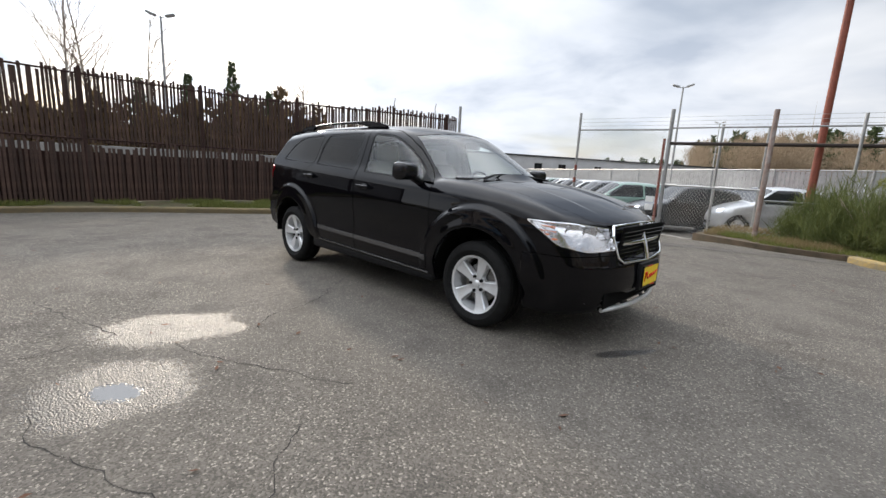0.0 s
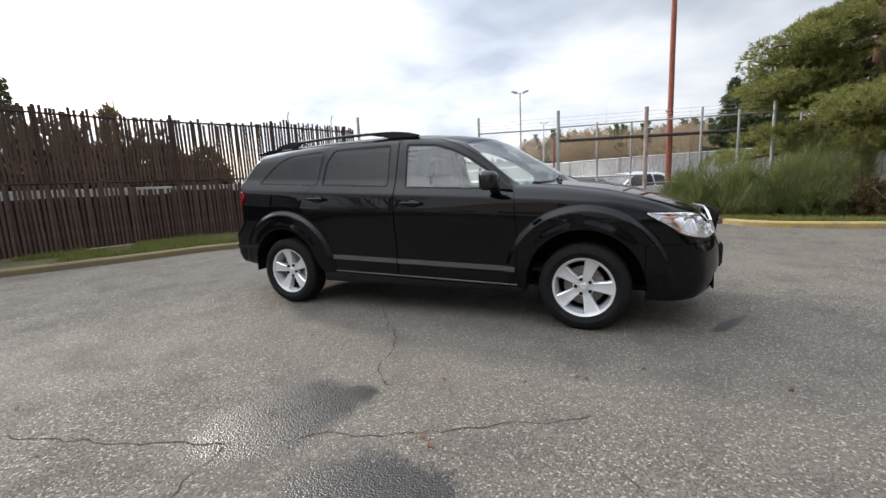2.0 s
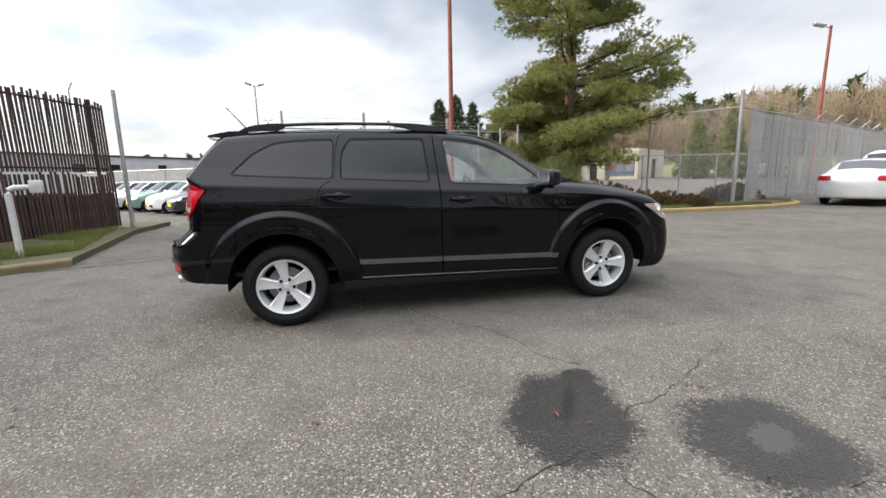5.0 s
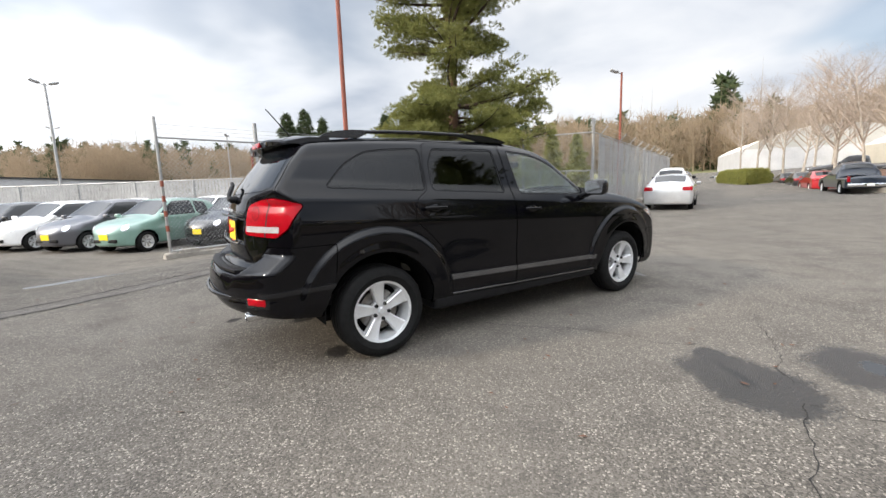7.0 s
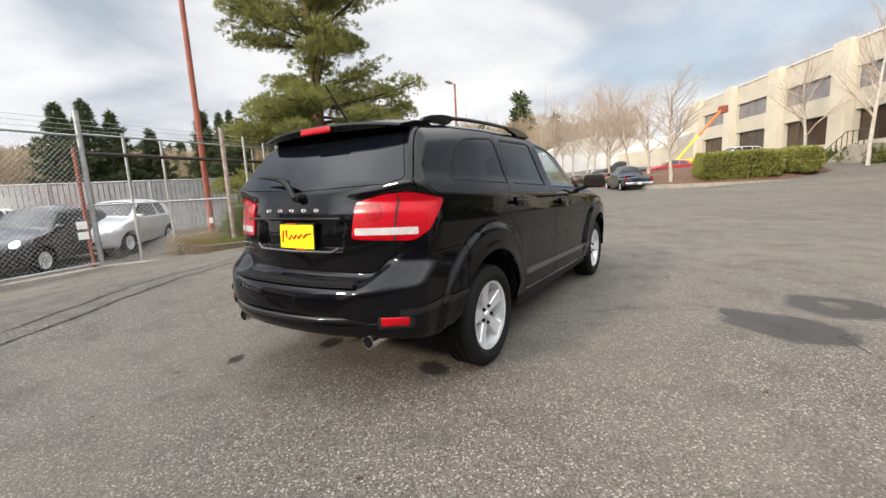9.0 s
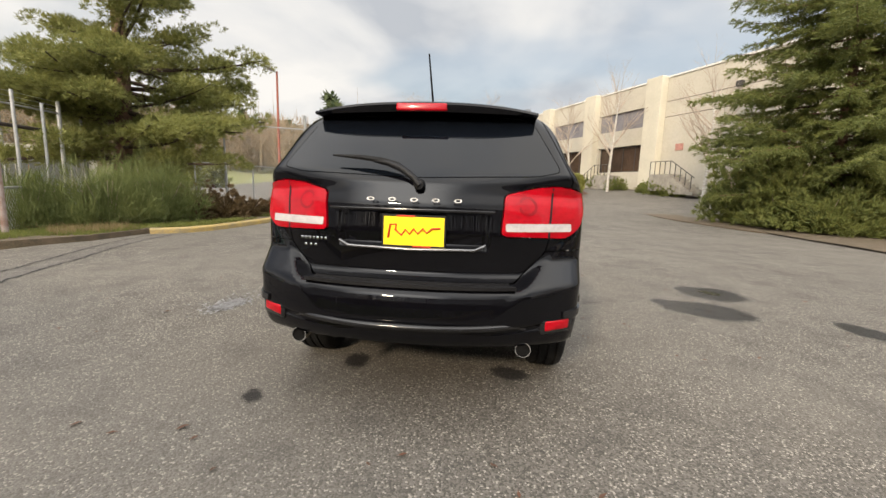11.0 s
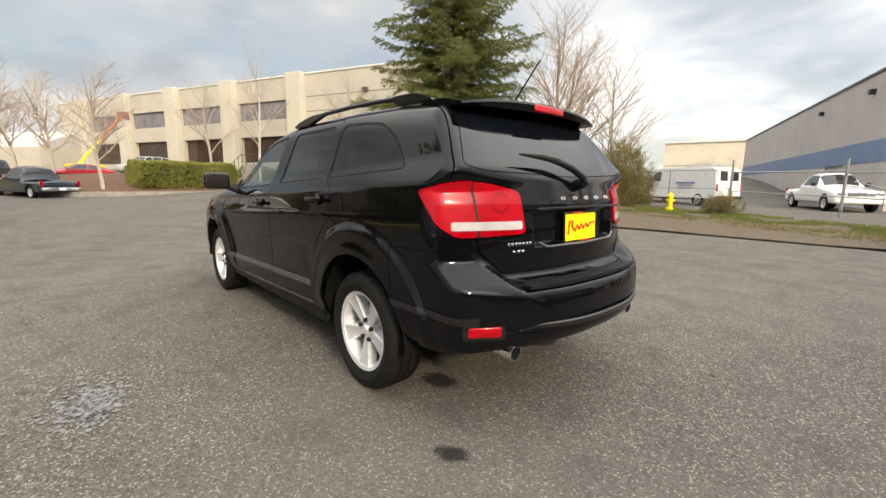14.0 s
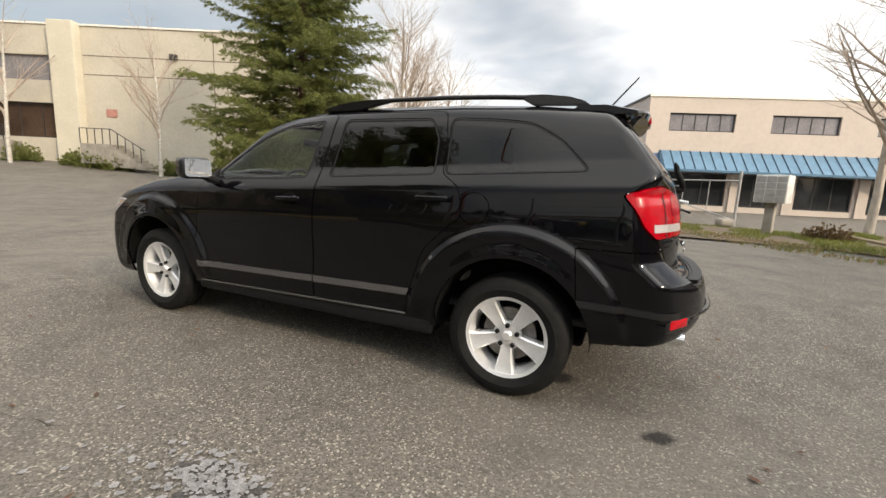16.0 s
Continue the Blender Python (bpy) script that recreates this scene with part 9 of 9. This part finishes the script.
def woods(name, spots, kind_, material, label):
    vs, fs, off_ = [], [], 0
    for (px, py, pz, h, r) in spots:
        n = 46 if kind_ == "fir" else 60
        if kind_ == "fir":
            rel = rng.random(n) ** 0.8
            a = rng.uniform(0, 6.28, n)
            rr = r * (1 - rel) * rng.uniform(0.5, 1.1, n)
            p = np.column_stack([px + rr * np.cos(a), py + rr * np.sin(a), pz + h * (0.06 + 0.94 * rel)])
            ax_ = np.column_stack([np.cos(a), np.sin(a), np.full(n, 0.25)])
            v, f = tufts(p, ax_, 6, h * 0.10, h * 0.05, 0.5, rng)
        else:
            rel = 0.25 + 0.75 * rng.random(n)
            a = rng.uniform(0, 6.28, n)
            rr = r * np.sin(np.clip(rel, 0, 1) * 2.6) * rng.uniform(0.1, 1.0, n)
            p = np.column_stack([px + rr * np.cos(a), py + rr * np.sin(a), pz + h * rel * 0.8])
            ax_ = np.column_stack([np.cos(a) * 0.4, np.sin(a) * 0.4, np.full(n, 1.0)])
            v, f = tufts(p, ax_, 6, h * 0.11, h * 0.0065, 0.45, rng)
            tv, tf = tufts(np.array([[px, py, pz]]), np.array([[0, 0, 1.0]]), 2, h * 0.85, h * 0.016, 0.03, rng)
            vs.append(tv); fs.append(tf + off_); off_ += len(tv)
        vs.append(v); fs.append(f + off_)
        off_ += len(v)
    return tagged(mesh_np(name, np.vstack(vs), np.vstack(fs), material), label, "woods", kind="stuff")


def spots(n, a0, a1, r0, r1, h0, h1, zfar):
    out = []
    for _ in range(n):
        a = radians(rng.uniform(a0, a1))
        r = rng.uniform(r0, r1)
        h = rng.uniform(h0, h1)
        out.append((r * math.cos(a), r * math.sin(a), zfar * (r - r0) / (r1 - r0), h, h * rng.uniform(0.16, 0.26)))
    return out


woods("far_evergreens", spots(150, 17, 60, 110, 190, 12, 18, 7) + spots(110, 60, 103, 140, 220, 11, 17, 6) + spots(5, 21.0, 22.6, 120, 130, 20, 25, 3) + spots(30, 104, 113, 170, 240, 7, 10, 3), "fir", M_dkfir, "dark evergreen woods on the far slope")
woods("far_bare_woods", spots(700, 8, 62, 95, 190, 12, 19, 7) + spots(700, 60, 103, 120, 220, 10, 17, 6) + spots(90, 104, 114, 170, 240, 6, 8, 3), "bare", M_woodland, "brown leafless woods on the far slope")
# grassy bank up the lane
bv, bf = [], []
for i in range(25):
    a_ = radians(8 + 54 * i / 24)
    for rad_, z_ in ((74, 0.0), (82, 1.2), (95, 2.4), (125, 4.0), (200, 9.0)):
        bv.append((rad_ * math.cos(a_), rad_ * math.sin(a_), z_ + 0.3 * math.sin(i * 1.7)))
for i in range(24):
    for k in range(4):
        bf.append((i * 5 + k, i * 5 + k + 1, (i + 1) * 5 + k + 1, (i + 1) * 5 + k))
tagged(part("grass_bank", (bv, bf), mat("far_grass", (0.12, 0.15, 0.05), 0.95, 0, 0.4, 0.3, color2=(0.18, 0.15, 0.08), world_space=True), smooth=60), "grassy hillside beyond the lane", "hill", kind="structure")
